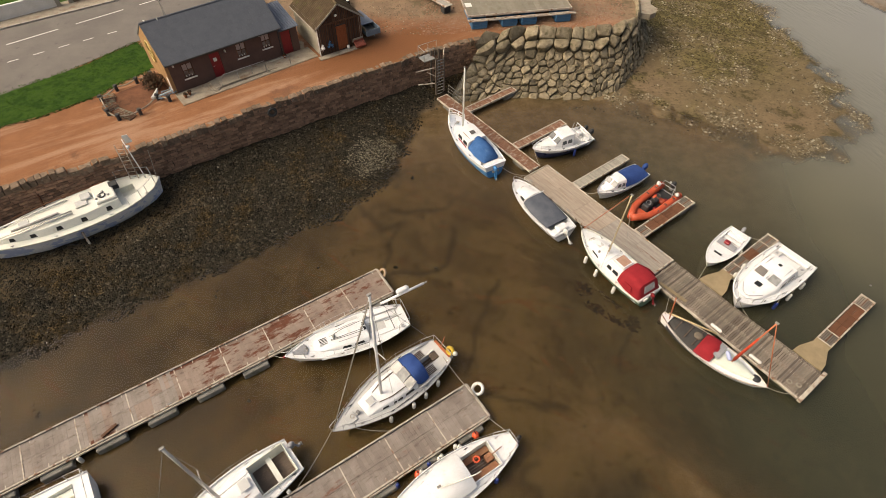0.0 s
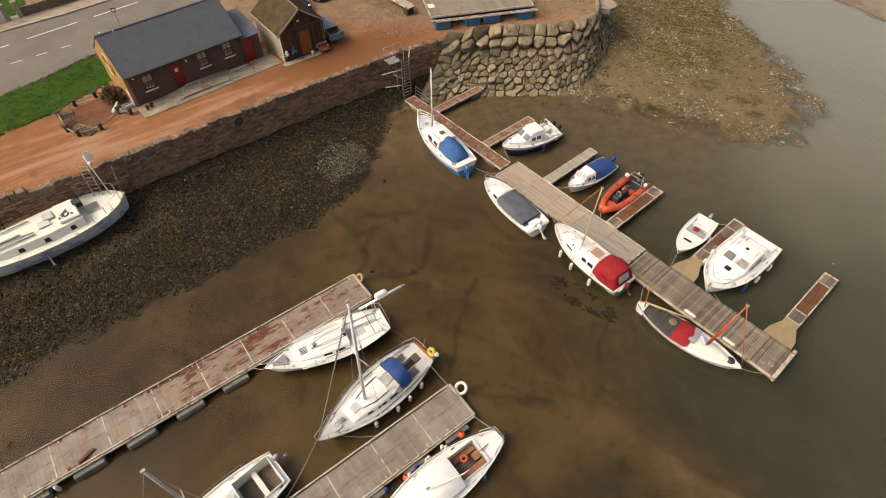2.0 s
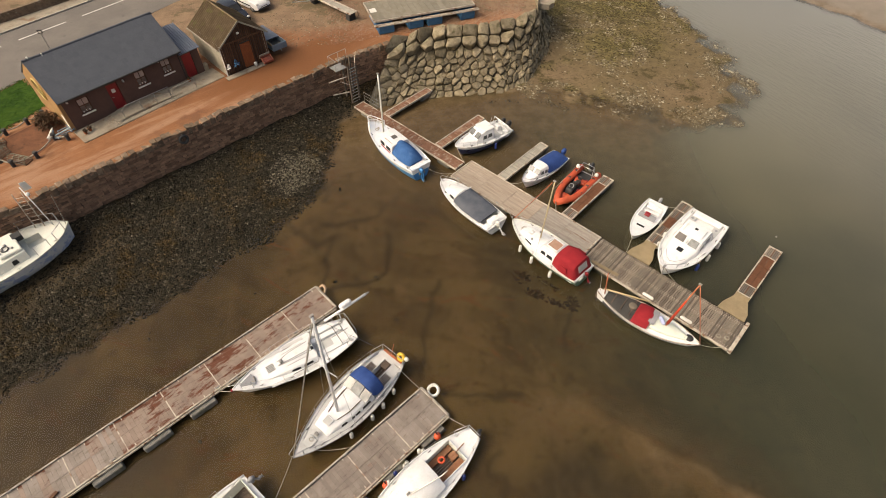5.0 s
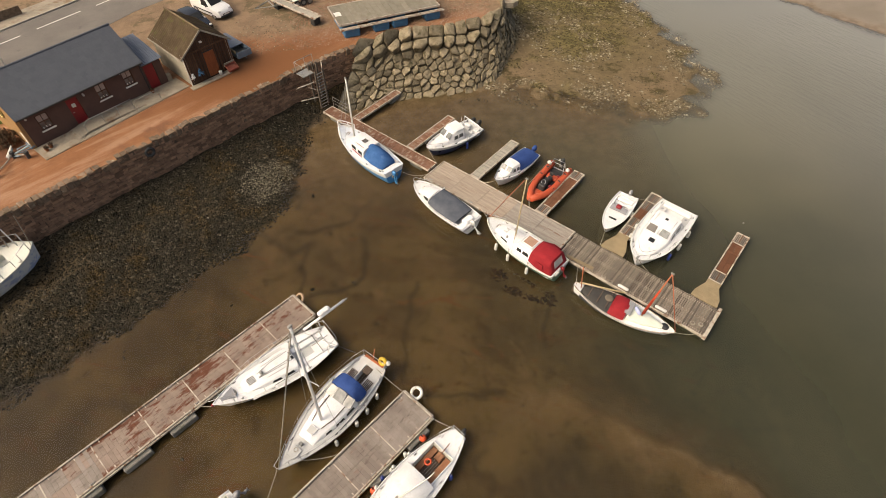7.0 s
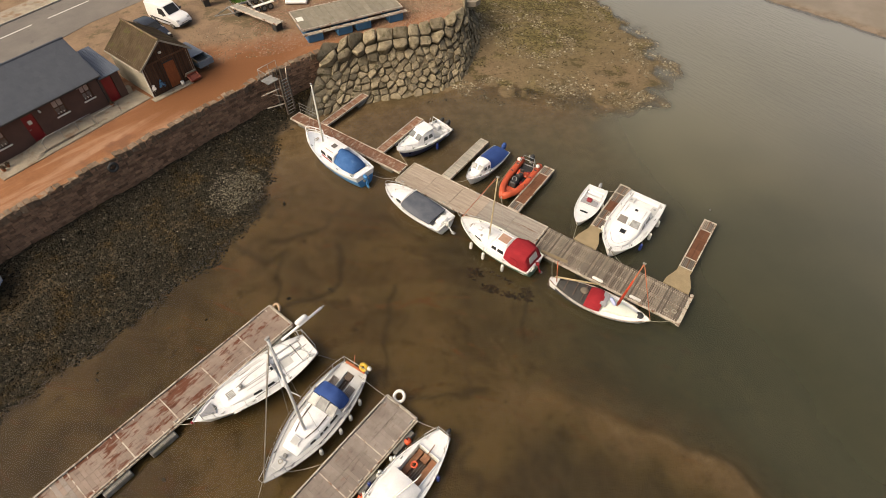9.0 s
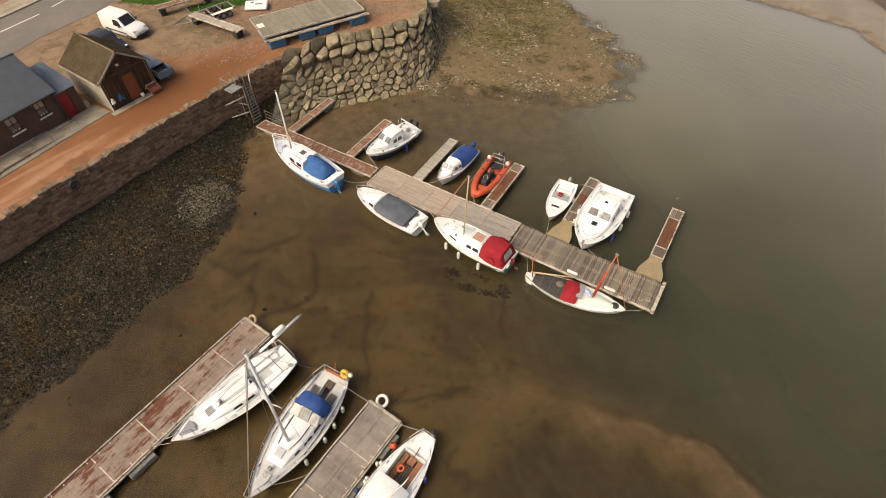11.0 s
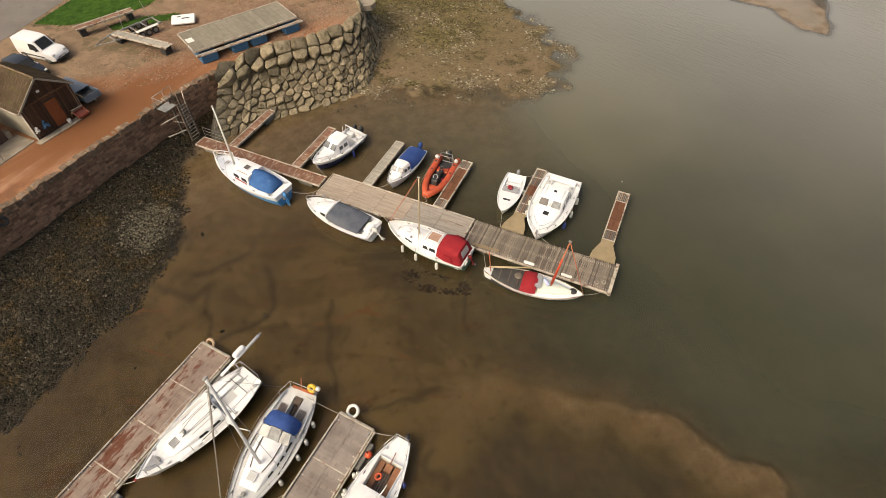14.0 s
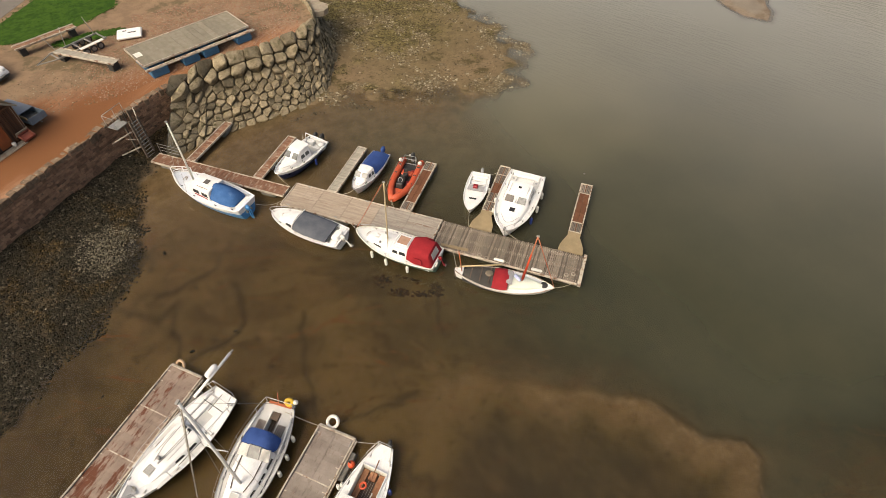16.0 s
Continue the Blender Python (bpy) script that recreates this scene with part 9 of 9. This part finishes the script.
for x, y in ((15.6, -2.42), (18.0, -2.42)):
    f = thing("fender", "long white fender tied along the slatted pontoon", "fender", "fenders", PIER @ Matrix.Translation((x, y + 0.25, DECK + 0.1)))
    part("body", capsule(bmesh.new(), (-0.25, 0, 0), (0.25, 0, 0), 0.1), FENDER, f, smooth=True)
    part("cord", new_tube([(0.33, 0, 0), (0.6, 0.05, -0.06)], 0.012, 5), ROPE, f)
for x, y in ((14.3, -2.15), (14.8, -2.25), (19.8, -1.9), (20.2, -1.7)):
    c = thing("rope_coil", "small coil of pale rope on the slats", "rope", "rope coils", PIER @ Matrix.Translation((x, y, DECK + 0.03)))
    bm = bmesh.new()
    for k in range(3):
        ring(bm, (0, 0, 0.02 + 0.025 * k), 0.14 - 0.02 * k, 0.015, None, 14, 5)
    part("coil", bm, ROPE, c)
for m, xs, y in ((JETTY_A, (1.2, 4.6, 7.9, 12.2, 16.8, 20.5), 0.12), (JETTY_A, (2.6, 7.4, 12.8, 17.4), 1.96), (JETTY_B, (0.4, 4.9, 9.2), 0.12), (JETTY_B, (0.3, 3.9, 7.6), 1.96), (PIER, (0.6, 4.2, 8.3), -2.18), (PIER, (1.1, 5.6, 10.2), -0.12)):
    for x in xs:
        c = thing("cleat", "galvanised mooring cleat on the pontoon edge", "cleat", "mooring cleats", m @ Matrix.Translation((x, y, DECK + 0.02)))
        part("horn", capsule(bmesh.new(), (-0.13, 0, 0.09), (0.13, 0, 0.09), 0.025, 6), GALV, c)
        part("foot", new_box(-0.06, 0.06, -0.03, 0.03, 0, 0.08, bevel=0.01), GALV, c)
wood = thing("timber_offcut", "dark timber lying on the jetty deck", "timber", m=JETTY_A @ pose(15.6, 1.75, DECK + 0.06, 0, 0, 20))
part("baulk", new_box(-0.4, 0.4, -0.08, 0.08, -0.05, 0.05, bevel=0.01), DARKWOOD, wood)
board = thing("loose_board", "weathered board lying on the slatted pontoon", "timber", m=PIER @ pose(12.6, -2.05, DECK + 0.05, 0, 0, 4))
part("board", new_box(-0.9, 0.9, -0.1, 0.1, -0.02, 0.02), PLY, board)
bird = thing("marker_buoy", "tiny pale marker buoy on the water", "buoy", m=Matrix.Translation((25.75, 19.3, 0.02)))
part("float", ball(bmesh.new(), (0, 0, 0), 0.065, 2), FLOATGREY, bird, smooth=True)
part("eye", new_tube([(0, 0, 0.05), (0, 0, 0.13)], 0.015, 6), BLACK, bird)


# ---- stones of wall, rocks, shingle and weed ----
def by_island(material, name):
    """The same look for joined pieces: each island takes its own tone."""
    m = material.copy()
    m.name = name
    g = m.node_tree.nodes.new("ShaderNodeNewGeometry")
    for q in list(m.node_tree.nodes):
        if q.bl_idname == "ShaderNodeObjectInfo":
            for l in list(q.outputs["Random"].links):
                m.node_tree.links.new(g.outputs["Random Per Island"], l.to_socket)
    return m


def block_mesh(name, lx, lz, depth, seed, material, rough=0.02):
    rnd = random.Random(seed)
    bm = bmesh.new()
    bmesh.ops.create_cube(bm, size=1, matrix=Matrix.Diagonal((lx, depth, lz, 1)))
    bmesh.ops.bevel(bm, geom=bm.edges[:], offset=min(lx, lz) * 0.09, segments=1, affect="EDGES")
    for v in bm.verts:
        v.co += Vector((rnd.uniform(-1, 1), rnd.uniform(-1, 1), rnd.uniform(-1, 1))) * rough
    return mesh_of(bm, name, material)


_rnd = random.Random(21)
_blocks = {w: [block_mesh("stone", w, 0.178, 0.22, 10 * k + int(w * 100), STONE, 0.014) for k in range(2)] for w in (0.28, 0.38, 0.48, 0.62)}
_copes = [block_mesh("coping_stone", w, h, 0.5, 50 + i, COPING, 0.035) for i, (w, h) in enumerate(((0.36, 0.5), (0.42, 0.46), (0.5, 0.42), (0.58, 0.44), (0.31, 0.54)))]
_many, _faces = [], []
_start, _stop = 47.0, 93.5
_count = 0
for course in range(15):
    z = 0.30 + 0.21 * course
    d = _start + _rnd.uniform(0, 0.3)
    while d < _stop:
        w = _rnd.choice((0.28, 0.38, 0.48, 0.62))
        p, t, n = wall_frame(d + w / 2)
        mm = Matrix.Translation((p.x + n.x * _rnd.uniform(-0.07, -0.02), p.y + n.y * _rnd.uniform(-0.07, -0.02), z + 0.12)) @ Matrix.Rotation(math.atan2(t.y, t.x), 4, "Z") @ pose(0, 0, 0, _rnd.uniform(-2, 2), _rnd.uniform(-0.4, 0.4), _rnd.uniform(-1.5, 1.5))
        me = _rnd.choice(_blocks[w])
        if 70.0 < d < 80.5 and 6 <= course and _count < 300:
            piece("stone", me, quay_wall, mm)
            _count += 1
        else:
            o = len(_many)
            _many += [tuple(mm @ v.co) for v in me.vertices]
            _faces += [tuple(i + o for i in f.vertices) for f in me.polygons]
        d += w + 0.014
me = bpy.data.meshes.new("stonework")
me.from_pydata(_many, [], _faces)
me.materials.append(by_island(STONE, "sandstone_masonry"))
rest = new("stonework", me)
rest.parent = quay_wall
tagged(rest, "coursed red-brown sandstone blocks", kind="stuff")
d = _start - 0.4
while d < 93.0:
    i = _rnd.randrange(len(_copes))
    w = (0.36, 0.42, 0.5, 0.58, 0.31)[i]
    p, t, n = wall_frame(d + w / 2)
    low = 0.12 if d < 61 else -0.19 + 0.08 * noise.noise((d * 0.8, 0, 0))
    mm = Matrix.Translation((p.x - n.x * _rnd.uniform(0.1, 0.22), p.y - n.y * _rnd.uniform(0.1, 0.22), QUAY + low + _rnd.uniform(-0.05, 0.04))) @ Matrix.Rotation(math.atan2(t.y, t.x), 4, "Z") @ pose(0, 0, 0, _rnd.uniform(-4, 4), _rnd.uniform(-4, 4), _rnd.uniform(-5, 5))
    piece("coping_stone", _copes[i], quay_wall, mm)
    d += w + _rnd.uniform(0.02, 0.06)


# boulders of the revetment
revet = tagged(new("revetment"), "bank of large pale boulders protecting the shore", "rock bank", kind="structure")
bm = bmesh.new()
n = 40
lenf = sum(math.dist(a, b) for a, b in zip(REVET_FOOT, REVET_FOOT[1:]))
lent = sum(math.dist(a, b) for a, b in zip(REVET_TOP, REVET_TOP[1:]))
rows = []
for k in range(n + 1):
    a, _ = along(REVET_FOOT, lenf * k / n * 0.999)
    b, _ = along(REVET_TOP, lent * k / n * 0.999)
    back = (b - a).normalized()
    rows.append([Vector((a.x, a.y, -0.7)) - back * 0.1, Vector((a.x, a.y, 0.0)) + back * 0.3, Vector((*(a.lerp(b, 0.5)).xy, 1.63)), Vector((b.x, b.y, 3.34)), Vector((b.x, b.y, 3.34)) + back * 1.2])
skin(bm, rows)
part("bank_core", bm, mat("bank_earth", (0.135, 0.105, 0.066), (0.085, 0.066, 0.040), 0.95, scale=1.2, grain=9, bump=0.8, dist=0.05, stain=(0.05, 0.045, 0.022), stain_at=(0.52, 0.66)), revet, "earth and small rubble packed between the boulders")
SLOPE = 5.6      # metres up the face of the bank
_rr = random.Random(5)


def bank_point(a, r, lift=0.0):
    """A point of the bank's face: a metres along its foot, r up the slope, lifted square to the face."""
    f = r / SLOPE
    u = min(0.999, max(0.0, a / lenf))
    p, _ = along(REVET_FOOT, lenf * u)
    q, _ = along(REVET_TOP, lent * u)
    out = (p - q).normalized()
    c = p.lerp(q, f) + Vector((0, 0, 3.42 * f - p.lerp(q, f).z - 0.04))
    return c + (out * 0.58 + Vector((0, 0, 0.82))) * lift


# stones set close, like a rough pavement: each fills the room that its neighbours leave
def crowding(a, r):
    """How many metres of the face one metre along the foot stands for, here."""
    return max(0.35, (bank_point(a + 0.5, r) - bank_point(a - 0.5, r)).length)


_seeds = []
for row in range(7):
    x = _rr.uniform(0.5, 1.2)
    up = 0.16 + 0.555 * row
    while x < lenf - 1:
        _seeds.append((x + _rr.uniform(-0.1, 0.1), up + _rr.uniform(-0.13, 0.13)))
        x += _rr.uniform(0.52, 0.98) / crowding(x, up)
for up in (4.28, 5.26):
    x = _rr.uniform(0.5, 1.4)
    while x < lenf - 1:
        _seeds.append((x + _rr.uniform(-0.1, 0.1), up + _rr.uniform(-0.16, 0.16)))
        x += _rr.uniform(1.0, 1.7) / crowding(x, up)


def room_of(k):
    """The polygon nearer to one seed than to any other."""
    cx, cy = _seeds[k]
    poly = [(cx - 1.6, max(cy - 1.0, -0.2)), (cx + 1.6, max(cy - 1.0, -0.2)), (cx + 1.6, min(cy + 1.0, 5.95)), (cx - 1.6, min(cy + 1.0, 5.95))]
    for i, (sx, sy) in enumerate(_seeds):
        if i == k or abs(sx - cx) > 4 or abs(sy - cy) > 3:
            continue
        nx, ny = sx - cx, sy - cy
        lim = (sx * sx + sy * sy - cx * cx - cy * cy) / 2
        cut = []
        for (ax, ay), (bx, by) in zip(poly, poly[1:] + poly[:1]):
            da, db = ax * nx + ay * ny - lim, bx * nx + by * ny - lim
            if da <= 0:
                cut.append((ax, ay))
            if (da < 0 < db) or (db < 0 < da):
                t = da / (da - db)
                cut.append((ax + t * (bx - ax), ay + t * (by - ay)))
        poly = cut
        if len(poly) < 3:
            return []
    return poly


def set_stone(k):
    """A stone's mesh round its own middle, and where that is."""
    poly = room_of(k)
    if len(poly) < 3:
        return None, None
    ca, cr = sum(p[0] for p in poly) / len(poly), sum(p[1] for p in poly) / len(poly)
    ring_ = []
    for (ax, ay), (bx, by) in zip(poly, poly[1:] + poly[:1]):
        ln = math.hypot(bx - ax, by - ay)
        if ln < 0.12:
            ring_.append(((ax + bx) / 2, (ay + by) / 2))
        else:
            c = _rr.uniform(0.08, 0.2)
            ring_ += [(ax + (bx - ax) * c, ay + (by - ay) * c), (bx - (bx - ax) * c, by - (by - ay) * c)]
    size = math.sqrt(sum((a[0] - ca) ** 2 + (a[1] - cr) ** 2 for a in ring_) / len(ring_))
    fit = max(0.6, 1 - _rr.uniform(0.008, 0.055) / max(size, 0.2))
    high = size * (_rr.uniform(0.24, 0.46) if cr < 3.8 else _rr.uniform(0.36, 0.6))
    ta, tr = _rr.uniform(-0.38, 0.38), _rr.uniform(-0.4, 0.15)
    o = bank_point(ca, cr)
    proud = _rr.uniform(-0.10, 0.14) if cr < 3.8 else _rr.uniform(0.08, 0.34)
    bm = bmesh.new()
    rings = []
    for scale, lift, wob in ((0.78, -0.45, 0.0), (1.0, high * 0.45, 0.02), (0.90, high * 0.84, 0.03), (0.62, high * 1.02, 0.04)):
        row = []
        for a, r in ring_:
            da, dr = (a - ca) * fit * scale, (r - cr) * fit * scale
            z = lift + (proud + ta * da + tr * dr if lift > 0 else 0) + _rr.uniform(-wob, wob)
            row.append(bm.verts.new(bank_point(ca + da + _rr.uniform(-wob, wob), cr + dr + _rr.uniform(-wob, wob), z) - o))
        rings.append(row)
    n = len(ring_)
    for lo, hi in zip(rings, rings[1:]):
        for i in range(n):
            bm.faces.new((lo[i], lo[(i + 1) % n], hi[(i + 1) % n], hi[i]))
    top = bm.verts.new(bank_point(ca + _rr.uniform(-0.1, 0.1), cr + _rr.uniform(-0.1, 0.1), high * 1.06 + proud) - o)
    for i in range(n):
        bm.faces.new((rings[-1][i], rings[-1][(i + 1) % n], top))
    me = mesh_of(bm, "boulder", BOULDER, True)
    me.set_sharp_from_angle(angle=radians(17))
    return me, o


count = 0
_bulk, _bulkf = [], []
for k in range(len(_seeds)):
    rock, o = set_stone(k)
    if rock is None:
        continue
    if count < 300 and _seeds[k][0] < lenf * 0.78:
        piece("boulder", rock, revet, Matrix.Translation(o))
        count += 1
    else:
        n = len(_bulk)
        _bulk += [tuple(v.co + o) for v in rock.vertices]
        _bulkf += [tuple(q + n for q in fc.vertices) for fc in rock.polygons]
me = bpy.data.meshes.new("rubble")
me.from_pydata(_bulk, [], _bulkf)
me.polygons.foreach_set("use_smooth", np.full(len(_bulkf), True))
me.set_sharp_from_angle(angle=radians(24))


me.materials.append(by_island(BOULDER, "rubble"))
rest = new("rubble", me)
rest.parent = revet
tagged(rest, "pale boulders packed along the bank", kind="stuff")


def scatter(name, label, category, poly, number, size, material, test=None, seed=1, flat=0.6, lift=0.0, edge=0.0, squash=(0.5, 1.0), box_=None, long=1.0, coarse=False):
    """Small stones or clumps strewn over the bed, joined into one mesh."""
    rng = np.random.RandomState(seed)
    xs, ys = [p[0] for p in poly], [p[1] for p in poly]
    bx = box_ or (max(min(xs), -42), min(max(xs), 62), max(min(ys), -14), min(max(ys), 66))
    X, Y = rng.uniform(bx[0], bx[1], number), rng.uniform(bx[2], bx[3], number)
    d = inside(poly, X, Y)
    keep = d > edge
    if test is not None:
        keep &= test(X, Y, d, rng)
    X, Y = X[keep], Y[keep]
    Z = bed(X, Y)
    bm = bmesh.new()
    if coarse:
        bmesh.ops.create_cone(bm, cap_ends=False, segments=4, radius1=1, radius2=0, depth=1, matrix=Matrix.Translation((0, 0, 0.5)))
    else:
        bmesh.ops.create_icosphere(bm, subdivisions=1, radius=1)
    base = np.array([v.co for v in bm.verts])
    bm.verts.index_update()
    tri = np.array([[v.index for v in f.verts] for f in bm.faces])
    bm.free()
    nv, ns = len(base), len(X)
    S = size[0] * (size[1] / size[0]) ** (rng.rand(ns) ** 2.2)
    shape = base[None] * (1 + rng.uniform(-0.28, 0.28, (ns, nv, 1)))
    shape = shape * np.stack([long * rng.uniform(0.8, 1.4, ns), rng.uniform(0.8, 1.2, ns), flat * rng.uniform(*squash, ns)], 1)[:, None]
    a = rng.uniform(0, 6.28, ns)
    c, s = np.cos(a)[:, None], np.sin(a)[:, None]
    P = np.stack([shape[..., 0] * c - shape[..., 1] * s, shape[..., 0] * s + shape[..., 1] * c, shape[..., 2]], -1) * S[:, None, None]
    P += np.stack([X, Y, Z + lift * S], 1)[:, None]
    F = (tri[None] + (np.arange(ns) * nv)[:, None, None]).reshape(-1, 3)
    me = bpy.data.meshes.new(name)
    me.from_pydata(P.reshape(-1, 3).tolist(), [], F.tolist())
    me.materials.append(material)
    return tagged(new(name, me), label, category, kind="stuff")


def island_mat(name, cols, rough=0.9, patch=None):
    m, nt, b, vec, _ = start(name, True)
    g = nt.nodes.new("ShaderNodeNewGeometry")
    r = nt.nodes.new("ShaderNodeValToRGB")
    els = r.color_ramp.elements
    while len(els) < len(cols):
        els.new(0.5)
    for i, (e, c) in enumerate(zip(els, cols)):
        e.position, e.color = i / (len(cols) - 1), (*c, 1)
    nt.links.new(g.outputs["Random Per Island"], r.inputs[0])
    col = mixc(nt, ramp(nt, noise_at(nt, vec, 25, 3), 0.3, 0.7), r.outputs[0], mixc(nt, 1.0, r.outputs[0], (0.6, 0.6, 0.6), "MULTIPLY"))
    if patch:
        col = mixc(nt, ramp(nt, noise_at(nt, vec, 0.4, 6, 0.7), 0.48, 0.62), col, mixc(nt, 1.0, col, patch, "MULTIPLY"))
        col = mixc(nt, ramp(nt, noise_at(nt, vec, 0.9, 6, 0.75), 0.52, 0.66), col, mixc(nt, 1.0, col, (0.5, 0.5, 0.5), "MULTIPLY"))
    nt.links.new(col, b.inputs["Base Color"])
    b.inputs["Roughness"].default_value = rough
    b.inputs["Specular IOR Level"].default_value = 0.12
    return m


WEEDMAT = island_mat("bladder_wrack", [(0.008, 0.007, 0.005), (0.022, 0.019, 0.013), (0.040, 0.034, 0.022), (0.010, 0.009, 0.006), (0.044, 0.038, 0.026), (0.098, 0.088, 0.066)], 0.95, (1.25, 1.0, 0.62))
SHORESTONE = island_mat("weedy_stone", [(0.05, 0.042, 0.03), (0.13, 0.115, 0.088), (0.20, 0.182, 0.145), (0.08, 0.07, 0.05), (0.32, 0.30, 0.25)])
PEBBLE = island_mat("shingle_stone", [(0.07, 0.052, 0.03), (0.15, 0.12, 0.075), (0.22, 0.18, 0.115), (0.10, 0.08, 0.05), (0.40, 0.36, 0.26)])
BARNACLE = island_mat("barnacle", [(0.05, 0.044, 0.030), (0.145, 0.132, 0.094), (0.235, 0.212, 0.155), (0.03, 0.026, 0.018), (0.18, 0.163, 0.115)])
WRACKMAT = island_mat("wrack_olive", [(0.045, 0.037, 0.016), (0.095, 0.078, 0.032), (0.16, 0.132, 0.058), (0.045, 0.036, 0.017), (0.09, 0.066, 0.034)], 0.95)
GRAVEL = island_mat("red_gravel", [(0.20, 0.10, 0.065), (0.30, 0.16, 0.10), (0.26, 0.17, 0.12), (0.36, 0.26, 0.2)])
scatter("seaweed", "dark wet bladder wrack covering the foreshore", "seaweed", WEED, 420000, (0.03, 0.11), WEEDMAT,
        lambda X, Y, d, r: (d + 0.9 * rough_field(X, Y, 1.2, 6) > r.uniform(-0.2, 1.1, len(X))) & (bare(X, Y, rough_field(X, Y, 1.6, 3)) < r.uniform(0.1, 1.7, len(X))) & (rough_field(X, Y, 0.45, 21) > r.uniform(-0.9, 0.1, len(X))), 3, 0.8, 0.0, -0.3, (0.4, 1.1), (-34, 4, 6, 42), 1.4, True)
scatter("seaweed", "stray tufts of wrack on the bare mud", "seaweed", [(-30, 5), (-6, 12), (3, 22), (3, 36), (-2, 30), (-9, 22), (-24, 12)], 5200, (0.05, 0.14), WEEDMAT, lambda X, Y, d, r: rough_field(X, Y, 0.8, 11) > 0.56, 8, 0.7, 0.0, 0.0, (0.5, 1.0), None, 1.6)
BROWNWEED = island_mat("brown_weed", [(0.035, 0.018, 0.009), (0.065, 0.032, 0.014), (0.022, 0.013, 0.008), (0.09, 0.05, 0.022)])
scatter("seaweed", "brown weed in the shallows beside the red-covered boat", "seaweed", [(7.9, 19.6), (9.0, 19.3), (10.2, 17.9), (11.3, 17.2), (11.3, 16.2), (9.4, 17.3), (8.0, 18.5)], 2600, (0.03, 0.10), BROWNWEED, lambda X, Y, d, r: 0.35 + rough_field(X, Y, 0.9, 51) > r.uniform(0.1, 1.1, len(X)), 18, 0.35, 0.3, -0.2, (0.4, 0.8), None, 1.8)
scatter("shore_stone", "pale barnacled stones among the weed", "stones", WEED, 16000, (0.03, 0.09), SHORESTONE, lambda X, Y, d, r: 0.85 * np.exp(-((X + 5.1) ** 2 + (Y - 31.1) ** 2) / 2.2) + 0.05 + 0.10 * (rough_field(X, Y, 2.0, 22) > 0.3) + 0.5 * (rough_field(X, Y, 1.1, 23) > 0.62) > r.rand(len(X)), 4, 0.8, 0.3, 0.2, (0.5, 1.0), (-34, 4, 6, 42))
scatter("barnacled_stone", "pale mound of barnacled stones in the weed", "stones", [(-7.5, 30.2), (-5.6, 28.6), (-3.6, 29.6), (-3.1, 32), (-4.2, 33.6), (-6.4, 32.8)], 15000, (0.02, 0.06), BARNACLE, lambda X, Y, d, r: d + 0.9 * rough_field(X, Y, 0.8, 31) > r.uniform(0.0, 2.2, len(X)) ** 1.3, 14, 0.8, 0.5)
scatter("shingle", "brown and grey shingle on the spit", "stones", BEACH, 150000, (0.03, 0.115), PEBBLE, lambda X, Y, d, r: (rough_field(X, Y, 0.9, 8) + 0.8 * rough_field(X, Y, 3.0, 9) + 0.30 * np.exp(-((d - 0.8) / 1.8) ** 2) - 0.6 * pink_at(X, Y) * (d > 2.2) > r.uniform(0.0, 1.0, len(X))), 5, 0.6, 0.2, -1.6, (0.5, 1.0), (10, 36, 28, 62))
scatter("wrack", "dark olive wrack on the shingle spit", "seaweed", BEACH, 90000, (0.04, 0.11), WRACKMAT, lambda X, Y, d, r: olive_at(X, Y) * 0.8 + 0.5 * rough_field(X, Y, 0.8, 13) - 0.12 > r.rand(len(X)), 6, 0.7, 0.0, -0.5, (0.4, 1.0), (14, 38, 31, 66), 2.0, True)


def gravel(name, label, poly, number, size, material, seed):
    """Loose stones lying on the quay."""
    rng = np.random.RandomState(seed)
    xs, ys = [p[0] for p in poly], [p[1] for p in poly]
    X, Y = rng.uniform(min(xs), max(xs), number), rng.uniform(min(ys), max(ys), number)
    keep = inside(poly, X, Y) + 0.8 * rough_field(X, Y, 1.5, 15) > 0
    X, Y = X[keep], Y[keep]
    verts, faces = [], []
    for x, y in zip(X, Y):
        s, n = size * rng.uniform(0.4, 1.3), len(verts)
        a = rng.uniform(0, 6.28)
        for k in range(4):
            verts.append((x + s * math.cos(a + k * 1.57) * rng.uniform(0.7, 1.2), y + s * math.sin(a + k * 1.57) * rng.uniform(0.7, 1.2), QUAY - 0.01))
        verts.append((x, y, QUAY + s * rng.uniform(0.4, 0.9)))
        faces += [(n, n + 1, n + 4), (n + 1, n + 2, n + 4), (n + 2, n + 3, n + 4), (n + 3, n, n + 4)]
    me = bpy.data.meshes.new(name)
    me.from_pydata(verts, [], faces)
    me.materials.append(material)
    return tagged(new(name, me), label, "gravel", kind="stuff")


gravel("gravel", "loose red-brown gravel round the stored pontoon", [(-1.5, 42.6), (4.5, 43.2), (14.2, 44.2), (16.4, 46), (16.5, 54), (4, 55), (-2, 49)], 14000, 0.07, GRAVEL, 2)
gravel("gravel", "scattered pale stones on the rough ground", [(-7, 43.5), (0, 42.6), (2, 48), (-4, 51), (-7.5, 48)], 1500, 0.06, PEBBLE, 3)
